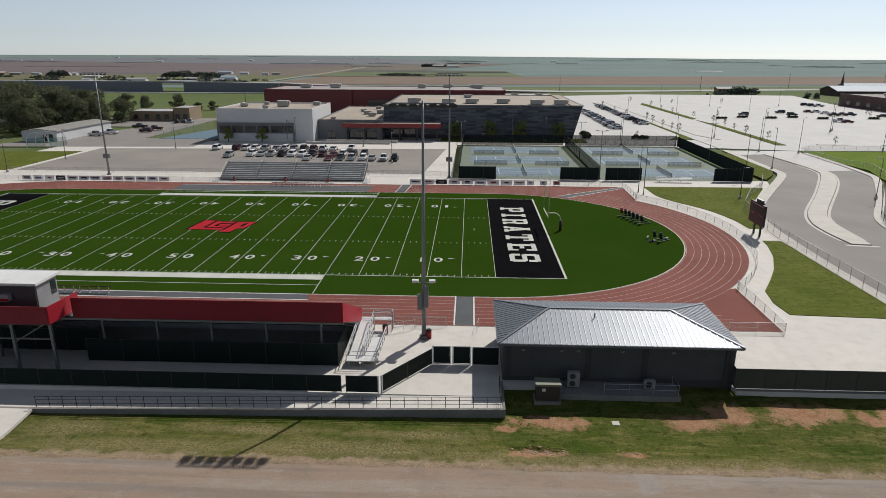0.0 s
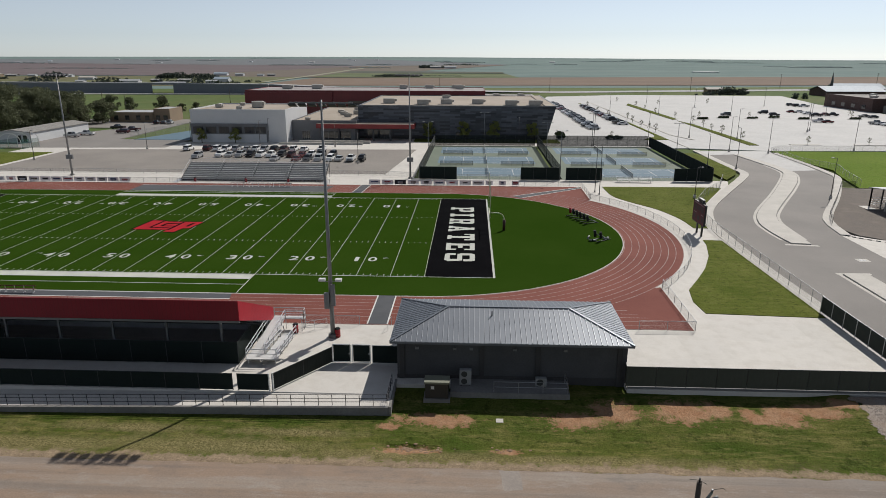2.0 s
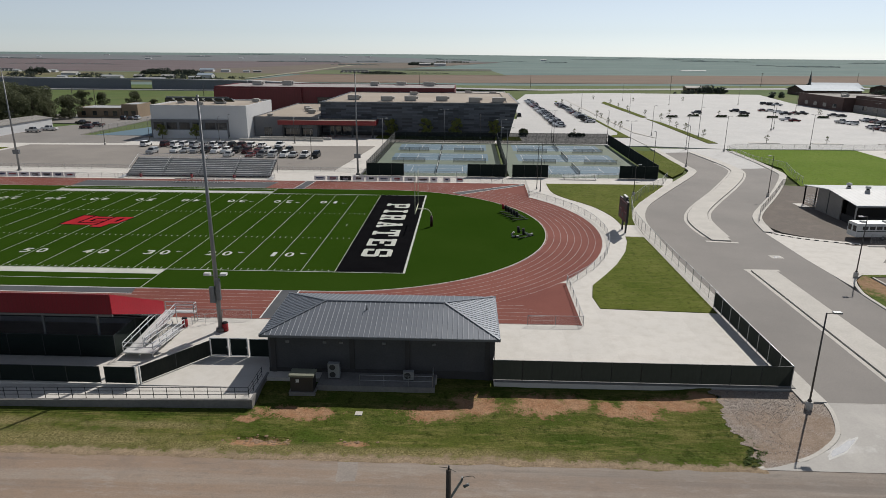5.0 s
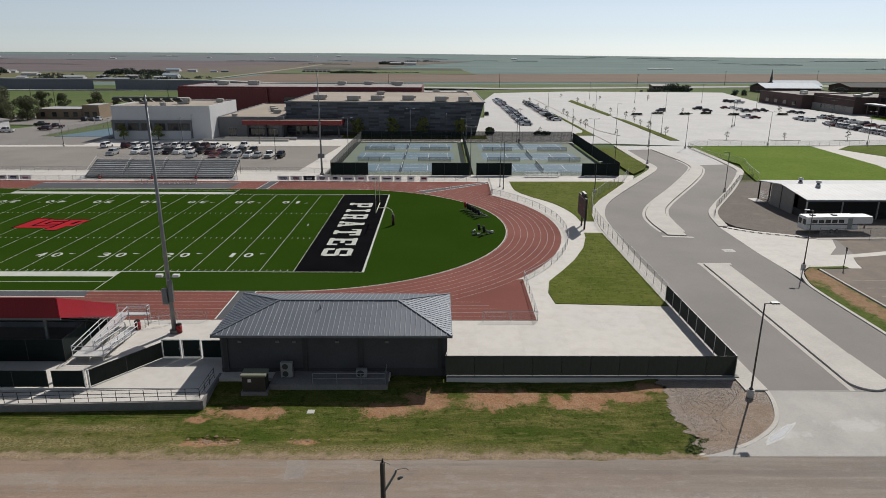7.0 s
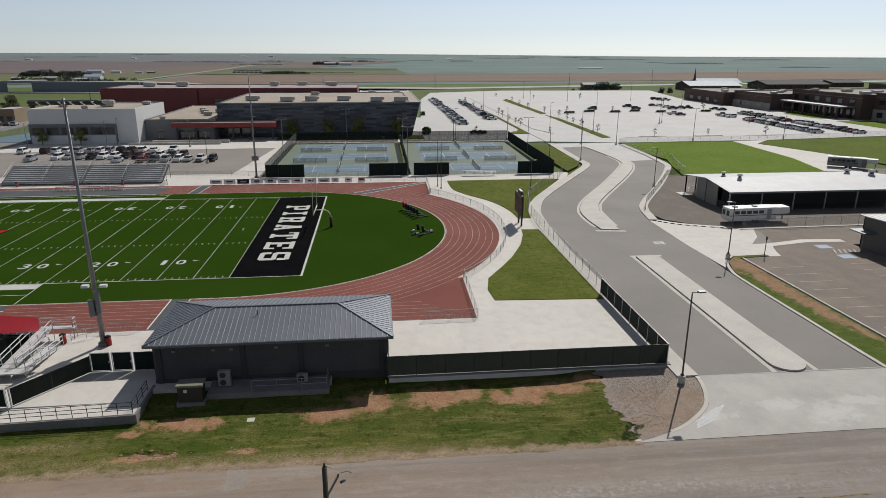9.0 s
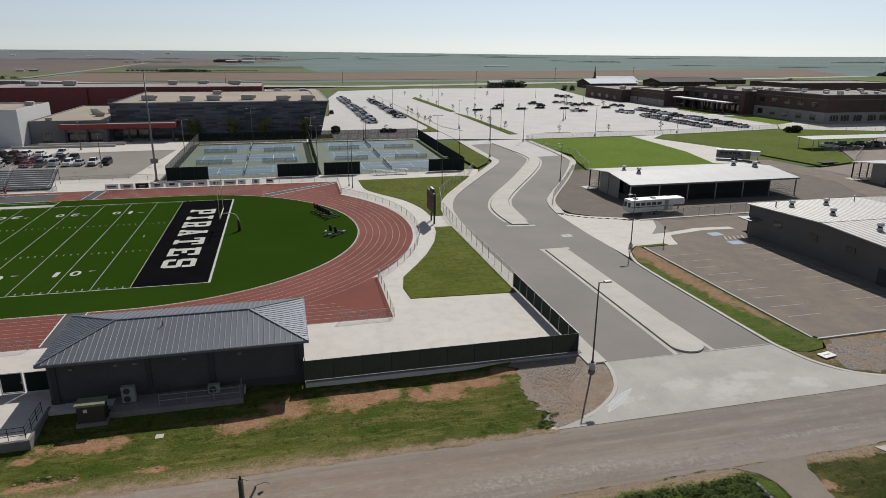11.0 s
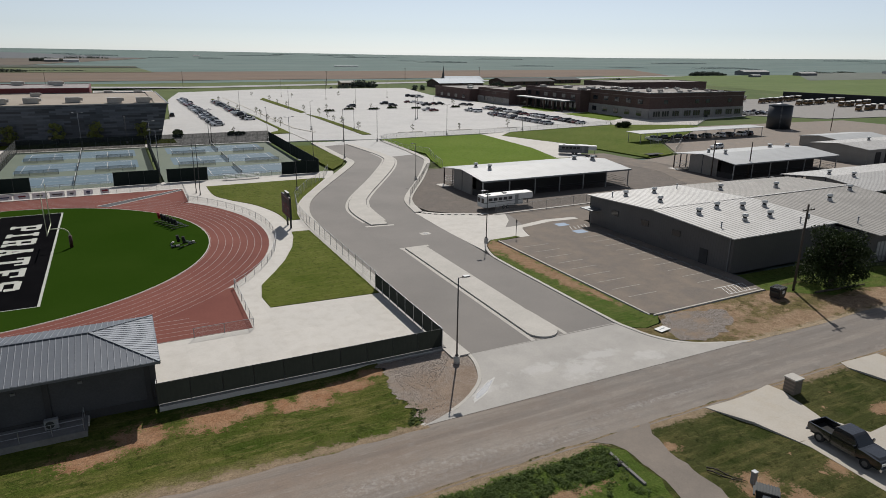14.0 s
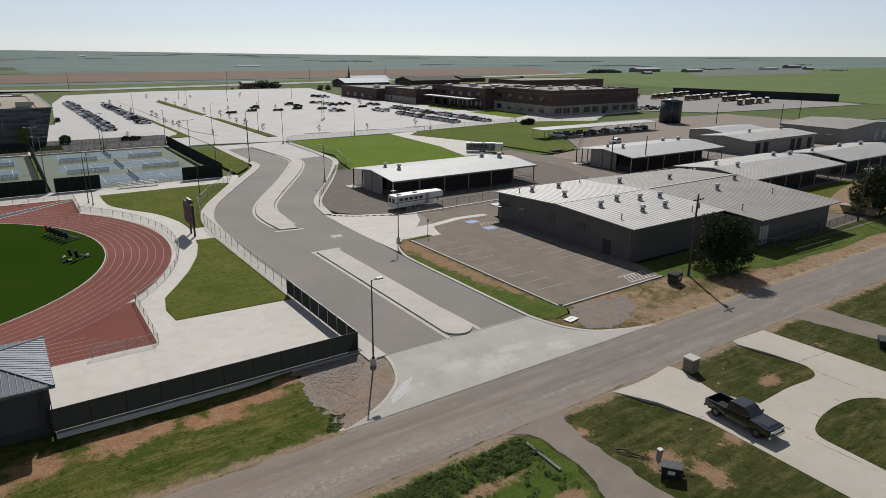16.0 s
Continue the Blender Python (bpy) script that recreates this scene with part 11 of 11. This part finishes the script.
def weeds(name, box, n, h, spread, leaf, mat, seed, label, keep=None):
    r2 = random.Random(seed)
    cs = []
    while len(cs) < n:
        x, y = r2.uniform(box[0], box[1]), r2.uniform(box[2], box[3])
        if keep is None or keep(x, y):
            cs.append((x, y, h * r2.uniform(0.15, 0.6), spread * r2.uniform(0.6, 1.3)))
    cx, cy = (box[0] + box[1]) / 2, (box[2] + box[3]) / 2
    z = HZ - 0.05
    ob = new(name, leaves_mesh(name, [(x - cx, y - cy, zz, s) for x, y, zz, s in cs], 60, 1.0, leaf, M[mat], seed, 0.6))
    ob.location = (cx, cy, z)
    return tagged(ob, label, "weeds", "", "stuff")


weeds("weed_bank", (34, 49.8, -56, -49.0), 420, 0.3, 0.36, 0.07, "leaf_weed", 71, "dense leafy green weeds on the road bank", lambda x, y: -51.9 < y < -49.2 or random.Random(int(x * 97 + y * 31)).random() < 0.1)

weeds("verge_tufts", (37.4, 40.2, -40.2, -29.9), 230, 0.12, 0.2, 0.05, "leaf_weed", 73, "ragged grass tufts along the gravel's edge", lambda x, y: abs(x - 38.9 + 0.5 * math.sin(y * 1.7)) < 0.75)


# washed-out hollow and rubble in the verge
M["rubble"] = surf("broken brown rubble", (0.30, 0.20, 0.13), (0.18, 0.115, 0.075), 1.5, 6, 0.95, 0, 0.35, 0.6)
M["stone_chip"] = surf("pale stone chips", (0.47, 0.42, 0.375), (0.30, 0.26, 0.225), 3, 8, 0.95, 0, 0.25, 0.2)
rub = bmesh.new()
r3 = random.Random(90)
for k in range(60):
    cx, cy = (1.7 + r3.gauss(0, 1.3), -38.1 + r3.gauss(0, 0.28)) if k < 48 else (8.6 + r3.gauss(0, 0.8), -38.1 + r3.gauss(0, 0.25))
    s = r3.uniform(0.05, 0.17)
    vs = bmesh.ops.create_icosphere(rub, subdivisions=1, radius=s)["verts"]
    for v in vs:
        v.co = Vector((v.co.x * r3.uniform(0.8, 1.4) + cx, v.co.y * r3.uniform(0.7, 1.2) + cy, v.co.z * 0.3 + verge_z(cx, cy) + 0.01))
tagged(new("rubble", as_mesh("rubble", rub, M["rubble"])), "broken stone rubble in a grassy hollow", "rubble", "", "stuff")
r3 = random.Random(91)
stones = bmesh.new()
for k in range(2600):
    cx, cy = r3.uniform(39.4, 46.5), r3.uniform(-38.6, -30)
    if cy < -30 - (46.8 - cx) * 1.15 and cx > 42:
        continue
    if cy < -34.5 and r3.random() < 0.6:
        continue
    s = r3.uniform(0.02, 0.055)
    zz = slope_z(cy) + 0.03
    tube(stones, (cx, cy, zz - 0.01), (cx + s * 0.2, cy, zz + s * 0.45), s, s * 0.7, n=5)
tagged(new("loose_stones", as_mesh("loose_stones", stones, M["stone_chip"])), "loose pale stones on the gravel corner", "stones", "", "stuff")

def washout(rx, ry, up, material, label):
    """A dried puddle's ragged film on the sloping apron."""
    bm = bmesh.new()
    ring = []
    for k in range(28):
        a = 2 * math.pi * k / 28
        f = 1 + 0.45 * noise.noise((math.cos(a) * 1.6, math.sin(a) * 1.6, 3))
        x, y = 45.9 + math.cos(a) * rx * f - 0.5 * math.sin(a) * ry * f * -1.6, -37.6 + math.sin(a) * ry * f + 0.62 * math.cos(a) * rx * f
        ring.append(bm.verts.new((x, y, DZ - 0.26 * min(1, max(0, (-31.2 - y) / 9.3)) + up)))
    bm.faces.new(ring)
    tagged(new("washout_stain", as_mesh("washout_stain", bm, material)), label, "stain", "", "structure")


washout(1.7, 0.95, 0.008, surf("chalky dried silt", (0.66, 0.65, 0.62), (0.55, 0.54, 0.52), 1.0, 8, 0.9, 0, 0.2, 0), "chalky white rim of a dried puddle on the apron")
washout(1.35, 0.66, 0.013, surf("damp grey silt", (0.26, 0.28, 0.31), (0.34, 0.35, 0.37), 1.5, 8, 0.6, 0, 0.2, 0), "damp blue-grey silt left by a puddle")

# fences and rails of the eastern yards
fence("chain_link_fence", [(97.6, 120.8), (101.2, 124.0), (138, 124.8), (208, 134), (244, 120.6), (262, 133.6)], 1.6, "long chain-link fence along the lot's edge", M["chain"], M["steel"], 3.6)
fence("chain_link_fence", [(97.6, 119.5), (96.8, 100), (100.6, 89), (97.4, 79.5), (94.3, 67.5)], 1.5, "chain-link fence round the lawn", M["chain"], M["steel"], 3.2)
fence("pipe_fence", [(92.5, 66.5), (88.8, 65.5), (81.6, 53.2), (71.8, 37.3), (69.2, 31.5)], 1.3, "dark chain-link fence along the drive", M["chain_black"], M["post_dark"], 3.0)
fence("chain_link_fence", [(80.5, 18.0), (88.4, 17.6), (102, 18.4), (130, 19.2)], 1.5, "chain-link fence before the barn yard", M["chain"], M["pole_grey"], 3.4)
fence("chain_link_fence", [(171, 62), (190, 78), (174, 76)], 1.8, "chain-link fence round the vehicle yard", M["chain"], M["steel"], 3.6)
fence("chain_link_fence", [(112.5, -31.0), (116.5, -32.4), (142, -31.0), (151, -30.5)], 1.6, "grey chain-link fence beside the shed", M["chain_black"], M["pole_grey"], 3.2)
fence("chain_link_fence", [(-6.8, 72.4), (-15, 74.4), (-119, 74.2)], 1.2, "chain-link fence at the lot's edge", M["chain"], M["steel"], 3.4)
fence("court_fence", [(-113, 140.5), (-104, 171.5), (-96, 168)], 3.0, "tall chain-link fence round a blue practice court", M["chain"], M["pole_grey"], 4.0)
slab("practice_court", [(-112, 141), (-92, 141), (-92, 168), (-103.5, 171)], -0.3, -0.02, M["court_blue"], "blue painted practice court", "tennis court")
pipe_rail("pipe_barrier", [(117.2, -35.2), (127.8, -35.4)], 0.55, "low rusty pipe barrier on the grass", M["wood_pole"], z=-0.15, bay=5.0, bars=1, r=0.1)
ob = thing("sign_post", "slim dark post with a small plate by the lot", "sign post", (75.2, 2.7, -0.05))
bm = bmesh.new()
tube(bm, (0, 0, -0.1), (0, 0, 2.9), 0.055, n=8)
part("post", bm, M["lamp_brown"], ob)
bm = bmesh.new()
bx(bm, -0.02, 0.02, -0.2, 0.2, 2.35, 2.85)
part("plate", bm, M["lamp_brown"], ob)
ob = thing("sign_board", "pale flat sign board lying by the corner", "sign", (70.0, -34.7, -0.2), 10)
bm = bmesh.new()
bx(bm, -0.8, 0.8, -0.5, 0.5, 0.02, 0.08)
part("board", bm, M["white"], ob)
bm = bmesh.new()
bx(bm, -0.45, 0.45, -0.08, 0.12, 0.08, 0.086)
part("lettering_bar", bm, M["pole_grey"], ob)
ob = thing("skip", "long tan steel skip in the yard", "skip", (153.4, -28.6, -0.2), -78)
bm = bmesh.new()
frustum(bm, (2.6, -1.1, 1.1, 0.2), (3.4, -1.2, 1.2, 1.5))
part("bin", bm, plain("tan skip paint", (0.42, 0.34, 0.20), 0.6), ob)
bm = bmesh.new()
bx(bm, -3.4, 3.4, -1.24, -1.2, 1.4, 1.52)
part("rim", bm, M["pole_grey"], ob)
cage = thing("throwing_cage", "green netted throwing cage with arched hoops", "cage", (-138, 115, 0), 12)
HOOP = [(3.2, 0.0)] + [(3.2 * math.cos(radians(a)), 2.2 + 2.6 * math.sin(radians(a))) for a in range(0, 181, 15)] + [(-3.2, 0.0)]
for y in (0, 2.6, 5.2):
    bm = bmesh.new()
    rings = [[bm.verts.new((x * (1 + 0.028 * math.cos(a)) + y * 0.6, y + 0.09 * math.sin(a), z * (1 + 0.02 * math.cos(a)))) for a in (0, 1.57, 3.14, 4.71)] for x, z in HOOP]
    for p, q in zip(rings, rings[1:]):
        for i in range(4):
            bm.faces.new((p[i], p[(i + 1) % 4], q[(i + 1) % 4], q[i]))
    part("hoop", bm, M["white"], cage)
bm = bmesh.new()
a, b = ([bm.verts.new((x * 0.985 + y * 0.6, y, z * 0.985)) for x, z in HOOP] for y in (0.05, 5.15))
for i in range(len(HOOP) - 1):
    if HOOP[i][1] < 3.2 and HOOP[i + 1][1] < 3.4:
        bm.faces.new((a[i], a[i + 1], b[i + 1], b[i]))
part("netting", bm, mesh_screen("green netting", (0.03, 0.16, 0.11), 0.4), cage, "green netting")


# pale walk edge where lane meets gravel yard; black blocks imitate dark gaps beneath
APRON_LINE = smooth_line([(67.5, 25.4), (68.9, 23.2), (71.7, 21.0), (75.2, 19.4), (79.0, 17.9)], 3)
slab("kerb", ribbon(APRON_LINE, -0.35, 0.75), -0.3, DZ + 0.05, M["conc"], "pale concrete edge of the side apron", "kerb")
bm = bmesh.new()
bx(bm, -0.32, 0.32, -0.1, 0.1, -0.12, 0.06)
bmesh.ops.bevel(bm, geom=bm.edges[:], offset=0.03, segments=1)
gap_mesh = as_mesh("wheel_stop", bm, M["rubber"])
for (xa, ya), (xb, yb) in zip(APRON_LINE, APRON_LINE[1:]):
    ob = new("wheel_stop", gap_mesh)
    ob.location = ((xa + xb) / 2 - 0.15, (ya + yb) / 2 - 0.3, DZ + 0.05)
    ob.rotation_euler = (0, 0, math.atan2(yb - ya, xb - xa))
    tagged(ob, "small black block standing for a dark gap under the edge", "wheel stop", "wheel stops by the yard")
